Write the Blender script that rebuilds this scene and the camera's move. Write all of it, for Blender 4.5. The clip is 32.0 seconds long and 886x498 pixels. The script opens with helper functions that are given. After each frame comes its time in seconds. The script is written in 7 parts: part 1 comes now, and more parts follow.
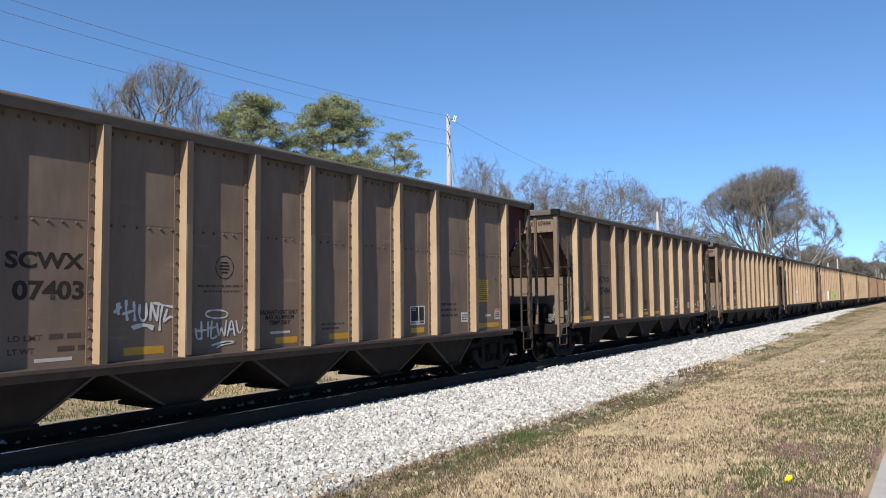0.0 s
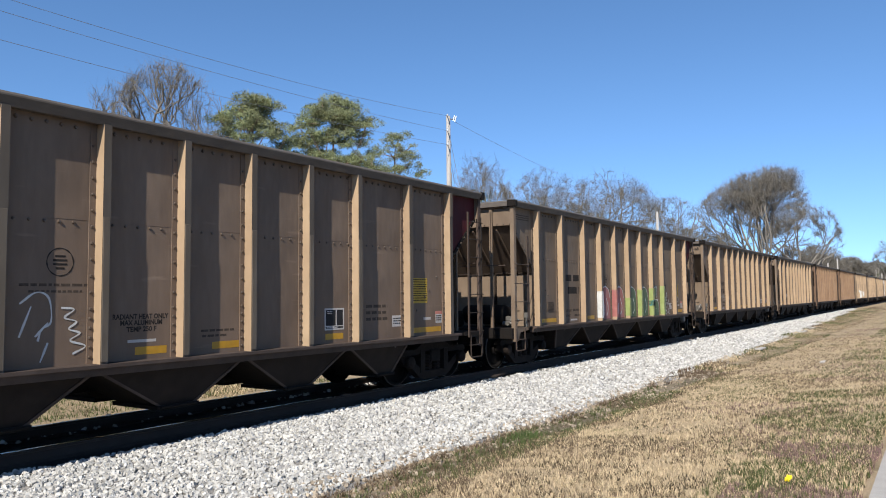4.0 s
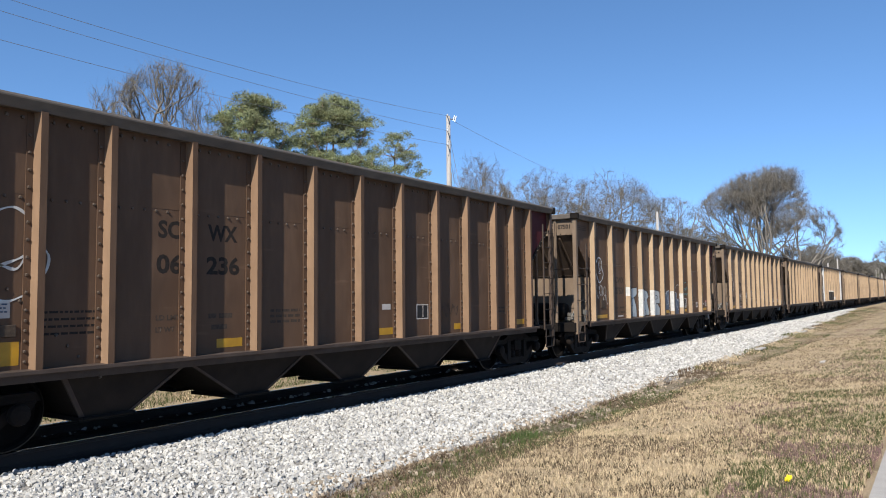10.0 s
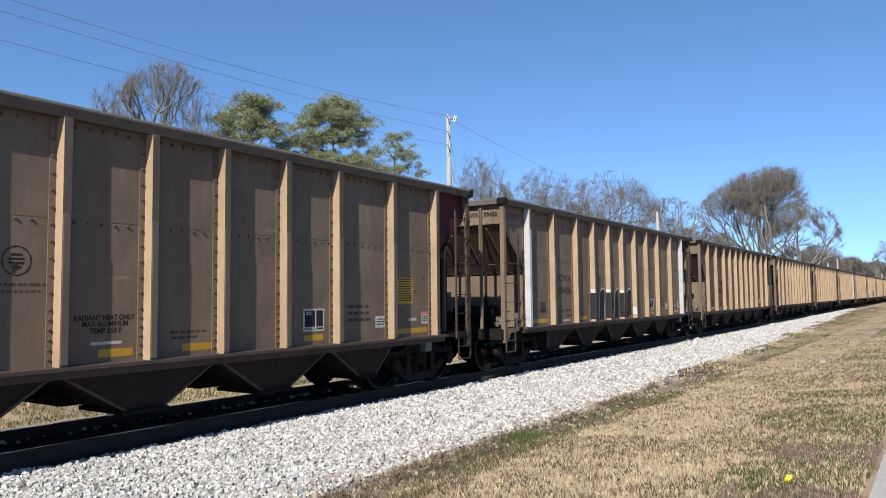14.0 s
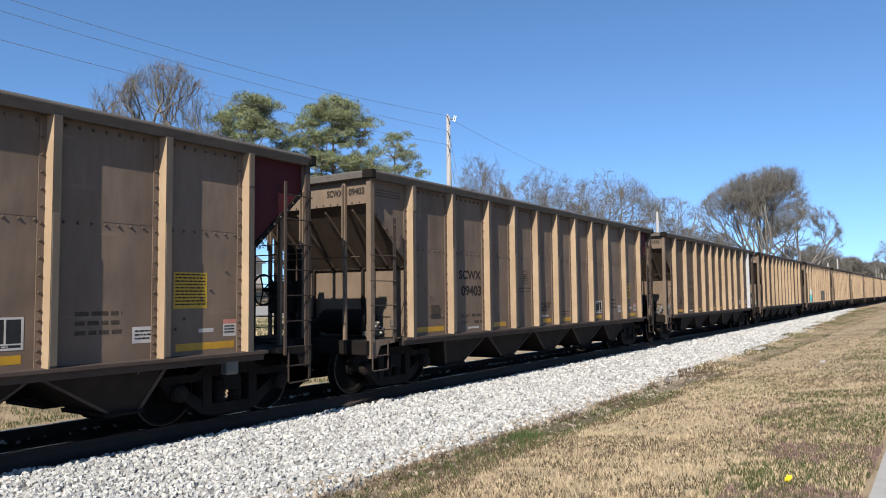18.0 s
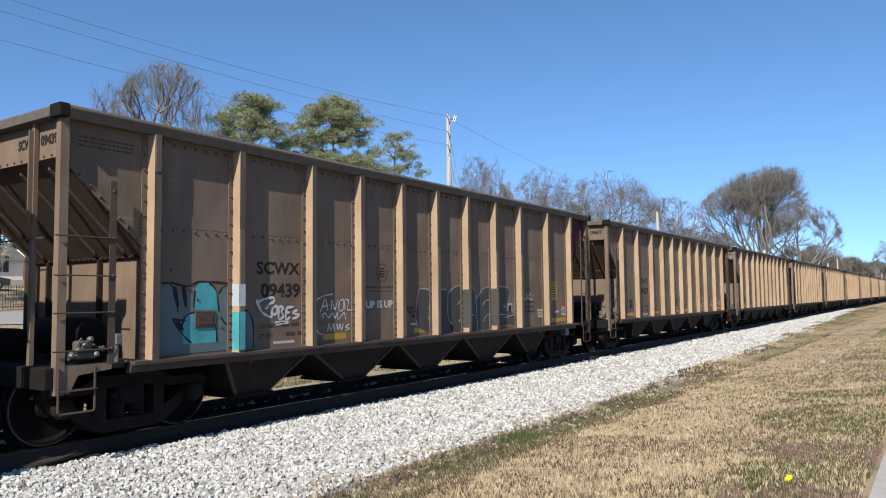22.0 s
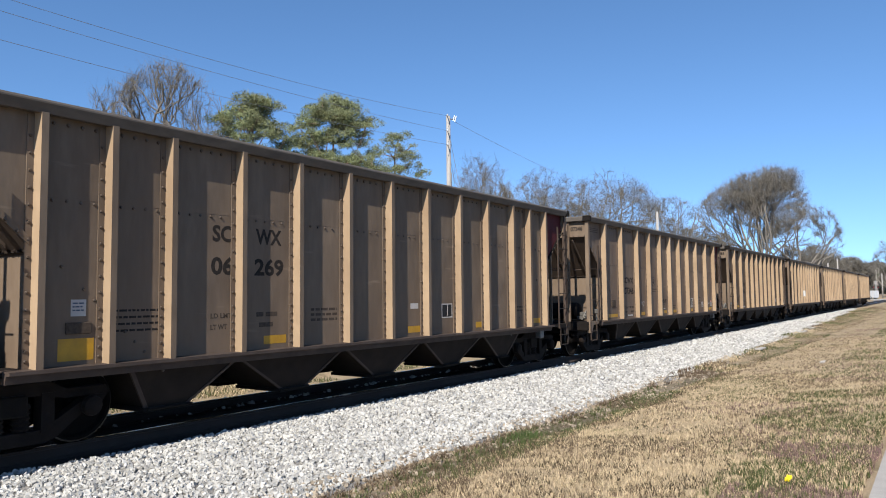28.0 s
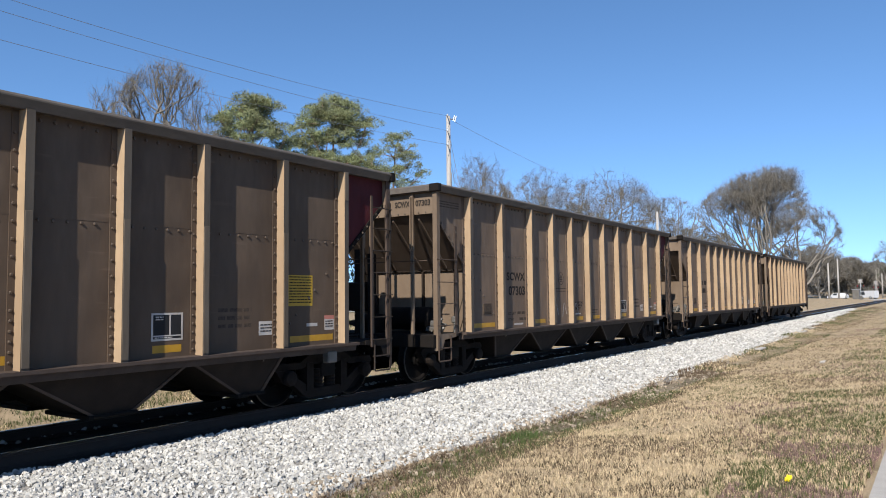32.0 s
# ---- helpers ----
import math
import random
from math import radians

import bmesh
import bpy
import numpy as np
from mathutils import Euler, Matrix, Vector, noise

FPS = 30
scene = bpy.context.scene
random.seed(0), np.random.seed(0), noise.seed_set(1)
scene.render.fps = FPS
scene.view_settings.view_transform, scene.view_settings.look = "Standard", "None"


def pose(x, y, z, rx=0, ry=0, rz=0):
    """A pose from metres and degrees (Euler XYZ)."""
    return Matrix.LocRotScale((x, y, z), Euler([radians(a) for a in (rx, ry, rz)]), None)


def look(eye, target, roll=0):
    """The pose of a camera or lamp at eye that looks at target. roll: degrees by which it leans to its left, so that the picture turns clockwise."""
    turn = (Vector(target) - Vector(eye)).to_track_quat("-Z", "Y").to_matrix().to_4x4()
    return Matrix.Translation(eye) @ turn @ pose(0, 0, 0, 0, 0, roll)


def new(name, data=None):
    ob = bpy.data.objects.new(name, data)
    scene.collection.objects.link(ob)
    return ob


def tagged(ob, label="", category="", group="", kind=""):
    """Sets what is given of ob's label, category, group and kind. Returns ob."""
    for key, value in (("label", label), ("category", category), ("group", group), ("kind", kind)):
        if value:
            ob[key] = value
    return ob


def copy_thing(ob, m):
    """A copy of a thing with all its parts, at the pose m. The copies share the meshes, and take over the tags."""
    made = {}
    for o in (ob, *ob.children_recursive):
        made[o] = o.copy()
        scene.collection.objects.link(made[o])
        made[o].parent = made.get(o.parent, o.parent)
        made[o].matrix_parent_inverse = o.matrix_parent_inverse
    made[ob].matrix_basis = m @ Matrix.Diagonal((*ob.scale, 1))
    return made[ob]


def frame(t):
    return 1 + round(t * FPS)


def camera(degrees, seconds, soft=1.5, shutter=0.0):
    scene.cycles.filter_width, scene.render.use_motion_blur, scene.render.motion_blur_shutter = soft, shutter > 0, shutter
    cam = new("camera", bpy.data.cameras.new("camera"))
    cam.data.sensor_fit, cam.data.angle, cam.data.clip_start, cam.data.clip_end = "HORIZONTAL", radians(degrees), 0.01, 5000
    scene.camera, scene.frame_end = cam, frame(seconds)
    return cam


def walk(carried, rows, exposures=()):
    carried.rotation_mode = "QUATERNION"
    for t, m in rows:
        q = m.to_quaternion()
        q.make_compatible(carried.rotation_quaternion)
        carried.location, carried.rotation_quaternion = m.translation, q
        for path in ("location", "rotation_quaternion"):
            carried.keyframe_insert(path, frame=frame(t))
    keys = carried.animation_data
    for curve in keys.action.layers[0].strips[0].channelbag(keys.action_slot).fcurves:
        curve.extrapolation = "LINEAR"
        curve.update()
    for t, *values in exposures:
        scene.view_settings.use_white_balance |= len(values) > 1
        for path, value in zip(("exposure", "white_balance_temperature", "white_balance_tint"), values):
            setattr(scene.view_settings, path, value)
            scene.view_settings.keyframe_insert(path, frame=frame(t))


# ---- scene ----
EYE = (0.0, 0.0, 1.70)
TRACK_Y = 9.536            # centre line of the track; rail heads are at z = 0
PITCH = 16.18              # coupled length of a car
YAW, TILT, ROLL = radians(34.066), radians(3.699), -0.611
cam = camera(62.16, 32.0, soft=1.0)
AIM = (EYE[0] + math.cos(YAW) * math.cos(TILT), EYE[1] + math.sin(YAW) * math.cos(TILT), EYE[2] + math.sin(TILT))
STAND = look(EYE, AIM, ROLL)
walk(cam, [(0, STAND), (32, STAND)])


def gone(t):
    """Metres that the train has come along the track at t seconds."""
    u = t / 32.0
    return -17.062 + 404.028 * u + 20.176 * u ** 2 + 0.807 * u ** 3 + 1.052 * u ** 4


# ---- light ----
SUN_WAY = Vector((1.21, 0.33, -1.0)).normalized()
world = bpy.data.worlds.new("clear_sky")
scene.world = world
world.use_nodes = True
wn = world.node_tree
sky = wn.nodes.new("ShaderNodeTexSky")
sky.sky_type, sky.sun_disc = "NISHITA", False
sky.sun_elevation = math.asin(-SUN_WAY.z)
sky.sun_rotation = math.atan2(-SUN_WAY.x, -SUN_WAY.y)
sky.air_density, sky.dust_density, sky.ozone_density, sky.altitude = 0.75, 0.12, 2.6, 600
wn.nodes["Background"].inputs[1].default_value = 0.141
tone = wn.nodes.new("ShaderNodeHueSaturation")
tone.inputs["Saturation"].default_value, tone.inputs["Hue"].default_value = 1.12, 0.498
coord, lift = wn.nodes.new("ShaderNodeTexCoord"), wn.nodes.new("ShaderNodeVectorMath")
lift.inputs[1].default_value = (0, 0, 0.095)      # a dry winter sky that stays blue down to the horizon
wn.links.new(coord.outputs["Generated"], lift.inputs[0])
wn.links.new(lift.outputs[0], sky.inputs[0])
wn.links.new(sky.outputs[0], tone.inputs["Color"])
wn.links.new(tone.outputs[0], wn.nodes["Background"].inputs[0])
sun = new("sun", bpy.data.lights.new("sun", "SUN"))
sun.data.energy, sun.data.angle, sun.data.color = 5.0, radians(0.53), (1.0, 0.94, 0.85)
sun.matrix_world = look((0, 0, 60), Vector((0, 0, 60)) + SUN_WAY)
scene.view_settings.exposure = 0.6


# ---- materials ----
def mat(name, color, rough=0.7, metal=0.0, spread=0.12, grain=6.0, stain=None, stain_scale=1.2, stain_amount=0.5,
        bump=0.15, bump_scale=40.0, stretch=(1, 1, 1), by="Object", vary=0.0, island=0.0, spec=0.5):
    """A surface with fine grain, larger stains in a second colour, and relief."""
    m = bpy.data.materials.new(name)
    m.use_nodes = True
    n, l = m.node_tree.nodes, m.node_tree.links
    b = n["Principled BSDF"]
    b.inputs["Metallic"].default_value = metal
    b.inputs["Specular IOR Level"].default_value = spec
    tc, mp = n.new("ShaderNodeTexCoord"), n.new("ShaderNodeMapping")
    mp.inputs["Scale"].default_value = stretch
    l.new(tc.outputs[by], mp.inputs[0])
    at = mp.outputs[0]
    if vary:
        info, add, mul = n.new("ShaderNodeObjectInfo"), n.new("ShaderNodeVectorMath"), n.new("ShaderNodeVectorMath")
        mul.operation = "SCALE"
        mul.inputs["Scale"].default_value = 40
        comb = n.new("ShaderNodeCombineXYZ")
        for i in range(3):
            l.new(info.outputs["Random"], comb.inputs[i])
        l.new(comb.outputs[0], mul.inputs[0])
        l.new(at, add.inputs[0]), l.new(mul.outputs[0], add.inputs[1])
        at = add.outputs[0]
    fine, big = n.new("ShaderNodeTexNoise"), n.new("ShaderNodeTexNoise")
    fine.inputs["Scale"].default_value, fine.inputs["Detail"].default_value = grain, 6
    big.inputs["Scale"].default_value, big.inputs["Detail"].default_value = stain_scale, 5
    big.inputs["Roughness"].default_value = 0.62
    l.new(at, fine.inputs[0]), l.new(at, big.inputs[0])
    ramp = n.new("ShaderNodeValToRGB")
    lo, hi = [c * (1 - spread) for c in color], [min(1, c * (1 + spread)) for c in color]
    ramp.color_ramp.elements[0].position, ramp.color_ramp.elements[1].position = 0.3, 0.7
    ramp.color_ramp.elements[0].color, ramp.color_ramp.elements[1].color = (*lo, 1), (*hi, 1)
    l.new(fine.outputs[0], ramp.inputs[0])
    out = ramp.outputs[0]
    if stain:
        mask, mix = n.new("ShaderNodeValToRGB"), n.new("ShaderNodeMixRGB")
        mask.color_ramp.elements[0].position, mask.color_ramp.elements[1].position = 0.42, 0.68
        mask.color_ramp.elements[1].color = (stain_amount,) * 3 + (1,)
        l.new(big.outputs[0], mask.inputs[0]), l.new(mask.outputs[0], mix.inputs[0])
        mix.inputs[2].default_value = (*stain, 1)
        l.new(out, mix.inputs[1])
        out = mix.outputs[0]
    if vary or island:
        hsv, rng = n.new("ShaderNodeHueSaturation"), n.new("ShaderNodeMapRange")
        amount = vary or island
        rng.inputs[3].default_value, rng.inputs[4].default_value = 1 - amount, 1 + amount
        if island:
            geo = n.new("ShaderNodeNewGeometry")
            l.new(geo.outputs["Random Per Island"], rng.inputs[0])
        else:
            l.new(info.outputs["Random"], rng.inputs[0])
        l.new(rng.outputs[0], hsv.inputs["Value"]), l.new(out, hsv.inputs["Color"])
        out = hsv.outputs[0]
    l.new(out, b.inputs["Base Color"])
    rr = n.new("ShaderNodeMapRange")
    rr.inputs[3].default_value, rr.inputs[4].default_value = max(0, rough - 0.1), min(1, rough + 0.1)
    l.new(big.outputs[0], rr.inputs[0]), l.new(rr.outputs[0], b.inputs["Roughness"])
    if bump:
        bn, bt = n.new("ShaderNodeBump"), n.new("ShaderNodeTexNoise")
        bt.inputs["Scale"].default_value, bt.inputs["Detail"].default_value = bump_scale, 4
        l.new(at, bt.inputs[0]), l.new(bt.outputs[0], bn.inputs["Height"])
        bn.inputs["Strength"].default_value, bn.inputs["Distance"].default_value = bump, 0.02
        l.new(bn.outputs[0], b.inputs["Normal"])
    return m


def paint(name, color, dust, dent=0.55, film=0.0, smear=0.0, rough=0.7, spec=0.14):
    """Weathered car paint: streaks that run down the sheets, coal dust and dry mud, on plate that is buckled a little.

    film: how far the film of warm dust thickens down the side; smear: pale level streaks."""
    m = mat(name, color, rough=rough, spread=0.10, grain=5, stain=dust, stain_scale=0.9, stain_amount=0.75, bump=0.06, bump_scale=14,
            stretch=(2.2, 1, 0.55), vary=0.05, spec=spec)
    n, l = m.node_tree.nodes, m.node_tree.links
    fine = next(q for q in n if q.bl_idname == "ShaderNodeBump")
    wave, deep, tc = n.new("ShaderNodeTexNoise"), n.new("ShaderNodeBump"), n.new("ShaderNodeTexCoord")
    wave.inputs["Scale"].default_value, wave.inputs["Detail"].default_value = 1.1, 1.5
    deep.inputs["Strength"].default_value, deep.inputs["Distance"].default_value = dent, 0.12
    l.new(tc.outputs["Object"], wave.inputs[0]), l.new(wave.outputs[0], deep.inputs["Height"])
    l.new(deep.outputs[0], fine.inputs["Normal"])
    base = n["Principled BSDF"].inputs["Base Color"]

    def over(colour, mask):
        mix, old = n.new("ShaderNodeMixRGB"), base.links[0].from_socket
        mix.inputs[2].default_value = (*colour, 1)
        l.new(mask, mix.inputs[0]), l.new(old, mix.inputs[1]), l.new(mix.outputs[0], base)

    if film:
        xyz, soft, cut = n.new("ShaderNodeSeparateXYZ"), n.new("ShaderNodeMath"), n.new("ShaderNodeMapRange")
        l.new(tc.outputs["Object"], xyz.inputs[0])
        soft.operation, soft.inputs[1].default_value = "MULTIPLY_ADD", 1.6
        l.new(wave.outputs[0], soft.inputs[0]), l.new(xyz.outputs["Z"], soft.inputs[2])
        for i, value in ((1, 4.0), (2, 1.7), (3, 0.0), (4, film)):
            cut.inputs[i].default_value = value
        l.new(soft.outputs[0], cut.inputs[0])
        over((color[0] * 1.14, color[1] * 1.02, color[2] * 0.92), cut.outputs[0])
    if smear:
        mp, streak, cut = n.new("ShaderNodeMapping"), n.new("ShaderNodeTexNoise"), n.new("ShaderNodeMapRange")
        mp.inputs["Scale"].default_value = (0.9, 1, 7.0)
        streak.inputs["Scale"].default_value, streak.inputs["Detail"].default_value = 1.3, 4
        for i, value in ((1, 0.66), (2, 0.78), (3, 0.0), (4, smear)):
            cut.inputs[i].default_value = value
        l.new(tc.outputs["Object"], mp.inputs[0]), l.new(mp.outputs[0], streak.inputs[0]), l.new(streak.outputs[0], cut.inputs[0])
        over(tuple(min(1, c * 2.0) for c in color), cut.outputs[0])
    return m


GREY_PAINT = paint("weathered_grey_brown_paint", (0.140, 0.104, 0.078), (0.101, 0.073, 0.054), film=0.5, smear=0.35)
WARM_PAINT = paint("weathered_warm_grey_paint", (0.138, 0.105, 0.077), (0.099, 0.073, 0.053), film=0.5, smear=0.35)
BROWN_PAINT = paint("weathered_brown_paint", (0.097, 0.060, 0.039), (0.068, 0.041, 0.026), film=0.5, smear=0.35)
DARK_PAINT = paint("weathered_dark_brown_paint", (0.087, 0.064, 0.047), (0.060, 0.043, 0.031), film=0.5, smear=0.35)
# post colours: sunlight put into the flank, shade into the face
SUNLIT_POST = paint("sunlit_tan_post_paint", (0.33, 0.238, 0.152), (0.245, 0.168, 0.105), 0.1, rough=0.75, spec=0.2)
BROWN_POST = paint("sunlit_brown_post_paint", (0.215, 0.138, 0.086), (0.15, 0.092, 0.056), 0.1, rough=0.75, spec=0.2)
POST_FACE = paint("shaded_rubbed_post_face", (0.084, 0.071, 0.058), (0.055, 0.044, 0.034), 0.1)
COVER = paint("rubbed_cover_plate", (0.108, 0.089, 0.069), (0.075, 0.058, 0.043), 0.1)
END_TAN = paint("dusty_end_paint", (0.161, 0.119, 0.084), (0.105, 0.074, 0.052), 0.2)
END_BROWN = paint("dusty_brown_end_paint", (0.140, 0.088, 0.057), (0.092, 0.055, 0.035), 0.2)
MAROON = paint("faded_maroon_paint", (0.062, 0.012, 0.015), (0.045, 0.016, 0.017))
CHORD = mat("dusty_grey_steel", (0.084, 0.070, 0.057), rough=0.8, stain=(0.05, 0.040, 0.032), stain_scale=2.0, bump=0.1, stretch=(1, 3, 3))
# UNDER, HOPPER, FRAME, WHEEL carry the deep shade below the car as colour
UNDER = mat("near_black_steel", (0.0075, 0.0058, 0.0048), rough=0.95, stain=(0.013, 0.0095, 0.0075), stain_scale=3, bump=0.25, bump_scale=30, spec=0.2)
HOPPER = mat("dark_brown_hopper_steel", (0.022, 0.0154, 0.0112), rough=0.92, stain=(0.0126, 0.0087, 0.0066), stain_scale=2.2, bump=0.12, spec=0.2)
SLOPE = mat("dark_hopper_floor_steel", (0.085, 0.060, 0.044), rough=0.9, stain=(0.055, 0.038, 0.027), stain_scale=1.5, bump=0.1, spec=0.2)
SILL_PAINT = mat("rubbed_brown_sill_steel", (0.060, 0.042, 0.033), rough=0.8, stain=(0.030, 0.021, 0.0165), stain_scale=2.5, bump=0.1, spec=0.3)
FRAME = mat("dark_brown_cast_steel", (0.0126, 0.0087, 0.0066), rough=0.92, stain=(0.0060, 0.0042, 0.0034), stain_scale=5, bump=0.3, bump_scale=25, spec=0.2)
DARK_GRAB = mat("dark_grab_iron", (0.032, 0.024, 0.019), rough=0.85, stain=(0.02, 0.015, 0.012), stain_scale=4, bump=0.1, spec=0.2)
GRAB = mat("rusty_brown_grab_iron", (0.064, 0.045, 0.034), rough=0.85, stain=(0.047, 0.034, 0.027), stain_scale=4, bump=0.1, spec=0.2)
WHEEL = mat("dark_worn_wheel_steel", (0.007, 0.006, 0.0055), rough=0.9, metal=0.0, stain=(0.006, 0.0055, 0.005), bump=0.1, spec=0.08)
TREAD = mat("bright_wheel_tread", (0.09, 0.085, 0.08), rough=0.4, metal=1.0, bump=0.02)
BOLT = mat("dusty_bolt_steel", (0.072, 0.052, 0.037), rough=0.55, metal=0.1, bump=0)
ALLOY = mat("pale_casting", (0.12, 0.112, 0.10), rough=0.5, metal=0.3, stain=(0.06, 0.05, 0.04), bump=0.1)
LETTER = mat("faded_black_lettering", (0.022, 0.019, 0.017), rough=0.8, spread=0.3, grain=30, stain=(0.034, 0.027, 0.022), stain_scale=8, stain_amount=0.6, bump=0, spec=0.1)
FAINT = mat("nearly_gone_lettering", (0.060, 0.045, 0.034), rough=0.8, spread=0.25, grain=30, bump=0, spec=0.1)
YELLOW = mat("reflective_yellow_stripe", (0.42, 0.22, 0.008), rough=0.5, spread=0.1, stain=(0.26, 0.135, 0.014), stain_scale=5, bump=0)
CARD_YELLOW = mat("yellow_placard", (0.42, 0.255, 0.012), rough=0.6, stain=(0.32, 0.2, 0.02), bump=0)
WHITE = mat("white_sticker", (0.40, 0.37, 0.34), rough=0.6, stain=(0.32, 0.28, 0.24), bump=0)
SPRAY_WHITE = mat("white_spray_paint", (0.46, 0.46, 0.44), rough=0.6, spread=0.2, grain=12, stain=(0.36, 0.33, 0.3), stain_scale=6, bump=0)
SPRAY_FAINT = mat("thin_white_spray_paint", (0.32, 0.30, 0.27), rough=0.7, spread=0.2, grain=12, stain=(0.14, 0.115, 0.092), stain_scale=6, bump=0)
SPRAY_BLACK = mat("black_spray_paint", (0.02, 0.02, 0.021), rough=0.75, bump=0, spec=0.15)
SPRAY_DULL = mat("dull_blue_grey_spray_paint", (0.085, 0.115, 0.115), rough=0.7, stain=(0.06, 0.10, 0.105), stain_scale=3, bump=0)
SPRAY_DARK = mat("dark_green_black_spray_paint", (0.036, 0.036, 0.032), rough=0.7, stain=(0.045, 0.05, 0.045), stain_scale=4, bump=0)
DULL_RED = mat("faded_red_spray_paint", (0.185, 0.115, 0.078), rough=0.8, stain=(0.15, 0.105, 0.07), stain_scale=3, bump=0)
SPRAY_GREEN = mat("green_spray_paint", (0.055, 0.085, 0.045), rough=0.6, stain=(0.075, 0.11, 0.055), stain_scale=3, bump=0)
SPRAY_TEAL = mat("teal_spray_paint", (0.05, 0.27, 0.29), rough=0.6, stain=(0.03, 0.15, 0.18), stain_scale=4, bump=0)
SPRAY_BLUE = mat("dark_blue_spray_paint", (0.035, 0.056, 0.095), rough=0.6, stain=(0.04, 0.06, 0.10), stain_scale=2, bump=0)
SPRAY_PALE = mat("pale_blue_spray_paint", (0.35, 0.375, 0.375), rough=0.6, stain=(0.24, 0.3, 0.33), stain_scale=3, bump=0)
DULL_PINK = mat("washed_pink_red_spray_paint", (0.26, 0.085, 0.075), rough=0.7, stain=(0.30, 0.2, 0.18), stain_scale=3, bump=0)
SPRAY_DEEP = mat("deep_teal_spray_paint", (0.022, 0.055, 0.068), rough=0.6, stain=(0.03, 0.07, 0.08), stain_scale=3, bump=0)
SPRAY_LIME = mat("yellow_green_spray_paint", (0.20, 0.24, 0.07), rough=0.6, stain=(0.25, 0.28, 0.13), stain_scale=3, bump=0)
SPRAY_HAZE = mat("thin_blue_grey_spray_paint", (0.072, 0.076, 0.074), rough=0.6, stain=(0.09, 0.085, 0.075), stain_scale=3, bump=0)
RED = mat("red_sticker", (0.40, 0.15, 0.115), rough=0.6, bump=0)
PALE_POST = mat("fresh_pale_post_paint", (0.36, 0.36, 0.36), rough=0.55, stain=(0.5, 0.47, 0.43), bump=0.03)
RAIL = mat("rusty_rail_steel", (0.030, 0.019, 0.014), rough=0.9, stain=(0.05, 0.029, 0.019), bump=0.2)
RAIL_TOP = mat("polished_rail_head", (0.55, 0.53, 0.5), rough=0.25, metal=1.0, bump=0.02)
TIE = mat("creosoted_tie_wood", (0.035, 0.028, 0.023), rough=0.9, stain=(0.06, 0.05, 0.042), bump=0.5, stretch=(8, 1, 8), vary=0.2)
DUSTY_STONE = mat("earth_stained_ballast", (0.27, 0.225, 0.17), rough=0.9, spread=0.2, grain=18, bump=0.3, bump_scale=60, island=0.45)
STONE = mat("white_limestone_ballast", (0.385, 0.375, 0.35), rough=0.9, spread=0.15, grain=18, bump=0.3, bump_scale=60, island=0.36, by="Object")
def ground_mat(name, base, second, third, scale=0.6, rough=0.95, bump=0.6):
    """Earth, dry grass or gravel: three colours in two sizes of patches."""
    m = bpy.data.materials.new(name)
    m.use_nodes = True
    n, l = m.node_tree.nodes, m.node_tree.links
    b = n["Principled BSDF"]
    b.inputs["Roughness"].default_value = rough
    b.inputs["Specular IOR Level"].default_value = 0.1
    tc = n.new("ShaderNodeTexCoord")
    big, mid, fine = (n.new("ShaderNodeTexNoise") for _ in range(3))
    for node, s in ((big, scale), (mid, scale * 5), (fine, 42.0)):
        node.inputs["Scale"].default_value, node.inputs["Detail"].default_value = s, 6
        l.new(tc.outputs["Object"], node.inputs[0])
    r1, r2, m1, m2, m3 = n.new("ShaderNodeValToRGB"), n.new("ShaderNodeValToRGB"), *(n.new("ShaderNodeMixRGB") for _ in range(3))
    for r, a, z in ((r1, 0.48, 0.66), (r2, 0.52, 0.68)):
        r.color_ramp.elements[0].position, r.color_ramp.elements[1].position = a, z
    l.new(big.outputs[0], r1.inputs[0]), l.new(mid.outputs[0], r2.inputs[0])
    m1.inputs[1].default_value, m1.inputs[2].default_value = (*base, 1), (*second, 1)
    m2.inputs[2].default_value = (*third, 1)
    l.new(r1.outputs[0], m1.inputs[0]), l.new(r2.outputs[0], m2.inputs[0]), l.new(m1.outputs[0], m2.inputs[1])
    m3.blend_type = "MULTIPLY"
    m3.inputs[0].default_value = 0.55
    l.new(m2.outputs[0], m3.inputs[1]), l.new(fine.outputs[0], m3.inputs[2])
    hs = n.new("ShaderNodeHueSaturation")
    hs.inputs["Value"].default_value = 1.35
    l.new(m3.outputs[0], hs.inputs["Color"]), l.new(hs.outputs[0], b.inputs["Base Color"])
    bn = n.new("ShaderNodeBump")
    bn.inputs["Strength"].default_value, bn.inputs["Distance"].default_value = bump, 0.05
    l.new(fine.outputs[0], bn.inputs["Height"]), l.new(bn.outputs[0], b.inputs["Normal"])
    return m


GROUND = ground_mat("dry_winter_grass_ground", (0.34, 0.265, 0.175), (0.285, 0.222, 0.142), (0.19, 0.152, 0.095))
BED = ground_mat("ballast_bed", (0.26, 0.25, 0.235), (0.20, 0.19, 0.18), (0.12, 0.115, 0.105), scale=1.2)
SHADED_BED = ground_mat("shaded_ballast", (0.035, 0.031, 0.028), (0.05, 0.045, 0.04), (0.02, 0.018, 0.016), scale=1.2)
EARTH = ground_mat("bare_earth", (0.16, 0.13, 0.095), (0.21, 0.175, 0.12), (0.10, 0.085, 0.06), scale=0.9)
VERGE = ground_mat("weedy_brown_verge", (0.31, 0.24, 0.16), (0.2, 0.16, 0.105), (0.13, 0.12, 0.062), scale=0.5)
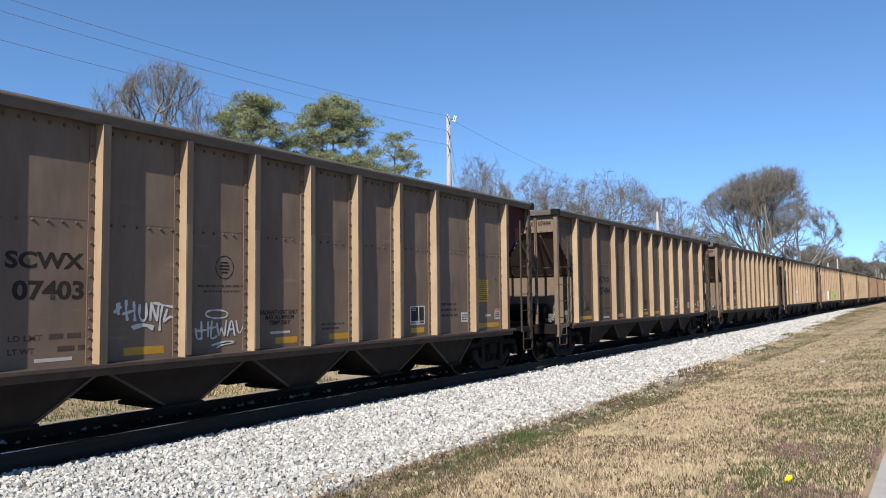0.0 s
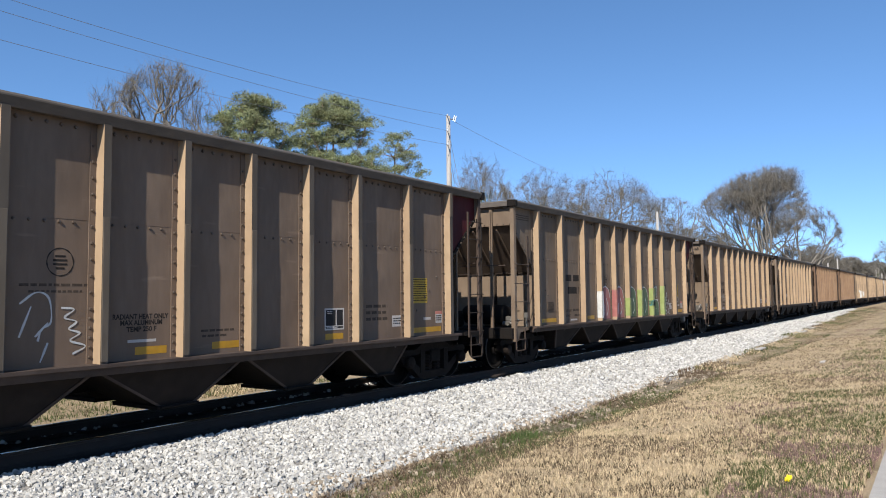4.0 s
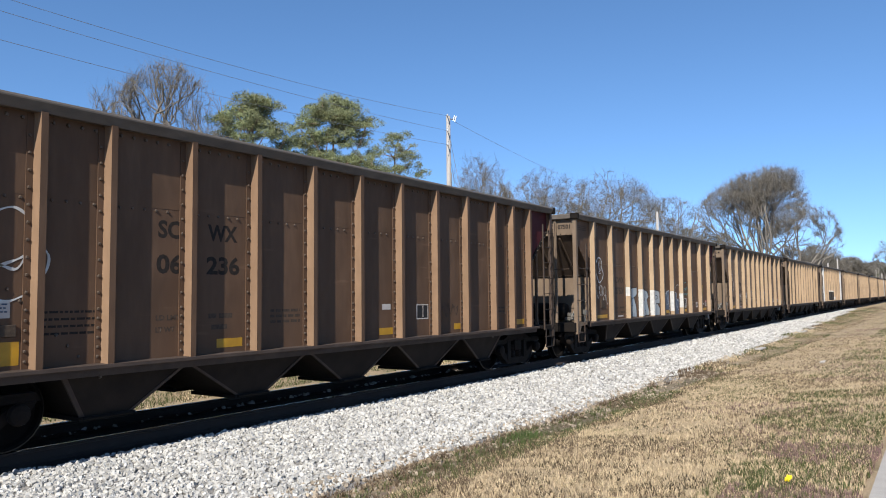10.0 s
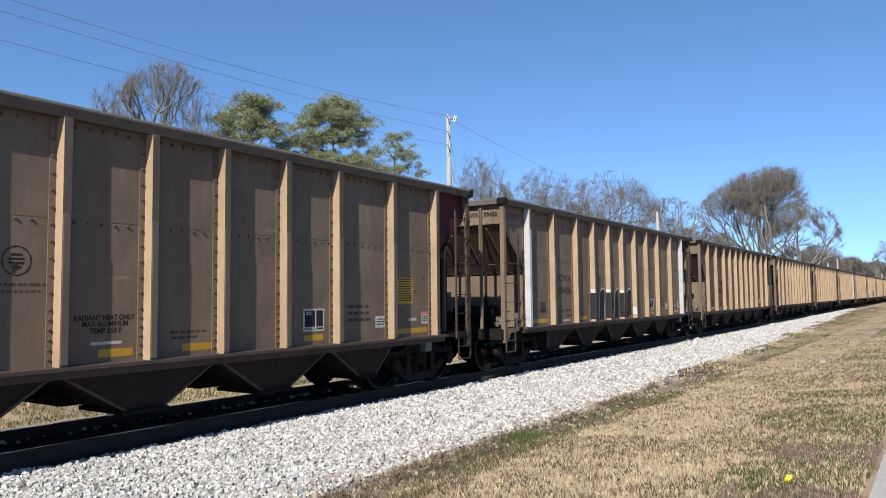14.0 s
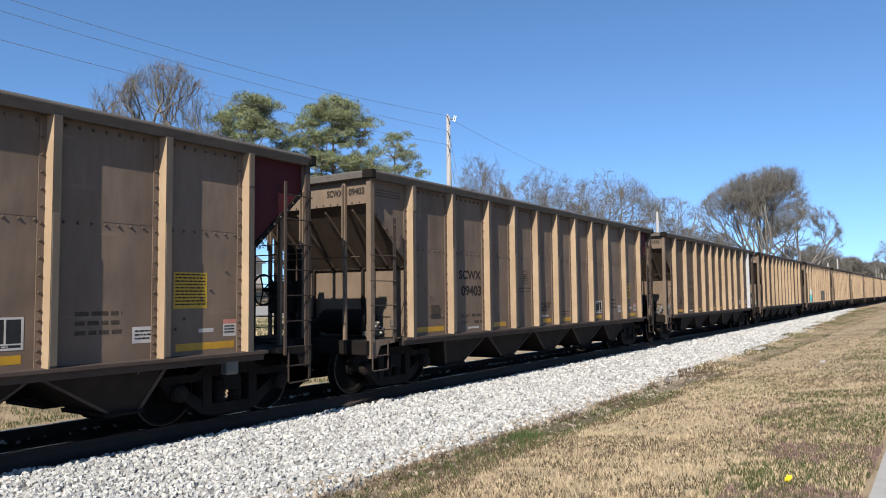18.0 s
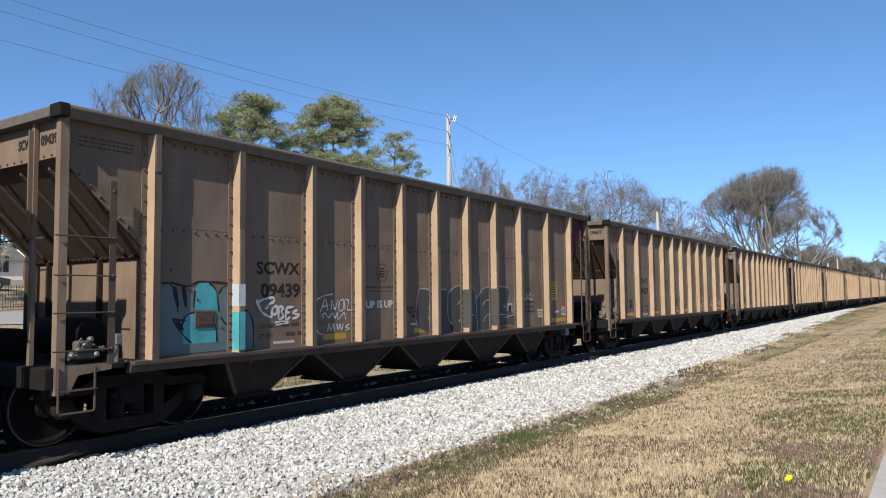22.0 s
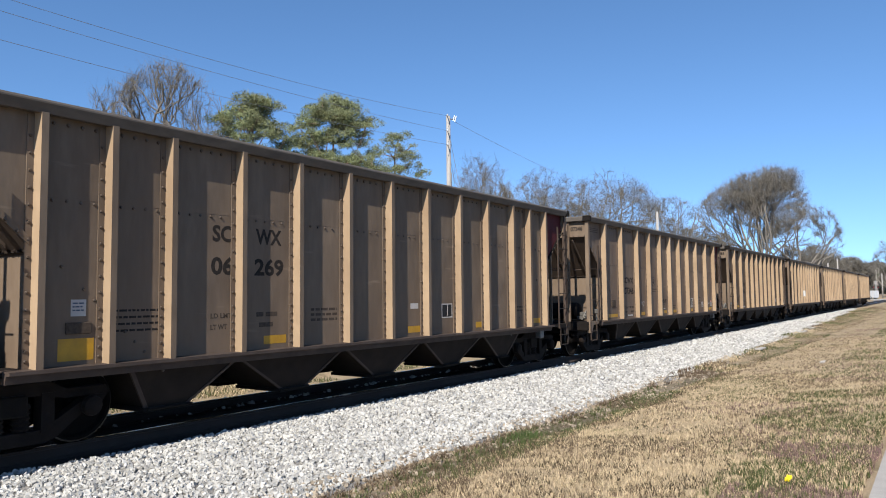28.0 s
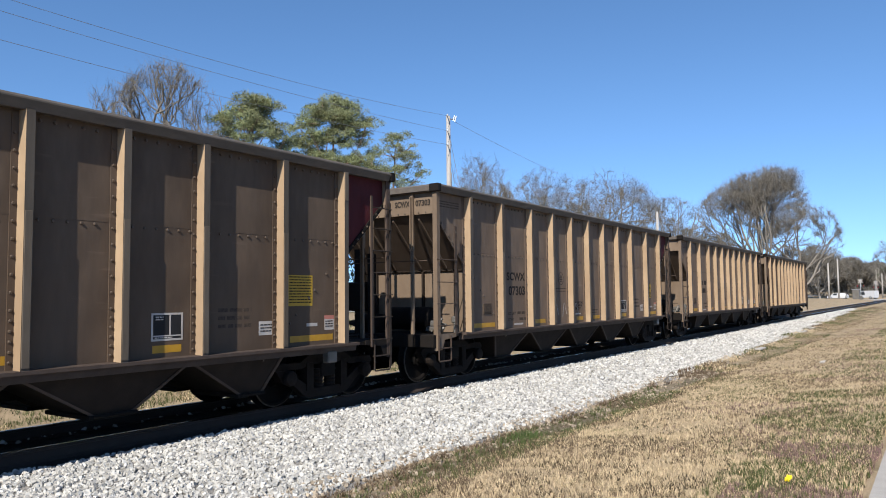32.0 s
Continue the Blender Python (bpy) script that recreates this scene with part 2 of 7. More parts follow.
ROADWAY = mat("pale_worn_asphalt", (0.25, 0.24, 0.225), rough=0.9, stain=(0.27, 0.255, 0.24), stain_scale=0.7, bump=0.3, bump_scale=60)
CONCRETE = mat("weathered_concrete", (0.36, 0.335, 0.30), rough=0.9, stain=(0.28, 0.255, 0.225), stain_scale=1.5, bump=0.3, bump_scale=50)
BARK = mat("grey_bark", (0.19, 0.172, 0.148), rough=0.9, stain=(0.11, 0.09, 0.075), stain_scale=3, bump=0.6, bump_scale=12, stretch=(3, 3, 0.6))
TWIG = mat("bare_grey_twigs", (0.135, 0.122, 0.102), rough=0.9, bump=0, island=0.25)
PALE_BARK = mat("pale_smooth_bark", (0.42, 0.36, 0.29), rough=0.8, stain=(0.3, 0.24, 0.18), bump=0.2)
PINE_BARK = mat("pine_bark", (0.16, 0.10, 0.07), rough=0.9, stain=(0.09, 0.06, 0.045), bump=0.7, bump_scale=10)
NEEDLE = mat("pine_needles", (0.175, 0.205, 0.092), rough=0.7, spread=0.3, grain=1.0, stain=(0.15, 0.14, 0.07), stain_scale=0.35, stain_amount=0.7, bump=0, island=0.35)
CEDAR = mat("dark_evergreen_leaves", (0.045, 0.068, 0.028), rough=0.7, spread=0.3, bump=0, island=0.4)
FAR_WOOD = mat("distant_wood_leaves", (0.075, 0.08, 0.06), rough=0.8, spread=0.3, bump=0, island=0.35)
IVY = mat("ivy_leaves", (0.06, 0.085, 0.03), rough=0.6, spread=0.3, bump=0, island=0.35)
HEDGE = mat("hedge_leaves", (0.11, 0.13, 0.045), rough=0.7, spread=0.3, bump=0, island=0.35)
POLE_WOOD = mat("weathered_pole_wood", (0.33, 0.31, 0.285), rough=0.9, stain=(0.24, 0.22, 0.2), bump=0.4, stretch=(6, 6, 0.4))
WIRE = mat("dark_cable", (0.16, 0.17, 0.19), rough=0.6, bump=0)
PORCELAIN = mat("pale_insulator", (0.5, 0.52, 0.53), rough=0.4, bump=0)
STEEL = mat("galvanised_steel", (0.45, 0.46, 0.47), rough=0.5, metal=0.6, bump=0)
IRON = mat("dark_iron_fence_paint", (0.025, 0.025, 0.024), rough=0.6, bump=0)
HOUSE_WHITE = mat("white_siding", (0.6, 0.59, 0.57), rough=0.8, stain=(0.66, 0.64, 0.6), bump=0.1, stretch=(0.3, 0.3, 9))
ROOF = mat("grey_shingle_roof", (0.10, 0.095, 0.09), rough=0.95, stain=(0.06, 0.055, 0.052), bump=0.4, bump_scale=20)
GLASS = mat("dark_window_glass", (0.03, 0.035, 0.04), rough=0.08, bump=0)
CAR_WHITE = mat("white_car_paint", (0.45, 0.45, 0.45), rough=0.25, bump=0)
CAR_DARK = mat("dark_car_paint", (0.05, 0.055, 0.06), rough=0.3, bump=0)
RUBBER = mat("black_rubber", (0.02, 0.02, 0.02), rough=0.9, bump=0)
SIGNAL_RED = mat("red_signal_lens", (0.35, 0.02, 0.02), rough=0.3, bump=0)
STRAW = mat("straw_blades", (0.46, 0.365, 0.235), rough=0.9, spread=0.15, grain=3, bump=0, island=0.35, spec=0.1)
WEED = mat("green_weeds", (0.075, 0.088, 0.034), rough=0.8, bump=0, island=0.35, spec=0.1)
BROWN_WEED = mat("brown_seed_stalks", (0.115, 0.083, 0.056), rough=0.9, bump=0, island=0.35, spec=0.1)
DARK_WEED = mat("dark_withered_weeds", (0.055, 0.044, 0.028), rough=0.9, bump=0, island=0.35, spec=0.1)
PURPLE = mat("purple_weed_flowers", (0.185, 0.122, 0.112), rough=0.8, bump=0, island=0.35, spec=0.1)
LUSH = mat("fresh_green_grass", (0.07, 0.105, 0.035), rough=0.7, bump=0, island=0.3, spec=0.1)
PETAL = mat("yellow_petals", (0.8, 0.62, 0.02), rough=0.6, bump=0)


# ---- geometry helpers ----
class Geo:
    """Gathers vertices and faces of one mesh."""

    def __init__(self):
        self.v, self.f, self.m = [], [], []

    def add(self, verts, faces, slot=0):
        o = len(self.v)
        self.v.extend(tuple(p) for p in verts)
        self.f.extend(tuple(i + o for i in f) for f in faces)
        self.m.extend([slot] * len(faces))
        return self

    def box(self, x0, x1, y0, y1, z0, z1, slot=0):
        v = [(x, y, z) for x in (x0, x1) for y in (y0, y1) for z in (z0, z1)]
        return self.add(v, [(0, 1, 3, 2), (4, 6, 7, 5), (0, 4, 5, 1), (2, 3, 7, 6), (0, 2, 6, 4), (1, 5, 7, 3)], slot)

    def bevel_box(self, x0, x1, y0, y1, z0, z1, r, slot=0):
        """A box with chamfered edges all round."""
        bm = bmesh.new()
        bmesh.ops.create_cube(bm, size=1.0)
        for v in bm.verts:
            v.co = Vector(((x0 + x1) / 2 + v.co.x * (x1 - x0), (y0 + y1) / 2 + v.co.y * (y1 - y0), (z0 + z1) / 2 + v.co.z * (z1 - z0)))
        bmesh.ops.bevel(bm, geom=bm.edges[:], offset=r, segments=1, affect="EDGES")
        bm.verts.index_update()
        self.add([v.co for v in bm.verts], [[v.index for v in f.verts] for f in bm.faces], slot)
        bm.free()
        return self

    def prism(self, pts, axis, a, b, slot=0):
        """A plate: the outline pts in the two other axes, from a to b along axis ('x', 'y' or 'z')."""
        put = {"x": lambda p, c: (c, p[0], p[1]), "y": lambda p, c: (p[0], c, p[1]), "z": lambda p, c: (p[0], p[1], c)}[axis]
        n = len(pts)
        v = [put(p, a) for p in pts] + [put(p, b) for p in pts]
        f = [tuple(range(n)), tuple(range(2 * n - 1, n - 1, -1))] + [(i, i + n, (i + 1) % n + n, (i + 1) % n) for i in range(n)]
        return self.add(v, f, slot)

    def tube(self, p, q, r, r2=None, n=8, caps=True, slot=0):
        p, q = Vector(p), Vector(q)
        r2 = r if r2 is None else r2
        d = (q - p).normalized()
        a = d.cross(Vector((0, 0, 1)) if abs(d.z) < 0.9 else Vector((1, 0, 0))).normalized()
        b = d.cross(a)
        ring = [a * math.cos(2 * math.pi * i / n) + b * math.sin(2 * math.pi * i / n) for i in range(n)]
        v = [p + o * r for o in ring] + [q + o * r2 for o in ring]
        f = [(i, (i + 1) % n, (i + 1) % n + n, i + n) for i in range(n)]
        if caps:
            f += [tuple(range(n - 1, -1, -1)), tuple(range(n, 2 * n))]
        return self.add(v, f, slot)

    def lathe(self, profile, centre, axis="y", n=24, slot=0, caps=True):
        """Turns a profile of (along, radius) about an axis through centre."""
        v, f = [], []
        for along, r in profile:
            for i in range(n):
                c, s = r * math.cos(2 * math.pi * i / n), r * math.sin(2 * math.pi * i / n)
                o = {"x": (along, c, s), "y": (c, along, s), "z": (c, s, along)}[axis]
                v.append(Vector(centre) + Vector(o))
        k = len(profile)
        for j in range(k - 1):
            for i in range(n):
                f.append((j * n + i, j * n + (i + 1) % n, (j + 1) * n + (i + 1) % n, (j + 1) * n + i))
        if caps:
            f += [tuple(range(n - 1, -1, -1)), tuple(range((k - 1) * n, k * n))]
        return self.add(v, f, slot)

    def sweep(self, pts, r, n=5, slot=0):
        """One bent round bar through pts."""
        pts = [Vector(p) for p in pts]
        v, f = [], []
        for i, p in enumerate(pts):
            d = (pts[min(i + 1, len(pts) - 1)] - pts[max(i - 1, 0)]).normalized()
            a = d.cross(Vector((0, 0, 1)) if abs(d.z) < 0.9 else Vector((0, 1, 0))).normalized()
            b = d.cross(a)
            v += [p + (a * math.cos(2 * math.pi * j / n) + b * math.sin(2 * math.pi * j / n)) * r for j in range(n)]
            if i:
                o = (i - 1) * n
                f += [(o + j, o + (j + 1) % n, o + n + (j + 1) % n, o + n + j) for j in range(n)]
        f += [tuple(range(n - 1, -1, -1)), tuple(range(len(v) - n, len(v)))]
        return self.add(v, f, slot)

    def mesh(self, name, *materials, smooth=False):
        me = bpy.data.meshes.new(name)
        me.from_pydata(self.v, [], self.f)
        for m in materials:
            me.materials.append(m)
        if len(materials) > 1:
            me.polygons.foreach_set("material_index", self.m)
        bm = bmesh.new()
        bm.from_mesh(me)
        bmesh.ops.recalc_face_normals(bm, faces=bm.faces)
        bm.to_mesh(me)
        bm.free()
        if smooth:
            me.polygons.foreach_set("use_smooth", [True] * len(me.polygons))
        me.update()
        return me


def part(name, g, material, parent, label="", smooth=False, at=None):
    """Links the gathered geometry as one mesh object under a thing or a part."""
    mats = material if isinstance(material, (list, tuple)) else (material,)
    ob = new(name, g.mesh(name, *mats, smooth=smooth))
    ob.parent = parent
    if at:
        ob.location = at
    return tagged(ob, label)


def thing(name, label, category, at=(0, 0, 0), group="", kind=""):
    ob = new(name)
    ob.empty_display_size = 0.3
    ob.location = at
    return tagged(ob, label, category, group, kind)


def solid(name, g, material, label, category="", group="", kind="", smooth=False, at=(0, 0, 0)):
    mats = material if isinstance(material, (list, tuple)) else (material,)
    ob = new(name, g.mesh(name, *mats, smooth=smooth))
    ob.location = at
    return tagged(ob, label, category, group, kind)


def raw(name, verts, faces, material, smooth=False):
    """A mesh straight from arrays, for large heaps of small pieces."""
    me = bpy.data.meshes.new(name)
    me.from_pydata(verts, [], faces)
    me.materials.append(material)
    if smooth:
        me.polygons.foreach_set("use_smooth", [True] * len(me.polygons))
    me.update()
    return new(name, me)


# ---- ground ----
PROFILE_Y = (-400, 0.45, 0.6, 4.2, 4.8, 7.7, 8.0, 11.1, 12.4, 13.2, 15.0, 17.0, 26.0, 30.0, 42.0, 44.0, 58.0, 80.0, 700.0)
PROFILE_Z = (0.10, 0.10, 0.10, -0.24, -0.36, -0.30, -0.30, -0.30, -0.42, -0.35, 0.30, 0.50, 0.66, 0.73, 1.07, 1.15, 2.70, 3.2, 6.0)


def ground_z(x, y):
    z = np.interp(y, PROFILE_Y, PROFILE_Z)
    rough = 0.5 * np.sin(0.9 * x + 1.3 * y) + 0.3 * np.sin(2.3 * x - 1.7 * y) + 0.2 * np.sin(5.1 * x + 3.3 * y)
    calm = np.where((y > 7) & (y < 12), 0.0, np.where(y < 0.7, 0.0, 1.0))
    level = np.exp(-((x - 203.0) / 24.0) ** 2) * (y > 12)      # the bank falls away at the level crossing
    z = z * (1 - level) + np.minimum(z, -0.08) * level
    return z + 0.03 * rough * calm


def sheet(name, xs, ys, material, lift=0.0, zf=ground_z):
    gx, gy = np.meshgrid(xs, ys, indexing="ij")
    v = np.stack([gx, gy, zf(gx, gy) + lift], -1).reshape(-1, 3)
    a, b = len(xs), len(ys)
    i = (np.arange(a - 1)[:, None] * b + np.arange(b - 1)).ravel()
    f = np.stack([i, i + b, i + b + 1, i + 1], 1)
    return raw(name, v.tolist(), f.tolist(), material, smooth=True)


XS = np.concatenate([np.linspace(-900, -30, 30), np.linspace(-28, 60, 130), np.linspace(62, 300, 60), np.linspace(320, 3500, 40)])
YS = np.concatenate([np.linspace(-900, -12, 20), np.linspace(-10, 0.3, 12), np.linspace(0.45, 20, 90), np.linspace(20.5, 80, 50), np.linspace(90, 1500, 30)])
tagged(sheet("ground", XS, YS, GROUND), "dry tan winter grass and bare earth beside the track", "ground", kind="structure")


def bed_z(x, y):
    return np.interp(y, (5.15, 5.6, 7.6, 8.0, 8.25, 10.8, 11.1, 12.2), (-0.42, -0.29, -0.205, -0.19, -0.185, -0.185, -0.19, -0.40)) + 0.012 * np.sin(7 * x + 3 * y) * np.sin(5.3 * y - 2 * x)


tagged(sheet("ballast_bed", np.concatenate([np.linspace(-120, -12, 40), np.linspace(-10, 60, 300), np.linspace(61, 900, 200)]), np.linspace(5.15, 12.2, 50), BED, 0.0, bed_z),
       "bed of white crushed limestone under the track", "ballast", kind="structure")
# dark strip that paints the train's shade onto the ballast
tagged(sheet("track_bed", np.concatenate([np.linspace(-120, -12, 40), np.linspace(-10, 60, 200), np.linspace(61, 900, 120)]), np.linspace(8.42, 10.6, 14), SHADED_BED, 0.012, bed_z),
       "ballast between the rails, darkened with the shade under the train", "ballast", kind="structure")
g = Geo().box(-300, 900, -6.0, 0.52, -0.3, 0.165)
solid("road_near", g, CONCRETE, "worn pale concrete lane edge beside the dry grass", "road", kind="structure")
road = sheet("road_far", np.linspace(-120, 260, 90), np.linspace(30.5, 42.0, 7), ROADWAY, 0.05)
tagged(road, "pale worn asphalt road behind the track", "road", kind="structure")
# ---- hopper cars ----
HALF, SHEET, POST_OUT = 1.578, 1.39, 1.547      # chord, side sheet and post faces, from the car's middle
SILL, EAVE, RIM = 0.97, 3.755, 3.893
END = 7.36
POSTS_A = (-6.157, -4.82, -3.40, -2.25, -1.11, 0.0, 1.11, 2.25, 3.40, 4.82, 6.157)
POSTS_B = (-6.13, -5.30, -4.48, -3.35, -2.25, -1.12, 0.0, 1.12, 2.25, 3.35, 4.48, 5.30, 6.13)
WHEELSETS = []


def bolts(g, pts, way, r=0.017):
    """Small domed bolt heads at pts, standing out along way."""
    w = Vector(way).normalized()
    a = w.cross(Vector((0.3, 0.5, 0.81))).normalized()
    b = w.cross(a)
    for p in pts:
        p = Vector(p)
        ring = [p + (a * math.cos(i * math.pi / 3) + b * math.sin(i * math.pi / 3)) * r for i in range(6)]
        top = [p + (q - p) * 0.62 + w * r * 0.85 for q in ring]
        g.add(ring + top, [(i, (i + 1) % 6, (i + 1) % 6 + 6, i + 6) for i in range(6)] + [(6, 7, 8, 9, 10, 11)])


def bogie(parent, x, name="truck"):
    """A two-axle truck with cast side frames, springs, bolster and rolling wheelsets."""
    t = new(name)
    t.empty_display_size = 0.2
    t.parent, t.location = parent, (x, 0, 0)
    tagged(t, "near-black cast-steel two-axle truck")
    for s in (-1, 1):
        y0, y1 = s * 0.93, s * 1.08
        g = Geo()
        # top member, bottom member and columns leave the spring window and two side windows open
        g.prism([(-1.16, 0.58), (-1.10, 0.68), (-0.62, 0.68), (-0.42, 0.78), (0.42, 0.78), (0.62, 0.68), (1.10, 0.68), (1.16, 0.58), (0.6, 0.575), (0.32, 0.63), (-0.32, 0.63), (-0.6, 0.575)], "y", y0, y1)
        g.prism([(-1.12, 0.575), (-0.90, 0.575), (-0.34, 0.245), (0.34, 0.245), (0.90, 0.575), (1.12, 0.575), (1.0, 0.40), (0.84, 0.40), (0.5, 0.14), (0.36, 0.10), (-0.36, 0.10), (-0.5, 0.14), (-0.84, 0.40), (-1.0, 0.40)], "y", y0, y1)
        for c in (-0.40, 0.40):
            g.box(c - 0.075, c + 0.075, y0 - s * 0.01, y1 + s * 0.015, 0.22, 0.66)
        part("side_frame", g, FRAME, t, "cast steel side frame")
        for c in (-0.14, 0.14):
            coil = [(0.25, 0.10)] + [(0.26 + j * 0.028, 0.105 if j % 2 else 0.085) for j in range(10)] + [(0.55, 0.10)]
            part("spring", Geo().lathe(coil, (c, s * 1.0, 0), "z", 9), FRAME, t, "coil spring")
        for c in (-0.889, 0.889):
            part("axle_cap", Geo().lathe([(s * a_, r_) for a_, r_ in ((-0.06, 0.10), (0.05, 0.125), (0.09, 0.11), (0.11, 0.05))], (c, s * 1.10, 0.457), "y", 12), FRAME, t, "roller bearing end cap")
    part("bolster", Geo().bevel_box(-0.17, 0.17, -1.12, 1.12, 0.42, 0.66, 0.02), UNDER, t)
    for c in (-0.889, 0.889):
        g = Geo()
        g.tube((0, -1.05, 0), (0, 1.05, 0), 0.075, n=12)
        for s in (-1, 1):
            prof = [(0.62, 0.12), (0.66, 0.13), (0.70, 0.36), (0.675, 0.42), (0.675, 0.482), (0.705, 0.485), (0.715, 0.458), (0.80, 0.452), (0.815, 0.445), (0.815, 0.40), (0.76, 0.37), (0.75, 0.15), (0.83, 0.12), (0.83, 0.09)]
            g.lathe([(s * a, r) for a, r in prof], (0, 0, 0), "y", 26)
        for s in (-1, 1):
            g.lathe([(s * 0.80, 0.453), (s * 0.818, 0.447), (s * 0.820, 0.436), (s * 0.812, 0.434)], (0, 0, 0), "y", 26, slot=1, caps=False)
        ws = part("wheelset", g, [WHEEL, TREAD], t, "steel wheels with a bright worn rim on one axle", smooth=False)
        ws.location = (c, 0, 0.457)
    return t


def ladder(parent, x0, x1, y, z0, z1, rungs, label, over=0.06, half=0.042, iron=None):
    """Two flat stiles with round rungs in the plane y."""
    lad = part("ladder", Geo().prism([(x1 - half, y - 0.02), (x1 + half, y - 0.02), (x1 + half, y + 0.03), (x1 + half - 0.01, y + 0.03), (x1 + half - 0.01, y - 0.01), (x1 - half, y - 0.01)], "z", z0, z1), iron or GRAB, parent, label)
    for z in rungs:
        part("rung", Geo().tube((x0 - over, y - 0.03, z), (x1 + 0.04, y - 0.03, z), 0.010, n=6), iron or GRAB, lad)
    return lad


def build_car(kind):
    """One open-top coal hopper with all its parts; kind 'a' has 11 posts a side, kind 'b' has 13."""
    posts = POSTS_A if kind == "a" else POSTS_B
    seam = 2.62 if kind == "a" else 2.85
    paint_, post_, end_ = (GREY_PAINT, SUNLIT_POST, END_TAN) if kind == "a" else (BROWN_PAINT, BROWN_POST, END_BROWN)
    car = thing("hopper_car", "weathered brown-grey steel open-top coal hopper car", "railcar", group="cars of the coal train")
    wide = 0.054 if kind == "a" else 0.044
    for s in (-1, 1):
        # sheets between the posts, the upper one lapping the lower; posts of a hat section with flanges
        side = Geo()
        for a, b in zip(posts[:-1], posts[1:]):
            g = Geo() if s < 0 else side
            g.box(a, b, s * SHEET, s * (SHEET - 0.012), SILL, seam)
            g.box(a, b, s * (SHEET + 0.003), s * (SHEET - 0.009), seam, EAVE + 0.06)
            if s < 0:
                part("panel", g, paint_, car)
        for p in posts:
            g = Geo() if s < 0 else side
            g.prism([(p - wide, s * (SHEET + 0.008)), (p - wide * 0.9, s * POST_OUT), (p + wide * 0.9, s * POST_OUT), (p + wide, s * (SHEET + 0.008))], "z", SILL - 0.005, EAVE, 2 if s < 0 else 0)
            g.m[-4] = 0      # paler copy for the sun-side flank: sunlight put into the colour
            at_end = p in (posts[0], posts[-1])
            if s < 0 and kind == "a" and p != posts[2]:
                low, high = (3.28, EAVE - 0.004) if at_end else (SILL + 0.02, 2.66)
                part("cover_plate", Geo().bevel_box(p - 0.042, p + 0.042, s * (POST_OUT + 0.010), s * (POST_OUT - 0.004), low, high, 0.003), COVER, car, "welded cover plate with a rubbed pale top")
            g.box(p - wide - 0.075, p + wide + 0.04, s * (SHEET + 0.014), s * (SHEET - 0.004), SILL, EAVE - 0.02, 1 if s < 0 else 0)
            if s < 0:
                part("post", g, [post_, paint_, POST_FACE if kind == "a" else paint_], car, "tan post with a paler sun-side flank")
        if s > 0:
            part("welded_side", side, paint_, car, "ribbed welded side sheet")
        # end panels: cut off along the slope of the hopper's floor
        for e in (-1, 1):
            g = Geo()
            ex = posts[0] if e < 0 else posts[-1]
            g.prism([(e * 7.28, EAVE + 0.06), (ex, EAVE + 0.06), (ex, 2.29), (e * 7.28, 3.27)], "y", s * SHEET, s * (SHEET - 0.012))
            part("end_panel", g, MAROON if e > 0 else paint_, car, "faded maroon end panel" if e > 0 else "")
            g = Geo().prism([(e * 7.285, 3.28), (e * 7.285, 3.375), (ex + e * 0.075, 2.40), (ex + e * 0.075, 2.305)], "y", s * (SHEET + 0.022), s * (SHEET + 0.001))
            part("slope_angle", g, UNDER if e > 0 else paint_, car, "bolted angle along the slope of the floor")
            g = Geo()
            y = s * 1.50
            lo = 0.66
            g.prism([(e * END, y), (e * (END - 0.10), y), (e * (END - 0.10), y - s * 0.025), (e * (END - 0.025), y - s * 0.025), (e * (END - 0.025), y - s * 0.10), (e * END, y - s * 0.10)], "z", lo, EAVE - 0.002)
            # right-end parts take darker materials than their left-end twins
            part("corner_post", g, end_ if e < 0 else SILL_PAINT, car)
        g = Geo()
        g.prism([(s * 1.40, EAVE), (s * 1.52, EAVE - 0.01), (s * HALF, EAVE + 0.09), (s * HALF, RIM - 0.03), (s * (HALF - 0.03), RIM), (s * 1.36, RIM), (s * 1.36, EAVE)], "x", -END - 0.02, END + 0.02)
        part("top_chord", g, CHORD, car, "dusty grey top rail")
        g = Geo()
        g.prism([(s * 1.30, SILL + 0.005), (s * 1.575, SILL - 0.005), (s * 1.575, SILL - 0.045), (s * 1.50, SILL - 0.05), (s * 1.48, 0.83), (s * 1.40, 0.83), (s * 1.38, SILL - 0.05)], "x", -6.45, 6.45)
        part("side_sill", g, SILL_PAINT, car, "rust-brown side sill with a bright worn lip")
    # bolt heads along posts, seams and chords
    g = Geo()
    for s in (-1,):
        pts, top = [], []
        for p in posts:
            z = 1.05
            while z < 3.6:
                pts.append((p - wide - 0.042, s * (SHEET + 0.014), z))
                z += 0.19 if z > 1.55 else 0.11
        for a, b in zip(posts[:-1], posts[1:]):
            x = a + 0.17
            while x < b - 0.15:
                pts.append((x, s * SHEET, seam - 0.035))
                top.append((x, s * (SHEET + 0.003), EAVE - 0.07))
                x += 0.165
        bolts(g, pts, (0, s, 0), 0.021)
        bolts(g, top, (0, s, 0), 0.027)
        for e in (-1, 1):
            run = [(e * (5.84 - i * 0.132), s * SHEET, 2.08 - i * 0.127) for i in (0, 2, 3, 5, 6, 7, 8, 9, 10) if e * (5.84 - i * 0.132)]
            edge = [(e * (7.21 - i * 0.125), s * (SHEET + 0.022), 3.255 + 0.005 - i * 0.1165) for i in range(8)]
            bolts(g, run + edge, (0, s, 0), 0.022)
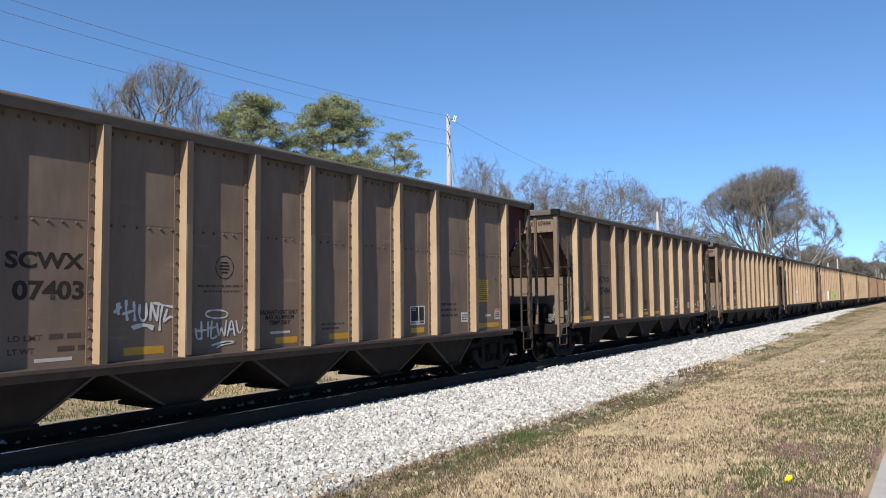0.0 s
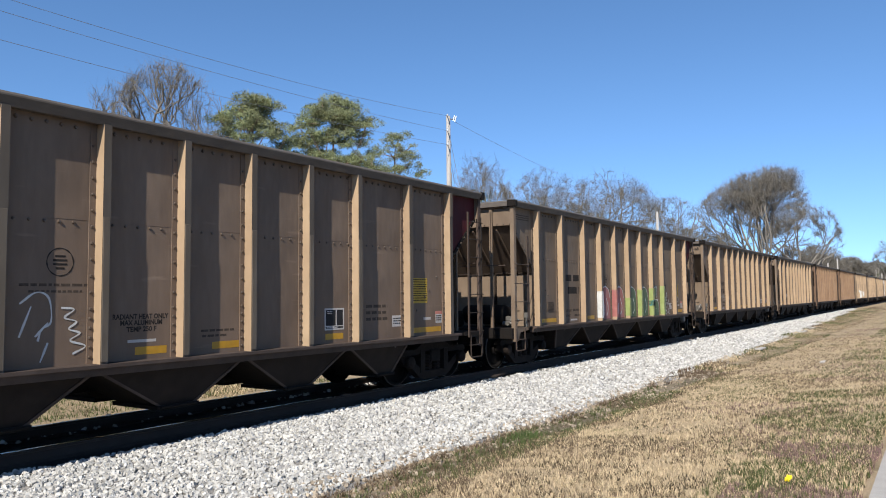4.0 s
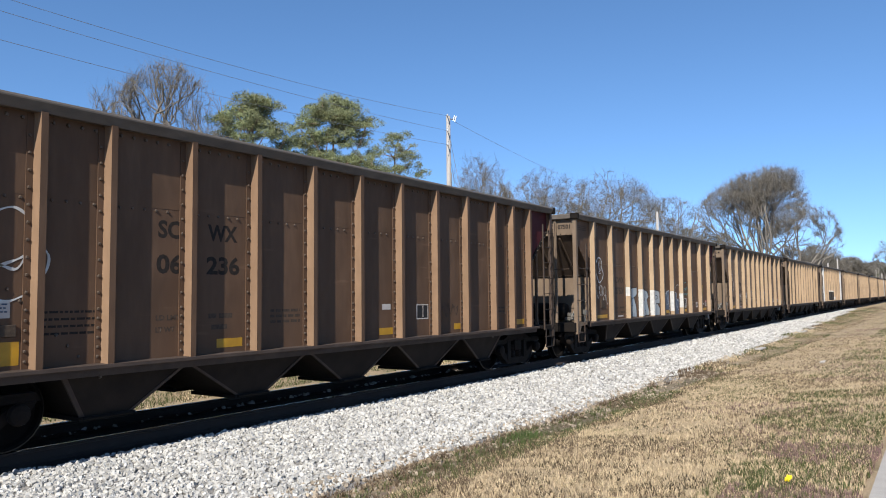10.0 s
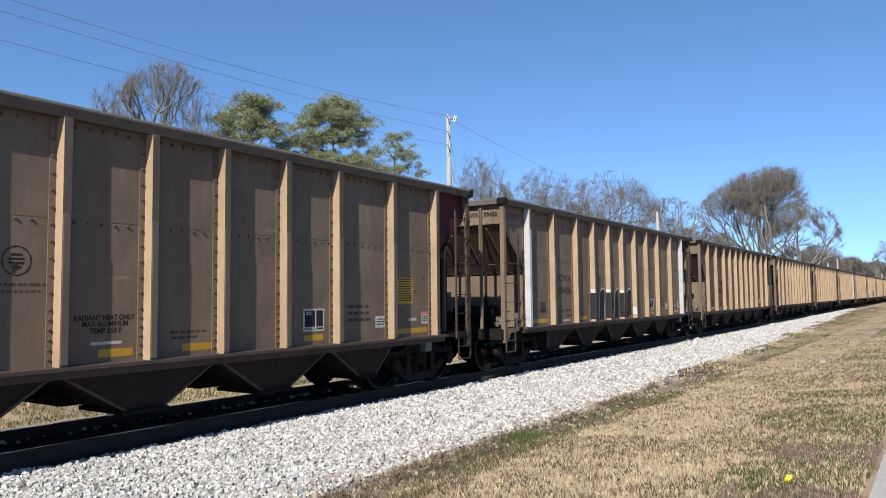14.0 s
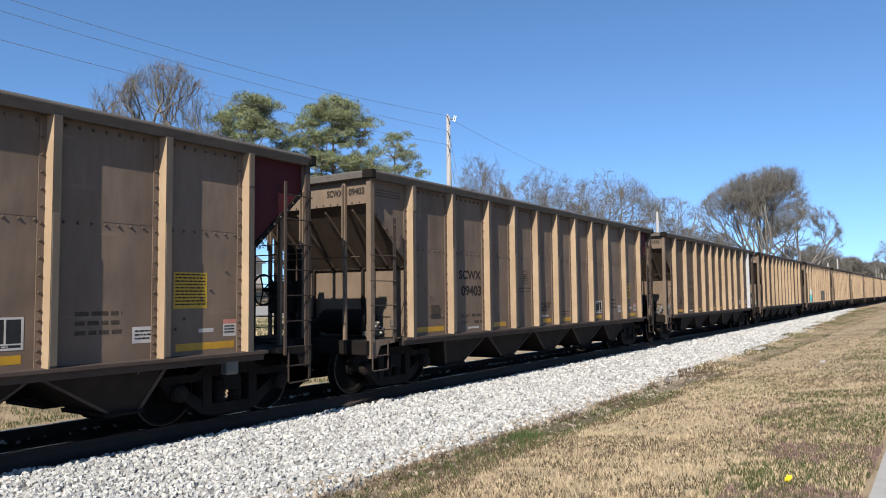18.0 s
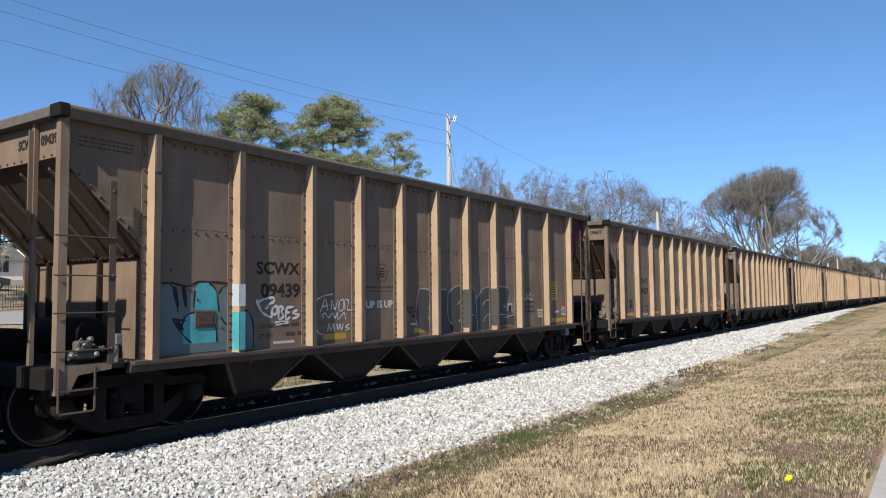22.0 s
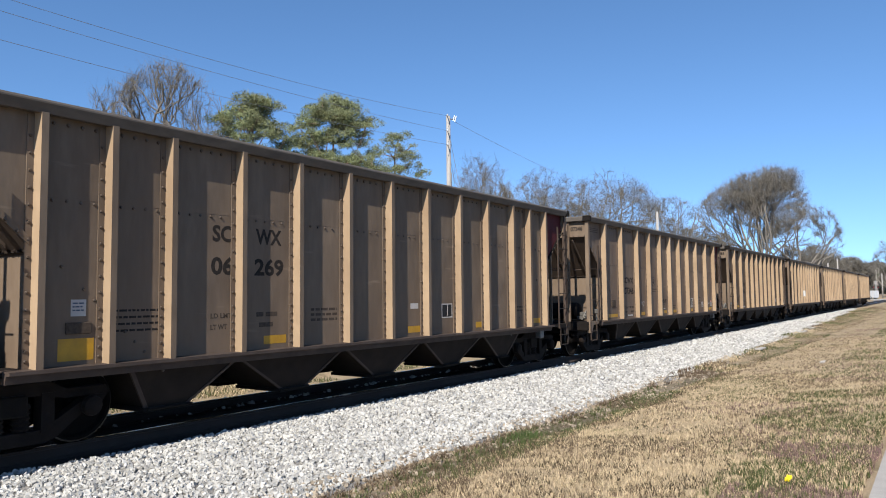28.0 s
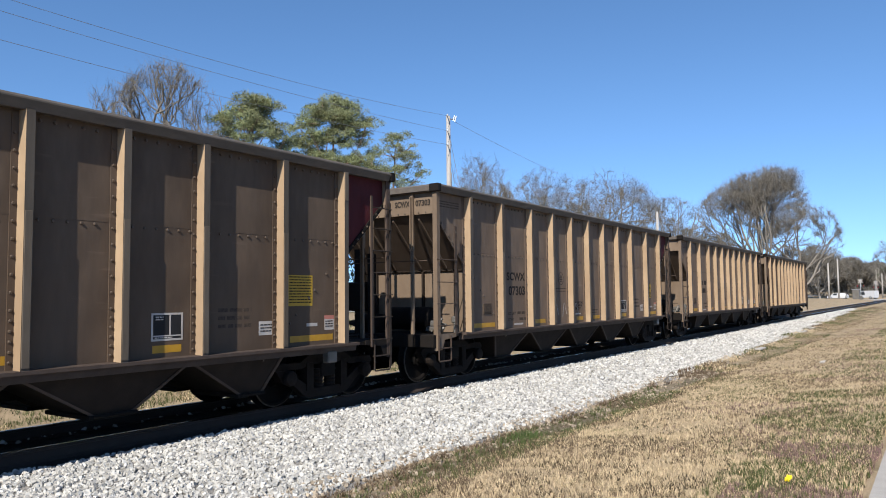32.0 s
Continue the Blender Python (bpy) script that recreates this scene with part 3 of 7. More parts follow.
    tagged(part("bolting", g, BOLT, car, "rows of dark bolt heads"), kind="stuff")
    for e in (-1, 1):
        # the top rail of the end, and black caps on its corners
        g = Geo().prism([(e * (END + 0.02), EAVE), (e * (END + 0.06), EAVE + 0.01), (e * (END + 0.06), RIM - 0.03), (e * (END + 0.03), RIM), (e * (END - 0.14), RIM), (e * (END - 0.14), EAVE)], "y", -1.36, 1.36)
        part("end_chord", g, CHORD, car, "dusty grey end rail")
        for s in (-1, 1):
            g = Geo().bevel_box(min(e * (END - 0.06), e * (END + 0.064)), max(e * (END - 0.06), e * (END + 0.064)), min(s * 1.36, s * (HALF + 0.004)), max(s * 1.36, s * (HALF + 0.004)), EAVE - 0.012, RIM + 0.006, 0.012)
            part("corner_cap", g, UNDER, car, "black corner cap")
        part("end_sheet", Geo().box(e * 7.29, e * 7.275, -1.48, 1.48, 3.33, EAVE), end_, car)
        # sloping floor of the hopper, with stiffeners below
        g = Geo().prism([(e * 7.27, 3.40), (e * 7.27, 3.34), (e * 6.14, 2.235), (e * 5.14, 0.86), (e * 5.11, 0.90), (e * 6.11, 2.29)], "y", -1.375, 1.375)
        part("slope_sheet", g, SLOPE, car)
        for y in (-0.95, -0.3, 0.4, 1.0):
            part("slope_stiffener", Geo().prism([(e * 7.2, 3.28), (e * 6.24, 2.335), (e * 6.24, 2.285), (e * 7.2, 3.225)], "y", y - 0.02, y + 0.02), SLOPE, car)
        g = Geo().box(e * 6.12, e * 6.105, -1.36, 1.36, 0.9, 2.24)
        part("bulkhead", g, end_, car, "tan lower end sheet")
        g = Geo().box(e * 6.17, e * 6.10, -1.37, 1.37, 2.235, 2.27)
        bolts(g, [(e * 6.175, -1.3 + i * 0.13, 2.255) for i in range(21)], (e, 0, 0), 0.02)
        part("bulkhead_angle", g, HOPPER, car)
        for y in (-0.3, 0.98):
            part("bulkhead_stiffener", Geo().box(e * 6.12, e * 6.19, y - 0.02, y + 0.02, 0.96, 2.235), HOPPER, car)
        ys = (-0.88, 0.15, 1.0) if kind == "a" else (-1.05, -0.45, 0.15, 0.75)
        for y in ys:
            g = Geo().box(e * 7.35, e * 7.30, y - 0.032, y + 0.032, 0.96, EAVE).box(e * 7.35, e * 7.40, y - 0.012, y + 0.012, 2.6, EAVE - 0.08)
            bolts(g, [(e * 7.352, y + 0.022, z) for z in (3.42, 3.52, 3.62)], (e, 0, 0), 0.018)
            part("end_post", g, end_, car)
        g = Geo()
        bolts(g, [(e * 7.291, -1.36 + i * 0.17, 3.36) for i in range(17)], (e, 0, 0), 0.018)
        tagged(part("end_bolting", g, BOLT, car), kind="stuff")
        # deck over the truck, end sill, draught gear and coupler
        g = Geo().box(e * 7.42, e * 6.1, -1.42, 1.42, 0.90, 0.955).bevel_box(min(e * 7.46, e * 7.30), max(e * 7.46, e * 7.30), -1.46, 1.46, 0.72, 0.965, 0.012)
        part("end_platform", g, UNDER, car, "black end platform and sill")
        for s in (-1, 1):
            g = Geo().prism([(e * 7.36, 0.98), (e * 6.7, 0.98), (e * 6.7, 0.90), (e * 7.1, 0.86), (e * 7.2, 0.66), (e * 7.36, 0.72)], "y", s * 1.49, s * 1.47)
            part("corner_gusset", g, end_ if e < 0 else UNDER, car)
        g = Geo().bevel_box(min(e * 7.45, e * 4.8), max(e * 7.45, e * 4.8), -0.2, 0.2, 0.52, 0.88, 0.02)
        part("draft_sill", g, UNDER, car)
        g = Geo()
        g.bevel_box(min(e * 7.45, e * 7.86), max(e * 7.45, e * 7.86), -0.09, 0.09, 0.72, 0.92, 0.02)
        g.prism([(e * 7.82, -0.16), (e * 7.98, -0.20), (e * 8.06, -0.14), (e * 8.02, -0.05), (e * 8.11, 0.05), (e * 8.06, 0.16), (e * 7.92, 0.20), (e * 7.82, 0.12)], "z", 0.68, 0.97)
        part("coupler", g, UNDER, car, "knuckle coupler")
        hose = [(e * (7.45 + 0.62 * i / 8), 0.30, 0.70 - 0.38 * math.sin(math.pi * min(1, i / 8 * 0.75))) for i in range(9)]
        part("air_hose", Geo().sweep(hose, 0.022, 6), UNDER, car, "sagging black air hose")
        # ladders: one on each side at the corner, steps below, one on the end
        for s in (-1, 1):
            y = s * 1.505
            if e < 0:
                lad = ladder(car, -7.36, -6.73, y, 0.96, 3.10, (1.14, 1.56, 1.98, 2.42), "flat-bar side ladder")
                for z in (1.14, 1.56, 1.98, 2.42, 2.98) if s < 0 else ():
                    g = Geo()
                    bolts(g, [(-6.73, y + s * 0.022, z)], (0, s, 0), 0.02)
                    part("ladder_bolt", g, BOLT, lad)
                xa, xb = -7.33, -6.91
            else:
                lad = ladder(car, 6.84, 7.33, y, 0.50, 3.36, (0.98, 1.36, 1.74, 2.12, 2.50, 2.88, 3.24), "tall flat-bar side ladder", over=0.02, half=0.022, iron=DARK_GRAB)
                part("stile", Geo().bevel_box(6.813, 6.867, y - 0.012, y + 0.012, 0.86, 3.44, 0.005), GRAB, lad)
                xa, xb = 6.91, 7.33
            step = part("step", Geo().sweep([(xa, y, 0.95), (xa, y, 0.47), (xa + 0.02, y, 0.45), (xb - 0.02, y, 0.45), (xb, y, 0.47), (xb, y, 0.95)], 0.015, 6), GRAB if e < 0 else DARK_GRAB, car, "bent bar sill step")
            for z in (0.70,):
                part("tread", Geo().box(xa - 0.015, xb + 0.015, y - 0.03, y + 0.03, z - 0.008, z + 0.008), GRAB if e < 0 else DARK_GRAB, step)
        g = Geo()
        lad = part("end_ladder", g.bevel_box(min(e * 7.40, e * 7.36), max(e * 7.40, e * 7.36), 1.35, 1.39, 0.97, 3.40, 0.006), GRAB, car, "end ladder")
        part("stile", Geo().bevel_box(min(e * 7.40, e * 7.36), max(e * 7.40, e * 7.36), 0.71, 0.75, 2.66, 3.40, 0.006), GRAB, lad)
        for z in (1.36, 1.74, 2.12, 2.70, 3.22):
            part("rung", Geo().tube((e * 7.42, 0.70, z), (e * 7.42, 1.44, z), 0.010, n=6), GRAB, lad)
        part("grab_bar", Geo().tube((e * 7.42, -1.3, 2.40), (e * 7.42, 1.3, 2.40), 0.010, n=6), GRAB, car)
        bogie(car, e * 6.19)
    # brake gear on the left end
    g = Geo()
    c, n = Vector((-7.56, 0.93, 1.86)), 28
    ring = [c + Vector((0, math.cos(2 * math.pi * i / n), math.sin(2 * math.pi * i / n))) * 0.28 for i in range(n)]
    for i in range(n):
        g.tube(ring[i], ring[(i + 1) % n], 0.02, n=6, caps=False)
    for i in range(5):
        g.tube(c, c + Vector((0.02, math.cos(1.26 * i), math.sin(1.26 * i))) * 0.28, 0.014, n=5)
    g.tube(c, c + Vector((0.2, 0, 0)), 0.04, n=10)
    part("brake_wheel", g, UNDER, car, "spoked hand brake wheel")
    part("brake_housing", Geo().bevel_box(-7.42, -7.16, 0.32, 0.98, 1.42, 2.02, 0.04).box(-7.36, -7.2, 0.45, 0.6, 0.95, 2.7).box(-7.36, -7.2, 0.15, 0.25, 0.95, 2.6), UNDER, car, "black hand brake housing")
    part("air_reservoir", Geo().lathe([(-0.62, 0.05), (-0.58, 0.2), (-0.5, 0.24), (0.5, 0.24), (0.58, 0.2), (0.62, 0.05)], (-6.55, -0.25, 1.25), "y", 18), UNDER, car, "black air reservoir", smooth=True)
    part("brake_cylinder", Geo().lathe([(-0.3, 0.1), (-0.28, 0.2), (0.2, 0.2), (0.24, 0.12), (0.6, 0.04)], (-6.9, 0.55, 1.15), "y", 16), UNDER, car, smooth=True)
    g = Geo().bevel_box(-6.95, -6.66, -1.15, -0.92, 1.00, 1.10, 0.02).bevel_box(-6.9, -6.74, -1.18, -0.98, 1.10, 1.22, 0.02)
    for i in range(6):
        g.lathe([(-0.03, 0.02), (0, 0.038), (0.05, 0.03)], (-7.0 + i * 0.075, -1.18, 1.06 + 0.06 * (i % 4)), "y", 8)
    for i in range(4):
        g.tube((-7.0 + i * 0.1, -1.1, 1.0 + 0.05 * i), (-6.9 + i * 0.08, -1.2, 1.26 - 0.04 * i), 0.014, n=5)
    part("brake_valve", g, ALLOY, car, "dusty pale brake valve casting")
    part("sill_casting", Geo().bevel_box(5.78, 5.99, -1.50, -1.36, 0.67, 0.86, 0.02).tube((5.885, -1.42, 0.85), (5.885, -1.42, 0.95), 0.03, n=8), ALLOY, car, "pale grey casting hung under the sill")
    part("retainer_valve", Geo().tube((-6.56, -1.36, 0.96), (-6.56, -1.36, 1.2), 0.025, n=8).bevel_box(-6.6, -6.5, -1.4, -1.3, 1.16, 1.3, 0.02), ALLOY, car)
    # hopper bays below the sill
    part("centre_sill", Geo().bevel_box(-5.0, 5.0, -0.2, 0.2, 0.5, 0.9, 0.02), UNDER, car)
    for cx in (-4.4, -2.2, 0.0, 2.2, 4.4):
        top = 1.08
        l_, r_, lb, rb = cx - top, cx + top, cx - 0.12, cx + 0.42
        if cx == -4.4:
            l_, lb = cx - 0.55, cx - 0.20
        if cx == 4.4:
            r_, rb = cx + 0.55, cx + 0.30
        block = [(0, 1, 2, 3), (4, 7, 6, 5), (0, 4, 5, 1), (1, 5, 6, 2), (2, 6, 7, 3), (3, 7, 4, 0)]
        for s in (-1, 1):
            ob, ot = s * 1.16, s * 1.36
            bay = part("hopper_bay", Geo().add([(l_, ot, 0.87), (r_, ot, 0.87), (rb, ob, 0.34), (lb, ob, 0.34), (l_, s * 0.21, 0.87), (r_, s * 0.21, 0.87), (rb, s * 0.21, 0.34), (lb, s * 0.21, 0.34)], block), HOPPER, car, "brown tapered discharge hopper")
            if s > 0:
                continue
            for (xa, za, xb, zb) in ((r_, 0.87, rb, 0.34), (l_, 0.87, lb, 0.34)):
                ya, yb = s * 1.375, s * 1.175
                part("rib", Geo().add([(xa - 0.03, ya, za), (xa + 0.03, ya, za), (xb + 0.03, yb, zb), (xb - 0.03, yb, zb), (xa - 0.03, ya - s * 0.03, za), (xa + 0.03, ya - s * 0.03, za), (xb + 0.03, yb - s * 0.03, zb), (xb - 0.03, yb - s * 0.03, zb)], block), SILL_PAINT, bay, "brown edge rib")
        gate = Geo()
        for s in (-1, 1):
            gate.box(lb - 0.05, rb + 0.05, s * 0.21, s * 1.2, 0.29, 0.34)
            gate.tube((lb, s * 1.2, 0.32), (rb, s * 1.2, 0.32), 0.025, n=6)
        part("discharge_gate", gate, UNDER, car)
    # crossridges between the bays close the floor
    for cx in (-3.3, -1.1, 1.1, 3.3):
        part("cross_ridge", Geo().prism([(cx - 0.03, 0.87), (cx + 0.03, 0.87), (cx, 1.25)], "y", -1.375, 1.375), HOPPER, car)
    return car


CAR_A, CAR_B = build_car("a"), build_car("b")
# ---- marks on the cars ----
FONT_CACHE = {}
PRINT = {}


def lettering(text, size, width=0.0):
    """A flat mesh of the built-in letters, its lower left corner at the origin, in the plane x-z."""
    key = (text, size, width)
    if key not in FONT_CACHE:
        cu = bpy.data.curves.new("letters", "FONT")
        cu.body, cu.size, cu.resolution_u, cu.offset = text, size, 3, size * 0.034
        ob = bpy.data.objects.new("letters", cu)
        me = bpy.data.meshes.new_from_object(ob)
        bpy.data.objects.remove(ob)
        bpy.data.curves.remove(cu)
        xs = [v.co.x for v in me.vertices]
        lo, hi = min(xs), max(xs)
        k = width / (hi - lo) if width else 1.0
        for v in me.vertices:
            v.co = ((v.co.x - lo) * k, 0, v.co.y)
        me.update()
        FONT_CACHE[key] = me
    return FONT_CACHE[key]


FACE = -(SHEET + 0.0015)      # just off the near side sheet


def write(car, text, x, z, size, width, material, name="lettering", y=FACE, turn=0.0):
    me = lettering(text, size, width).copy()
    me.materials.clear()
    me.materials.append(material)
    ob = new(name, me)
    ob.parent = car
    ob.location = (x, y, z)
    ob.rotation_euler = (0, 0, turn)
    return ob


def plate(car, name, x0, x1, z0, z1, material, label="", y=FACE, depth=0.003):
    return part(name, Geo().box(x0, x1, y, y + depth, z0, z1), material, car, label)


def bars(car, rows, material, name="small_print", y=FACE, label="rows of small unreadable print"):
    """Unreadable print: rows of (x0, x1, z, height), broken into word lengths."""
    rnd = random.Random(int(rows[0][0] * 977) + len(rows))
    g = PRINT.setdefault((car.name, material.name), (Geo(), car, material))[0] if name == "small_print" else Geo()
    for x0, x1, z, h in rows:
        x = x0
        while x < x1 - 0.01:
            w = min(x1 - x, rnd.uniform(1.2, 4.2) * h)
            g.box(x, x + w, y, y + 0.002, z, z + h)
            x += w + 0.7 * h
    return None if name == "small_print" else part(name, g, material, car, label)


def ribbon(g, pts, width, y, closed=False, slot=0):
    """A flat brush stroke along a smooth line through pts (x, z)."""
    p = [Vector(q) for q in pts]
    if closed:
        p = [p[-1], *p, p[0], p[1]]
    else:
        p = [p[0] * 2 - p[1], *p, p[-1] * 2 - p[-2]]
    line = []
    for i in range(1, len(p) - 2):
        for j in range(6):
            t = j / 6
            line.append(0.5 * (2 * p[i] + (p[i + 1] - p[i - 1]) * t + (2 * p[i - 1] - 5 * p[i] + 4 * p[i + 1] - p[i + 2]) * t * t + (3 * p[i] - p[i - 1] - 3 * p[i + 1] + p[i + 2]) * t ** 3))
    line.append(p[-2])
    v, f = [], []
    for i, q in enumerate(line):
        d = (line[min(i + 1, len(line) - 1)] - line[max(i - 1, 0)])
        d = d.normalized() if d.length > 1e-9 else Vector((1, 0))
        nrm = Vector((-d.y, d.x)) * width / 2 * (0.75 + 0.25 * math.sin(i * 0.7))
        a, b = q + nrm, q - nrm
        v += [(a.x, y, a.y), (b.x, y, b.y)]
        if i:
            f.append((2 * i - 2, 2 * i - 1, 2 * i + 1, 2 * i))
    g.add(v, f, slot)


def spray(car, strokes, width, material, label, y=FACE - 0.0036, name="spray_paint"):
    g = Geo()
    for i, st in enumerate(strokes):
        ribbon(g, st, width, y - 0.0003 * i, closed=len(st) > 3 and st[0] == st[-1])
    return part(name, g, material, car, label)


def blob(car, pts, material, label, y=FACE - 0.0026, name="spray_fill"):
    g = Geo()
    g.add([(x, y, z) for x, z in pts], [tuple(range(len(pts)))])
    return part(name, g, material, car, label)


def scrawl(x0, x1, z0, z1, seed, loops=7):
    """Quick hand strokes: a spiky line that runs up and down, crossed by short dashes; no letters."""
    rnd = random.Random(seed)
    h, w = z1 - z0, (x1 - x0) / loops
    line = []
    for i in range(loops):
        a = x0 + i * w
        line += [(a + rnd.uniform(0, 0.25) * w, z0 + rnd.uniform(0, 0.3) * h), (a + rnd.uniform(0.4, 0.7) * w, z1 - rnd.uniform(0, 0.35) * h)]
        if rnd.random() < 0.5:
            line.append((a + rnd.uniform(0.2, 0.9) * w, z0 + rnd.uniform(0.3, 0.7) * h))
    out = [line]
    for i in range(loops // 2):
        a = x0 + rnd.uniform(0, 0.8) * (x1 - x0)
        out.append([(a, z0 + rnd.uniform(0.2, 0.9) * h), (a + w * rnd.uniform(0.5, 1.1), z0 + rnd.uniform(0.2, 0.9) * h)])
    return out


HEAD = ((-0.50, 0.33), (-0.43, 0.30), (-0.17, 0.42), (0.08, 0.50), (0.28, 0.37), (0.32, 0.17), (0.50, 0.00), (0.45, -0.22), (0.30, -0.39), (0.05, -0.50), (-0.13, -0.47), (-0.13, -0.40), (-0.34, -0.24), (-0.40, -0.07), (-0.50, 0.33))
MARKS = (((-0.05, -0.12), (0.12, -0.06), (0.22, -0.02), (0.12, -0.16), (-0.05, -0.12)),)


def head_outline(car, cx, cz, w, h, material, width=0.035):
    st = [[(cx + a * w, cz + b * h) for a, b in HEAD]] + [[(cx + a * w, cz + b * h) for a, b in s] for s in MARKS]
    return spray(car, st, width, material, "loose sprayed outline of a rounded shape")


def common_a(car, number, faint=False):
    """Marks that every car of the first kind bears on its near side."""
    ink = FAINT if faint else LETTER
    if number:
        write(car, "SCWX", -4.43, 2.06, 0.245, 0.87, ink, "reporting_mark")
        write(car, number, -4.35, 1.72, 0.28, 0.79, ink, "car_number")
        write(car, "SCWX", -7.298, 3.50, 0.16, 0.38, LETTER, "end_mark", y=-0.43, turn=radians(-90))
        write(car, number, -7.298, 3.50, 0.16, 0.36, LETTER, "end_number", y=-0.945, turn=radians(-90))
    else:
        bars(car, [(-4.36, -3.5, 2.07, 0.17), (-4.24, -3.44, 1.74, 0.18)], ink, "lettering", label="worn unreadable lettering")
    write(car, "LD LMT", -4.38, 1.27, 0.085, 0.36, FAINT, "load_limit")
    write(car, "LT WT", -4.38, 1.13, 0.085, 0.28, FAINT, "light_weight")
    bars(car, [(-3.95, -3.52, 1.275, 0.06), (-3.85, -3.52, 1.135, 0.06)], FAINT, "weight_figures", label="worn figures")
    plate(car, "sticker", -4.1, -3.68, 1.03, 1.07, WHITE, "narrow white sticker")
    plate(car, "yellow_stripe", -5.95, -4.98, 1.03, 1.125, YELLOW, "long yellow reflective stripe")
    for x0, x1 in ((-3.05, -2.5), (-0.62, -0.18), (0.52, 0.98), (2.72, 3.14), (5.05, 5.99)):
        plate(car, "yellow_stripe", x0, x1, 1.03, 1.125, YELLOW, "yellow reflective stripe")
    plate(car, "placard", 5.01, 5.53, 1.58, 2.05, CARD_YELLOW, "yellow notice plate with small print")
    bars(car, [(5.035, 5.50, 2.012 - i * 0.043, 0.018) for i in range(10)], LETTER, y=FACE - 0.003)
    # framed consolidated stencil
    g = Geo()
    for a in ((2.70, 3.16, 1.18, 1.205), (2.70, 3.16, 1.505, 1.53), (2.70, 2.725, 1.205, 1.505), (3.135, 3.16, 1.205, 1.505), (2.96, 2.98, 1.25, 1.505), (2.725, 3.135, 1.235, 1.25)):
        g.box(a[0], a[1], FACE - 0.002, FACE + 0.001, a[2], a[3])
    part("stencil_frame", g, WHITE, car, "white framed stencil")
    plate(car, "stencil", 2.725, 3.135, 1.205, 1.505, SPRAY_BLACK, "black stencil panel", y=FACE + 0.001)
    plate(car, "sticker", 4.44, 4.72, 1.17, 1.37, WHITE, "white sticker with small print")
    bars(car, [(4.47, 4.69, 1.31 - i * 0.045, 0.018) for i in range(3)], LETTER, y=FACE - 0.003)
    plate(car, "sticker", 5.80, 6.02, 1.19, 1.36, WHITE, "white and red sticker")
    plate(car, "sticker_head", 5.80, 6.02, 1.36, 1.42, RED)
    bars(car, [(5.82, 6.0, 1.32 - i * 0.04, 0.016) for i in range(3)], LETTER, y=FACE - 0.003)
    plate(car, "card_holder", 5.40, 5.64, 1.26, 1.31, WHITE, "small metal holder")
    part("routing_board", Geo().bevel_box(-5.48, -5.16, FACE - 0.02, FACE + 0.005, 1.32, 1.54, 0.006).box(-5.44, -5.2, FACE - 0.026, FACE - 0.02, 1.36, 1.5), FAINT, car, "small dark routing board")
    bars(car, [(3.72, 4.3, 1.52 - i * 0.11, 0.05) for i in range(3)], FAINT)
    # heat warning stencilled in three rows
    write(car, "RADIANT HEAT ONLY", -0.92, 1.467, 0.085, 0.76, FAINT if faint else LETTER, "heat_warning")
    write(car, "MAX ALUMINUM", -0.82, 1.394, 0.085, 0.57, FAINT if faint else LETTER, "heat_warning")
    write(car, "TEMP 250 F", -0.74, 1.314, 0.085, 0.41, FAINT if faint else LETTER, "heat_warning")
    plate(car, "sticker", -0.72, -0.33, 1.181, 1.216, WHITE, "narrow white sticker")
    bars(car, [(0.34, 0.91, 1.264, 0.03), (0.36, 0.76, 1.194, 0.03)], FAINT)
    bars(car, [(2.76, 2.87, 1.47 - i * 0.03, 0.016) for i in range(2)] + [(2.75, 3.0, 1.213, 0.014)], WHITE, y=FACE - 0.003)
    bars(car, [(-2.0, -1.2, 1.86, 0.03), (-1.9, -1.3, 1.79, 0.025)], FAINT)
    bars(car, [(-7.1, -6.4, 3.58 - i * 0.05, 0.022) for i in range(3)], FAINT)
    ring = [(-1.56 + 0.15 * math.cos(i * 0.5236), 2.13 + 0.155 * math.sin(i * 0.5236)) for i in range(12)]
    g = Geo()
    ribbon(g, ring, 0.017, FACE - 0.001, closed=True)
    for z, a, b in ((2.185, -1.62, -1.50), (2.14, -1.64, -1.48), (2.095, -1.64, -1.48), (2.05, -1.61, -1.51)):
        g.box(a, b, FACE - 0.001, FACE + 0.001, z, z + 0.022)
    part("emblem", g, FAINT if faint else LETTER, car, "worn round emblem")


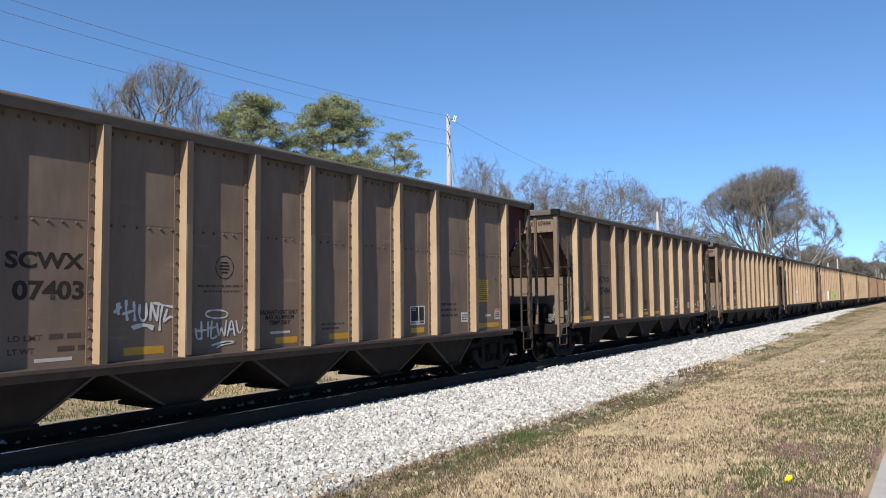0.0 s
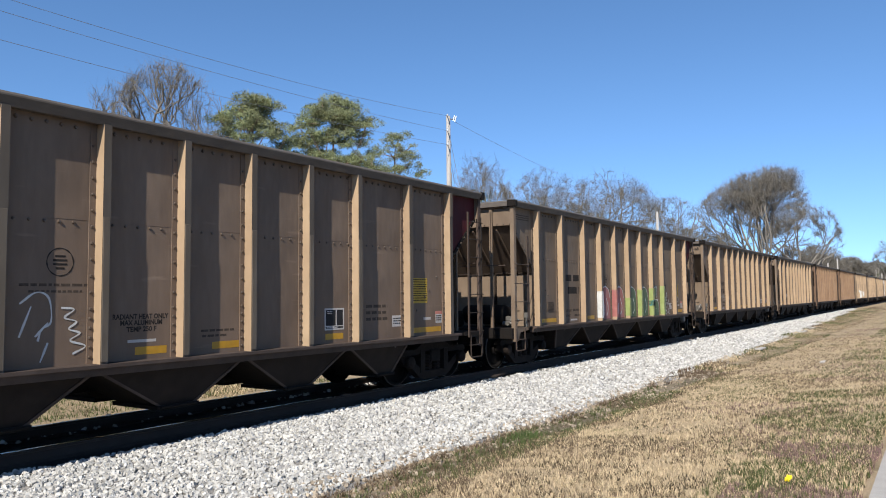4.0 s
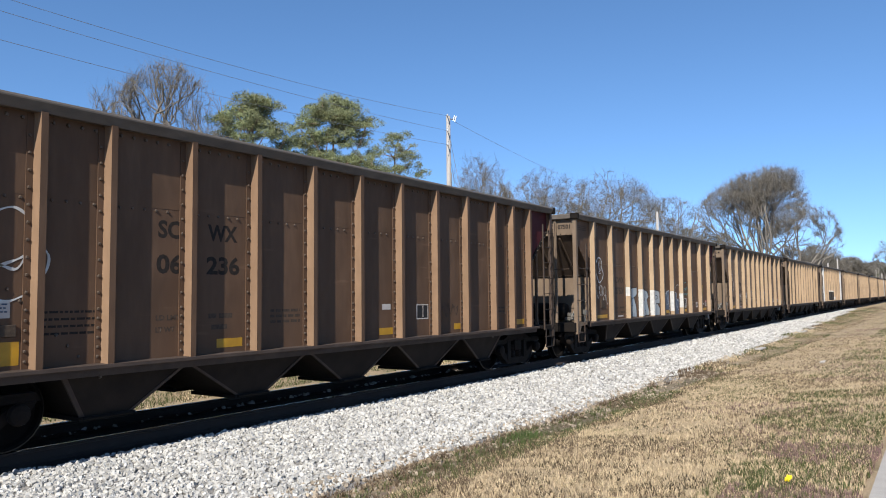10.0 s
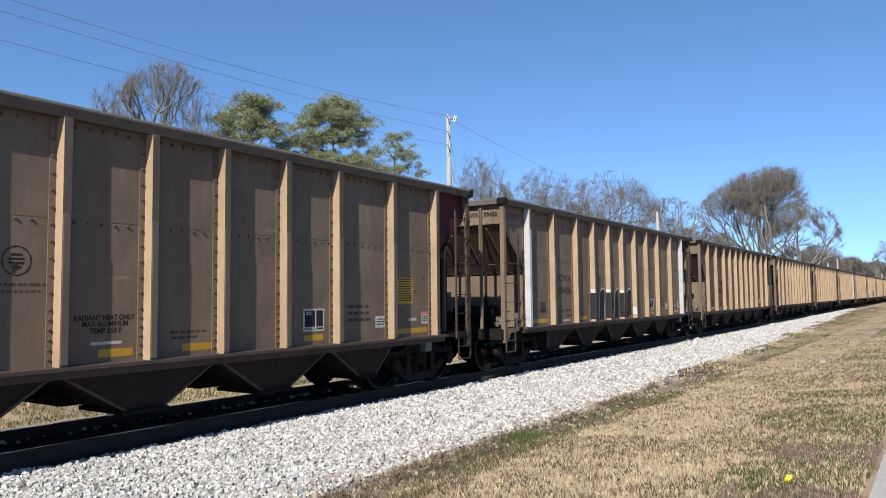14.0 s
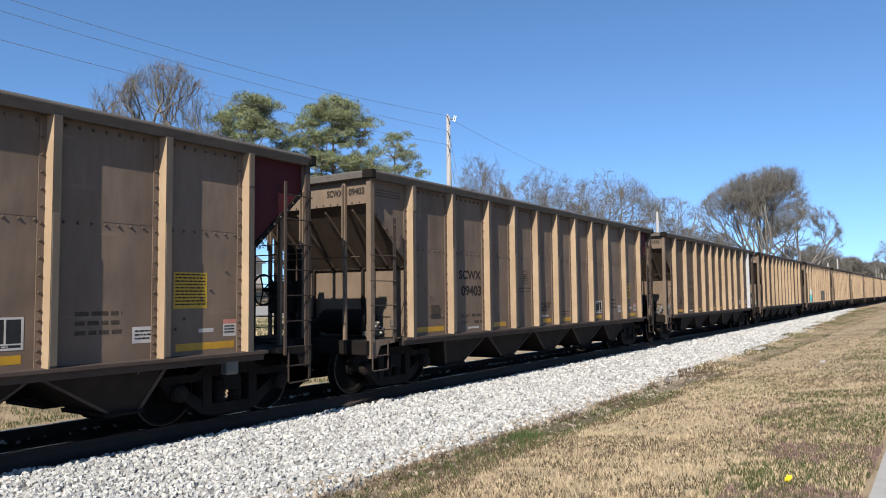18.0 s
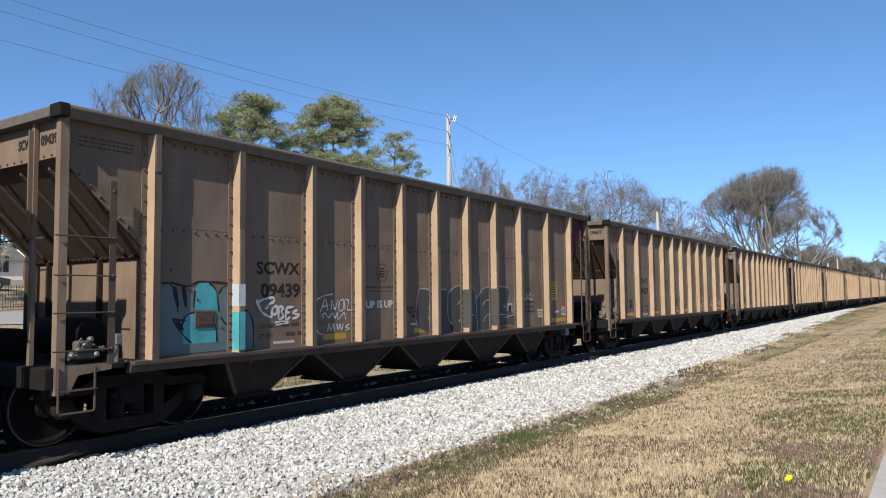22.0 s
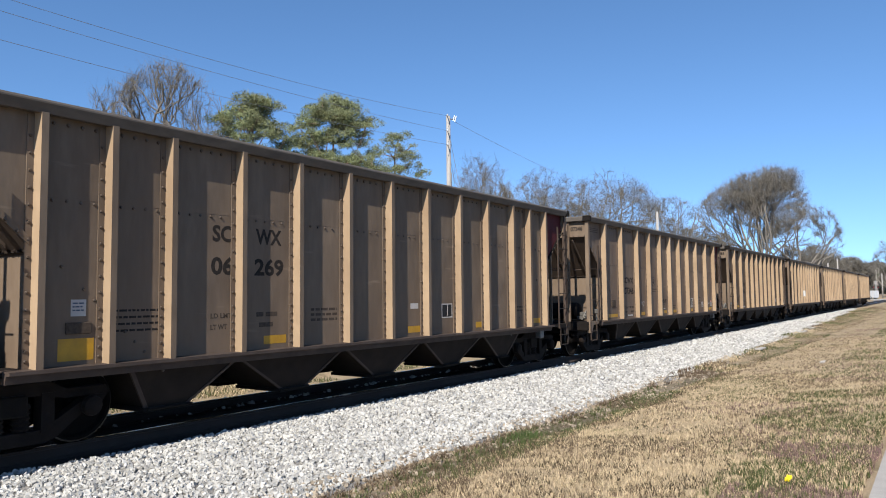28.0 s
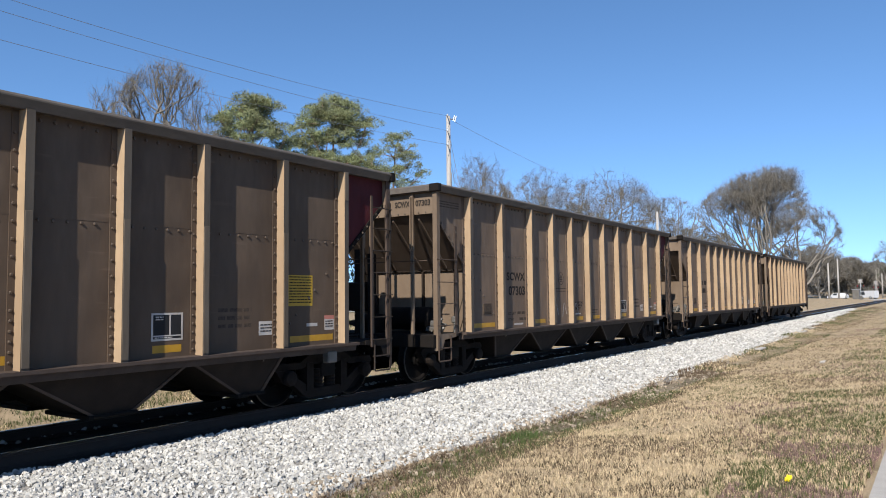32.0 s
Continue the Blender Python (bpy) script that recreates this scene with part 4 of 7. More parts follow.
def common_b(car, number):
    halves = (number[:2], number[2:])
    write(car, "SC", -3.78, 2.49, 0.30, 0.34, LETTER, "reporting_mark")
    write(car, "WX", -3.02, 2.49, 0.30, 0.50, LETTER, "reporting_mark")
    write(car, halves[0], -3.80, 2.04, 0.32, 0.38, LETTER, "car_number")
    write(car, halves[1], -3.04, 2.04, 0.32, 0.56, LETTER, "car_number")
    write(car, "SCWX", -7.298, 3.56, 0.16, 0.42, LETTER, "end_mark", y=-0.66, turn=radians(-90))
    write(car, number, -7.298, 3.39, 0.16, 0.42, LETTER, "end_number", y=-0.66, turn=radians(-90))
    write(car, "LD LMT", -3.8, 1.44, 0.09, 0.36, FAINT, "load_limit")
    write(car, "LT WT", -3.8, 1.29, 0.09, 0.28, FAINT, "light_weight")
    bars(car, [(-3.0, -2.6, 1.44, 0.065), (-2.95, -2.65, 1.29, 0.065)], FAINT, "weight_figures", label="worn figures")
    bars(car, [(-5.2, -4.6, 1.56 - i * 0.08, 0.026) for i in range(4)], LETTER)
    plate(car, "sticker", -5.72, -5.54, 1.52, 1.71, WHITE, "white sticker with small print")
    bars(car, [(-5.70, -5.57, 1.66 - i * 0.04, 0.016) for i in range(3)], SPRAY_BLUE, y=FACE - 0.003)
    plate(car, "yellow_stripe", -5.86, -5.44, 1.02, 1.27, YELLOW, "square yellow reflective patch")
    for x0, x1 in ((-2.86, -2.42), (0.62, 1.0), (3.0, 3.28), (5.6, 6.0)):
        plate(car, "yellow_stripe", x0, x1, 1.04, 1.16, YELLOW, "faded yellow reflective patch")
    part("routing_board", Geo().bevel_box(-5.78, -5.48, FACE - 0.02, FACE + 0.005, 1.32, 1.45, 0.006), FAINT, car, "small dark routing board")
    g = Geo()
    for a in ((1.72, 2.10, 1.28, 1.30), (1.72, 2.10, 1.54, 1.56), (1.72, 1.74, 1.30, 1.54), (2.08, 2.10, 1.30, 1.54), (1.92, 1.935, 1.32, 1.54)):
        g.box(a[0], a[1], FACE - 0.002, FACE + 0.001, a[2], a[3])
    part("stencil_frame", g, WHITE, car, "white framed stencil")
    plate(car, "stencil", 1.74, 2.08, 1.30, 1.54, SPRAY_BLACK, "black stencil panel", y=FACE + 0.001)
    plate(car, "sticker", 0.70, 0.94, 1.48, 1.58, WHITE, "white sticker")
    bars(car, [(-1.9, -1.3, 1.5 - i * 0.08, 0.04) for i in range(3)], FAINT)
    bars(car, [(4.6, 5.1, 1.42 - i * 0.08, 0.04) for i in range(2)], FAINT)


NUMBERS = {-1: "07403", 0: "07494", 1: "09669", 2: "09213", 4: "09168", 5: "09634", 6: "06132", 7: "06236", 8: "07501", 9: "09614", 10: "09479", 11: "09486",
           13: "09307", 14: "09403", 15: "07370", 16: "07851", 17: "09439", 18: "09607", 19: "09014", 20: "07555", 22: "06269", 23: "07346", 24: "07463", 25: "07899", 26: "07303"}
KIND_B = (6, 7, 22)
BROWN = {0: DARK_PAINT, 6: BROWN_PAINT, 7: BROWN_PAINT, 8: BROWN_PAINT, 15: DARK_PAINT, 16: DARK_PAINT, 20: DARK_PAINT, 25: DARK_PAINT, 24: DARK_PAINT, 3: WARM_PAINT, 22: WARM_PAINT, 18: WARM_PAINT, 10: WARM_PAINT, 28: BROWN_PAINT, 12: DARK_PAINT}
CARS = []
for k in range(-1, 29):
    proto = CAR_B if k in KIND_B else CAR_A
    home = pose(k * PITCH - gone(0) + 7.36, TRACK_Y, 0)
    car = copy_thing(proto, home)
    CARS.append((k, car))
    coat = BROWN.get(k, GREY_PAINT)
    shade = "brown" if coat in (BROWN_PAINT, DARK_PAINT) else "grey-brown"
    tagged(car, f"weathered {shade} steel open-top coal hopper car, {'thirteen' if k in KIND_B else 'eleven'} side posts")
    for ob in car.children_recursive:
        if ob.name.split(".")[0] == "sill_casting" and k in (-1, 0, 1, 2, 6, 7, 12, 14, 15, 16, 20, 24):
            bpy.data.objects.remove(ob)
            continue
        if ob.name.split(".")[0] == "wheelset":
            WHEELSETS.append(ob)
        for slot in (ob.material_slots if ob.type == "MESH" else ()):
            coats = {GREY_PAINT: coat, BROWN_PAINT: coat}
            for pair in ((SUNLIT_POST, BROWN_POST), (END_TAN, END_BROWN)):
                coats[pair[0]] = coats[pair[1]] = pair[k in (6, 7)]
            wanted = coats.get(slot.material, slot.material)
            if wanted != slot.material:
                slot.link = "OBJECT"
                slot.material = wanted
    if k in KIND_B:
        common_b(car, NUMBERS[k])
    else:
        common_a(car, NUMBERS.get(k), faint=k in (8, 15, 16, 19, 11))
        if k in (5, 9, 10):
            write(car, "F", -1.60, 2.005, 0.12, 0.055, LETTER, "emblem_letter", y=FACE - 0.0035)
for g, car, material in PRINT.values():
    tagged(part("small_print", g, material, car, "rows of small unreadable print"), kind="stuff")
for proto in (CAR_A, CAR_B):
    for ob in (*proto.children_recursive, proto):
        bpy.data.objects.remove(ob)
TRAIN = dict(CARS)


def white_post(k, index):
    """A post that was renewed and painted white."""
    posts = [o for o in TRAIN[k].children if o.name.split(".")[0] == "post"][:11]
    ob = posts[index]
    for slot in (ob.material_slots[0], ob.material_slots[2]):
        slot.link = "OBJECT"
        slot.material = PALE_POST
    tagged(ob, "fresh white replacement post")


white_post(11, 0), white_post(11, 10), white_post(15, 10)

# sprayed tags, car by car
spray(TRAIN[-1], [[(-3.15, 1.66), (-3.12, 1.52)], [(-3.19, 1.55), (-3.09, 1.62)], [(-3.12, 1.67), (-3.14, 1.52)], [(-3.03, 1.70), (-3.03, 1.57), (-3.01, 1.45)], [(-3.08, 1.53), (-2.92, 1.57)], [(-2.93, 1.68), (-2.92, 1.55), (-2.91, 1.44)], [(-2.85, 1.65), (-2.85, 1.50), (-2.80, 1.44), (-2.76, 1.49), (-2.76, 1.66)]], 0.04, SPRAY_WHITE, "white sprayed scrawl")
spray(TRAIN[-1], [[(-2.70, 1.44), (-2.69, 1.67)], [(-2.69, 1.67), (-2.61, 1.43)], [(-2.61, 1.43), (-2.58, 1.67)], [(-2.66, 1.66), (-2.52, 1.63), (-2.36, 1.60)], [(-2.53, 1.63), (-2.56, 1.47), (-2.57, 1.31)], [(-2.46, 1.58), (-2.51, 1.42), (-2.41, 1.48), (-2.25, 1.40)], [(-2.96, 1.37), (-2.80, 1.40), (-2.65, 1.36)], [(-2.94, 1.35), (-2.78, 1.38), (-2.66, 1.33)]], 0.036, SPRAY_WHITE, "white sprayed scrawl")
spray(TRAIN[-1], [[(-2.03, 1.32), (-2.00, 1.18), (-1.92, 1.19)], [(-1.94, 1.41), (-1.93, 1.16)], [(-2.04, 1.28), (-1.83, 1.29)], [(-1.83, 1.40), (-1.83, 1.19)], [(-1.77, 1.41), (-1.78, 1.18), (-1.68, 1.20)], [(-1.83, 1.31), (-1.70, 1.32)], [(-1.69, 1.38), (-1.65, 1.20), (-1.61, 1.30), (-1.56, 1.20), (-1.53, 1.41)], [(-1.51, 1.19), (-1.44, 1.40), (-1.38, 1.19)], [(-1.50, 1.28), (-1.40, 1.28)]], 0.032, SPRAY_WHITE, "white sprayed scrawl")
spray(TRAIN[-1], [[(-1.50, 1.49), (-1.55, 1.45), (-1.69, 1.44), (-1.82, 1.46), (-1.87, 1.50), (-1.82, 1.54), (-1.69, 1.55), (-1.55, 1.53), (-1.50, 1.49)], [(-1.36, 1.40), (-1.30, 1.22), (-1.18, 1.41)], [(-1.18, 1.30), (-1.11, 1.25), (-1.17, 1.18), (-1.08, 1.19)], [(-1.77, 1.08), (-1.53, 1.12), (-1.38, 1.10), (-1.61, 1.07), (-1.69, 1.04)]], 0.028, SPRAY_WHITE, "white sprayed ring and underline")
spray(TRAIN[1], scrawl(-4.5, -3.5, 1.35, 1.68, 13, 5), 0.035, SPRAY_WHITE, "white sprayed scrawl")
spray(TRAIN[2], [[(-3.09, 1.54), (-3.06, 1.75), (-2.97, 1.80), (-2.88, 1.73), (-2.91, 1.60), (-3.03, 1.48), (-2.85, 1.49), (-2.84, 1.38), (-3.01, 1.32)], [(-2.85, 1.57), (-2.84, 1.79), (-2.73, 1.81), (-2.64, 1.73), (-2.67, 1.21)], [(-2.67, 1.73), (-2.51, 1.61), (-2.64, 1.49), (-2.52, 1.43), (-2.55, 1.33)], [(-2.58, 1.71), (-2.50, 1.82), (-2.38, 1.79), (-2.36, 1.32)], [(-3.01, 1.32), (-2.92, 1.06)], [(-2.64, 1.29), (-2.58, 1.15)]], 0.028, SPRAY_WHITE, "white sprayed outline of fat shapes")
spray(TRAIN[2], [[(-1.99, 1.67), (-1.82, 1.79), (-1.68, 1.73), (-1.65, 1.47), (-1.75, 1.39), (-1.79, 1.26)], [(-1.82, 1.31), (-1.68, 1.46)], [(-1.68, 1.24), (-1.76, 1.03)], [(-1.99, 1.31), (-1.87, 1.64)], [(-1.54, 1.62), (-1.39, 1.60), (-1.50, 1.51), (-1.36, 1.46), (-1.45, 1.38), (-1.32, 1.33), (-1.43, 1.25), (-1.25, 1.18), (-1.40, 1.10)]], 0.026, SPRAY_WHITE, "white sprayed outline of fat shapes")
for a, b, coat in ((-2.08, -1.28, DULL_PINK), (-0.94, -0.16, DULL_PINK), (0.16, 0.96, SPRAY_GREEN), (1.28, 2.1, SPRAY_GREEN)):
    blob(TRAIN[3], [(a, 1.0), (b, 1.0), (b, 1.62), (b - 0.12, 1.86), (b - 0.4, 1.95), (a + 0.1, 1.82), (a, 1.7)], coat, "large sprayed fill")
    spray(TRAIN[3], [[(a + 0.04, 1.68), (a + 0.14, 1.82), (b - 0.4, 1.94), (b - 0.12, 1.84), (b - 0.02, 1.6)], [(a + 0.1, 1.2), (a + 0.3, 1.5), (a + 0.32, 1.1)], [(b - 0.3, 1.6), (b - 0.15, 1.3), (b - 0.3, 1.1)]], 0.035, SPRAY_WHITE, "white outline of a large tag")
blob(TRAIN[3], [(2.39, 1.66), (2.54, 1.78), (2.81, 1.88), (3.03, 1.94), (3.00, 1.64), (2.81, 1.67), (2.57, 1.57), (2.97, 1.51), (3.22, 1.38), (3.23, 0.95), (2.40, 0.94)], SPRAY_GREEN, "large green sprayed fill")
blob(TRAIN[3], [(2.39, 1.66), (2.38, 1.79), (2.56, 1.95), (3.02, 2.01), (3.05, 1.94), (2.81, 1.88), (2.54, 1.78)], SPRAY_DEEP, "dark teal shading of a large tag")
blob(TRAIN[3], [(3.49, 1.82), (3.61, 1.79), (3.66, 1.63), (3.91, 1.66), (4.03, 1.52), (4.03, 1.35), (3.90, 1.23), (4.07, 1.04), (3.59, 1.00), (3.50, 1.00)], SPRAY_GREEN, "large green sprayed fill")
spray(TRAIN[3], [[(2.70, 1.88), (2.85, 1.93), (3.03, 1.94), (2.98, 1.67), (3.03, 1.57)], [(2.81, 1.67), (2.57, 1.57), (2.97, 1.51), (3.19, 1.40), (3.22, 1.08)], [(2.52, 1.30), (2.64, 1.33), (2.66, 1.12)], [(2.37, 1.44), (2.42, 1.41), (2.50, 1.03)]], 0.03, SPRAY_WHITE, "white outline of a large green tag")
spray(TRAIN[3], [[(3.50, 1.86), (3.59, 1.79), (3.65, 1.56), (3.62, 1.31)], [(3.89, 1.67), (4.03, 1.52), (4.01, 1.35), (3.90, 1.23)], [(4.13, 1.76), (4.13, 1.48), (4.13, 1.24), (4.08, 1.22)], [(3.98, 1.16), (4.14, 1.06), (4.04, 0.98)], [(4.19, 1.43), (4.42, 1.28)], [(4.21, 1.33), (4.37, 1.51)], [(4.28, 1.20), (4.36, 1.09), (4.22, 1.04), (4.49, 1.00)]], 0.03, SPRAY_WHITE, "white outline of a large green tag")
spray(TRAIN[3], scrawl(3.5, 4.2, 1.85, 2.05, 26, 4), 0.025, SPRAY_BLACK, "thin black scrawl")
spray(TRAIN[3], scrawl(5.1, 5.6, 1.4, 1.6, 27, 3), 0.03, SPRAY_WHITE, "white scrawl")
spray(TRAIN[4], scrawl(-4.6, -3.5, 1.38, 1.7, 28, 6), 0.03, SPRAY_FAINT, "thin white scrawl")
spray(TRAIN[4], scrawl(-3.2, -2.45, 1.38, 1.7, 29, 4), 0.03, SPRAY_FAINT, "thin white scrawl")
spray(TRAIN[4], scrawl(2.5, 3.2, 1.55, 1.75, 30, 4), 0.02, SPRAY_FAINT, "thin white scrawl")
spray(TRAIN[5], scrawl(-4.5, -3.5, 1.40, 1.65, 31, 5), 0.035, SPRAY_WHITE, "white sprayed scrawl")
spray(TRAIN[1], [[(1.37, 1.25), (1.41, 1.52), (1.47, 1.28), (1.51, 1.53), (1.57, 1.34), (1.62, 1.57), (1.67, 1.34), (1.71, 1.60), (1.76, 1.37), (1.82, 1.69), (1.89, 1.47)], [(1.82, 1.69), (1.96, 1.72), (2.12, 1.70), (2.07, 1.63), (1.87, 1.62)], [(1.91, 1.33), (2.08, 1.36), (2.15, 1.28), (2.16, 1.45)]], 0.02, LETTER, "thin black scrawl")
spray(TRAIN[5], [[(0.29, 1.78), (0.21, 1.67), (0.30, 1.44), (0.40, 1.55)], [(0.23, 1.65), (0.30, 1.68)], [(0.35, 1.86), (0.39, 1.70), (0.44, 1.56)], [(0.50, 1.86), (0.43, 1.68), (0.53, 1.60)], [(0.57, 1.86), (0.60, 1.65), (0.68, 1.62), (0.73, 1.90)], [(0.75, 1.80), (0.94, 1.77)], [(0.83, 1.78), (0.79, 1.50)], [(0.86, 1.52), (0.96, 1.73), (0.99, 1.29)], [(0.89, 1.58), (1.08, 1.57)]], 0.028, SPRAY_WHITE, "white sprayed scrawl")
spray(TRAIN[5], [[(1.42, 1.85), (1.45, 1.52), (1.54, 1.74), (1.61, 1.50), (1.71, 1.72), (1.81, 1.53)], [(1.57, 1.36), (1.76, 1.42), (1.86, 1.31)]], 0.02, FAINT, "thin dark scrawl")
head_outline(TRAIN[6], -5.5, 2.25, 0.9, 0.95, SPRAY_WHITE)
spray(TRAIN[6], [[(-2.90, 1.53), (-2.90, 1.73), (-2.74, 1.83), (-2.58, 1.75), (-2.53, 1.56)], [(-2.90, 1.45), (-2.85, 1.61), (-2.66, 1.67), (-2.49, 1.59), (-2.46, 1.39), (-2.60, 1.26), (-2.79, 1.28)], [(-2.84, 1.38), (-2.68, 1.44), (-2.58, 1.40)], [(-2.53, 1.69), (-2.41, 1.81), (-2.26, 1.79), (-2.21, 1.56), (-2.21, 1.34)], [(-3.10, 1.00), (-3.10, 1.18), (-2.95, 1.33), (-2.84, 1.35)], [(-2.46, 1.35), (-2.32, 1.18), (-2.35, 0.95)], [(-2.68, 1.16), (-2.66, 0.99)]], 0.026, SPRAY_WHITE, "white sprayed arches")
spray(TRAIN[6], [[(-1.88, 1.29), (-1.88, 1.68), (-1.76, 1.78), (-1.68, 1.59), (-1.66, 1.28)], [(-1.68, 1.68), (-1.53, 1.78), (-1.44, 1.68), (-1.11, 1.69)], [(-1.48, 1.63), (-1.24, 1.36), (-1.34, 1.04), (-1.38, 0.91)], [(-1.88, 1.25), (-1.72, 1.06), (-1.78, 0.91)], [(-1.11, 1.31), (-1.00, 1.16), (-1.06, 0.94)]], 0.026, SPRAY_WHITE, "white sprayed arches")
spray(TRAIN[6], scrawl(0.2, 0.8, 1.6, 1.75, 35, 4), 0.03, SPRAY_WHITE, "white scrawl")
head_outline(TRAIN[7], -5.6, 2.2, 0.9, 1.0, SPRAY_WHITE)
spray(TRAIN[7], scrawl(2.5, 3.2, 1.3, 1.6, 36, 4), 0.02, FAINT, "dark scrawl")
spray(TRAIN[8], [[(-5.86, 2.64), (-5.79, 2.57), (-5.76, 2.47), (-5.81, 2.33), (-5.73, 2.30), (-5.67, 2.17), (-5.60, 2.11), (-5.60, 2.06), (-5.46, 2.07), (-5.32, 2.17), (-5.24, 2.30), (-5.34, 2.46), (-5.35, 2.63), (-5.42, 2.74), (-5.56, 2.77), (-5.66, 2.73), (-5.75, 2.62), (-5.86, 2.64)]], 0.045, SPRAY_WHITE, "loose sprayed outline of a rounded shape")
spray(TRAIN[8], [[(-5.51, 2.69), (-5.58, 2.53), (-5.54, 2.45), (-5.48, 2.44), (-5.46, 2.56), (-5.44, 2.63)], [(-5.41, 2.43), (-5.61, 2.33), (-5.43, 2.32)]], 0.025, SPRAY_WHITE, "thin sprayed marks")
spray(TRAIN[8], [[(-5.72, 1.78), (-5.74, 1.67), (-5.81, 1.63), (-5.88, 1.67), (-5.92, 1.78), (-5.89, 1.88), (-5.82, 1.93), (-5.75, 1.88), (-5.72, 1.78)], [(-5.79, 1.78), (-5.80, 1.75), (-5.83, 1.73), (-5.85, 1.75), (-5.87, 1.79), (-5.86, 1.82), (-5.83, 1.84), (-5.80, 1.82), (-5.79, 1.78)], [(-5.73, 1.99), (-5.75, 1.79), (-5.65, 1.61), (-5.57, 1.80), (-5.61, 1.94)], [(-5.36, 1.83), (-5.39, 1.73), (-5.45, 1.69), (-5.52, 1.73), (-5.55, 1.83), (-5.53, 1.93), (-5.46, 1.97), (-5.39, 1.93), (-5.36, 1.83)], [(-5.40, 1.96), (-5.32, 1.89), (-5.33, 1.67)], [(-5.06, 1.80), (-5.09, 1.71), (-5.16, 1.67), (-5.23, 1.71), (-5.26, 1.80), (-5.23, 1.89), (-5.16, 1.93), (-5.09, 1.89), (-5.06, 1.80)], [(-5.28, 1.64), (-5.20, 1.43), (-5.08, 1.71), (-5.00, 1.45), (-4.88, 1.47)], [(-4.90, 1.48), (-4.77, 1.33)]], 0.042, SPRAY_FAINT, "broad thin sprayed loops")
blob(TRAIN[8], [(-3.20, 1.88), (-2.44, 1.93), (-2.42, 1.71), (-2.69, 1.60), (-2.52, 1.31), (-2.48, 0.99), (-3.16, 1.01)], SPRAY_PALE, "large pale sprayed fill")
blob(TRAIN[8], [(-2.07, 1.78), (-1.69, 1.84), (-1.42, 1.78), (-1.30, 1.62), (-1.48, 1.51), (-1.22, 1.09), (-1.30, 1.00), (-1.76, 1.02), (-2.07, 0.98)], SPRAY_PALE, "large pale sprayed fill")
blob(TRAIN[8], [(-0.85, 1.76), (-0.55, 1.83), (-0.19, 1.80), (-0.05, 1.58), (-0.10, 1.40), (-0.38, 1.37), (0.01, 1.12), (0.01, 0.99), (-0.86, 0.98)], SPRAY_PALE, "large pale sprayed fill")
spray(TRAIN[8], [[(-3.20, 1.88), (-2.83, 1.90), (-2.44, 1.93)], [(-2.44, 1.93), (-2.42, 1.73), (-2.70, 1.60), (-2.98, 1.59), (-3.16, 1.61)], [(-2.69, 1.60), (-2.52, 1.31), (-2.48, 0.99)], [(-2.92, 1.57), (-2.85, 1.27), (-2.88, 1.00)]], 0.028, SPRAY_BLACK, "black outline of a pale tag")
spray(TRAIN[8], [[(-1.97, 1.13), (-1.97, 1.73), (-1.69, 1.84), (-1.42, 1.78), (-1.30, 1.62), (-1.48, 1.51), (-1.37, 1.32), (-1.22, 1.09), (-1.34, 1.00), (-1.54, 1.05), (-1.69, 1.25)], [(-1.75, 1.44), (-1.58, 1.71)], [(-1.97, 1.13), (-1.90, 1.04), (-1.69, 1.03)]], 0.028, SPRAY_BLACK, "black outline of a pale tag")
spray(TRAIN[8], [[(-0.85, 1.76), (-0.55, 1.83), (-0.19, 1.80), (-0.05, 1.58), (-0.12, 1.40), (-0.51, 1.37)], [(-0.73, 1.64), (-0.46, 1.66), (-0.34, 1.57), (-0.73, 1.49)], [(-0.73, 1.35), (-0.81, 1.00)], [(-0.24, 1.35), (0.04, 1.09)]], 0.028, SPRAY_BLACK, "black outline of a pale tag")
blob(TRAIN[8], [(0.24, 1.09), (0.20, 1.45), (0.22, 1.71), (0.59, 1.74), (0.78, 1.81), (1.11, 1.83), (1.14, 0.95), (1.03, 0.96), (0.92, 1.15), (0.57, 1.15), (0.42, 1.03)], SPRAY_BLUE, "large dark blue sprayed fill")
blob(TRAIN[8], [(1.38, 0.96), (1.37, 1.77), (1.52, 1.82), (1.57, 1.74), (1.87, 1.74), (1.85, 1.47), (2.08, 1.55), (2.27, 1.52), (2.28, 0.97)], SPRAY_BLUE, "large dark blue sprayed fill")
spray(TRAIN[8], [[(0.23, 1.65), (0.23, 1.74), (0.59, 1.73), (0.70, 1.79), (1.10, 1.85)], [(0.23, 1.61), (0.52, 1.63), (0.71, 1.78)], [(0.71, 1.76), (0.79, 1.50), (0.93, 1.39), (0.70, 1.33)], [(0.24, 1.51), (0.30, 1.22), (0.48, 1.29), (0.39, 1.08), (0.40, 0.98)], [(0.85, 1.67), (0.88, 1.43), (0.95, 1.28), (1.03, 1.14), (0.95, 0.97)], [(0.89, 1.15), (1.11, 1.19)], [(1.11, 1.83), (1.12, 1.63), (1.09, 1.45)]], 0.035, SPRAY_PALE, "pale outline of a dark blue tag")
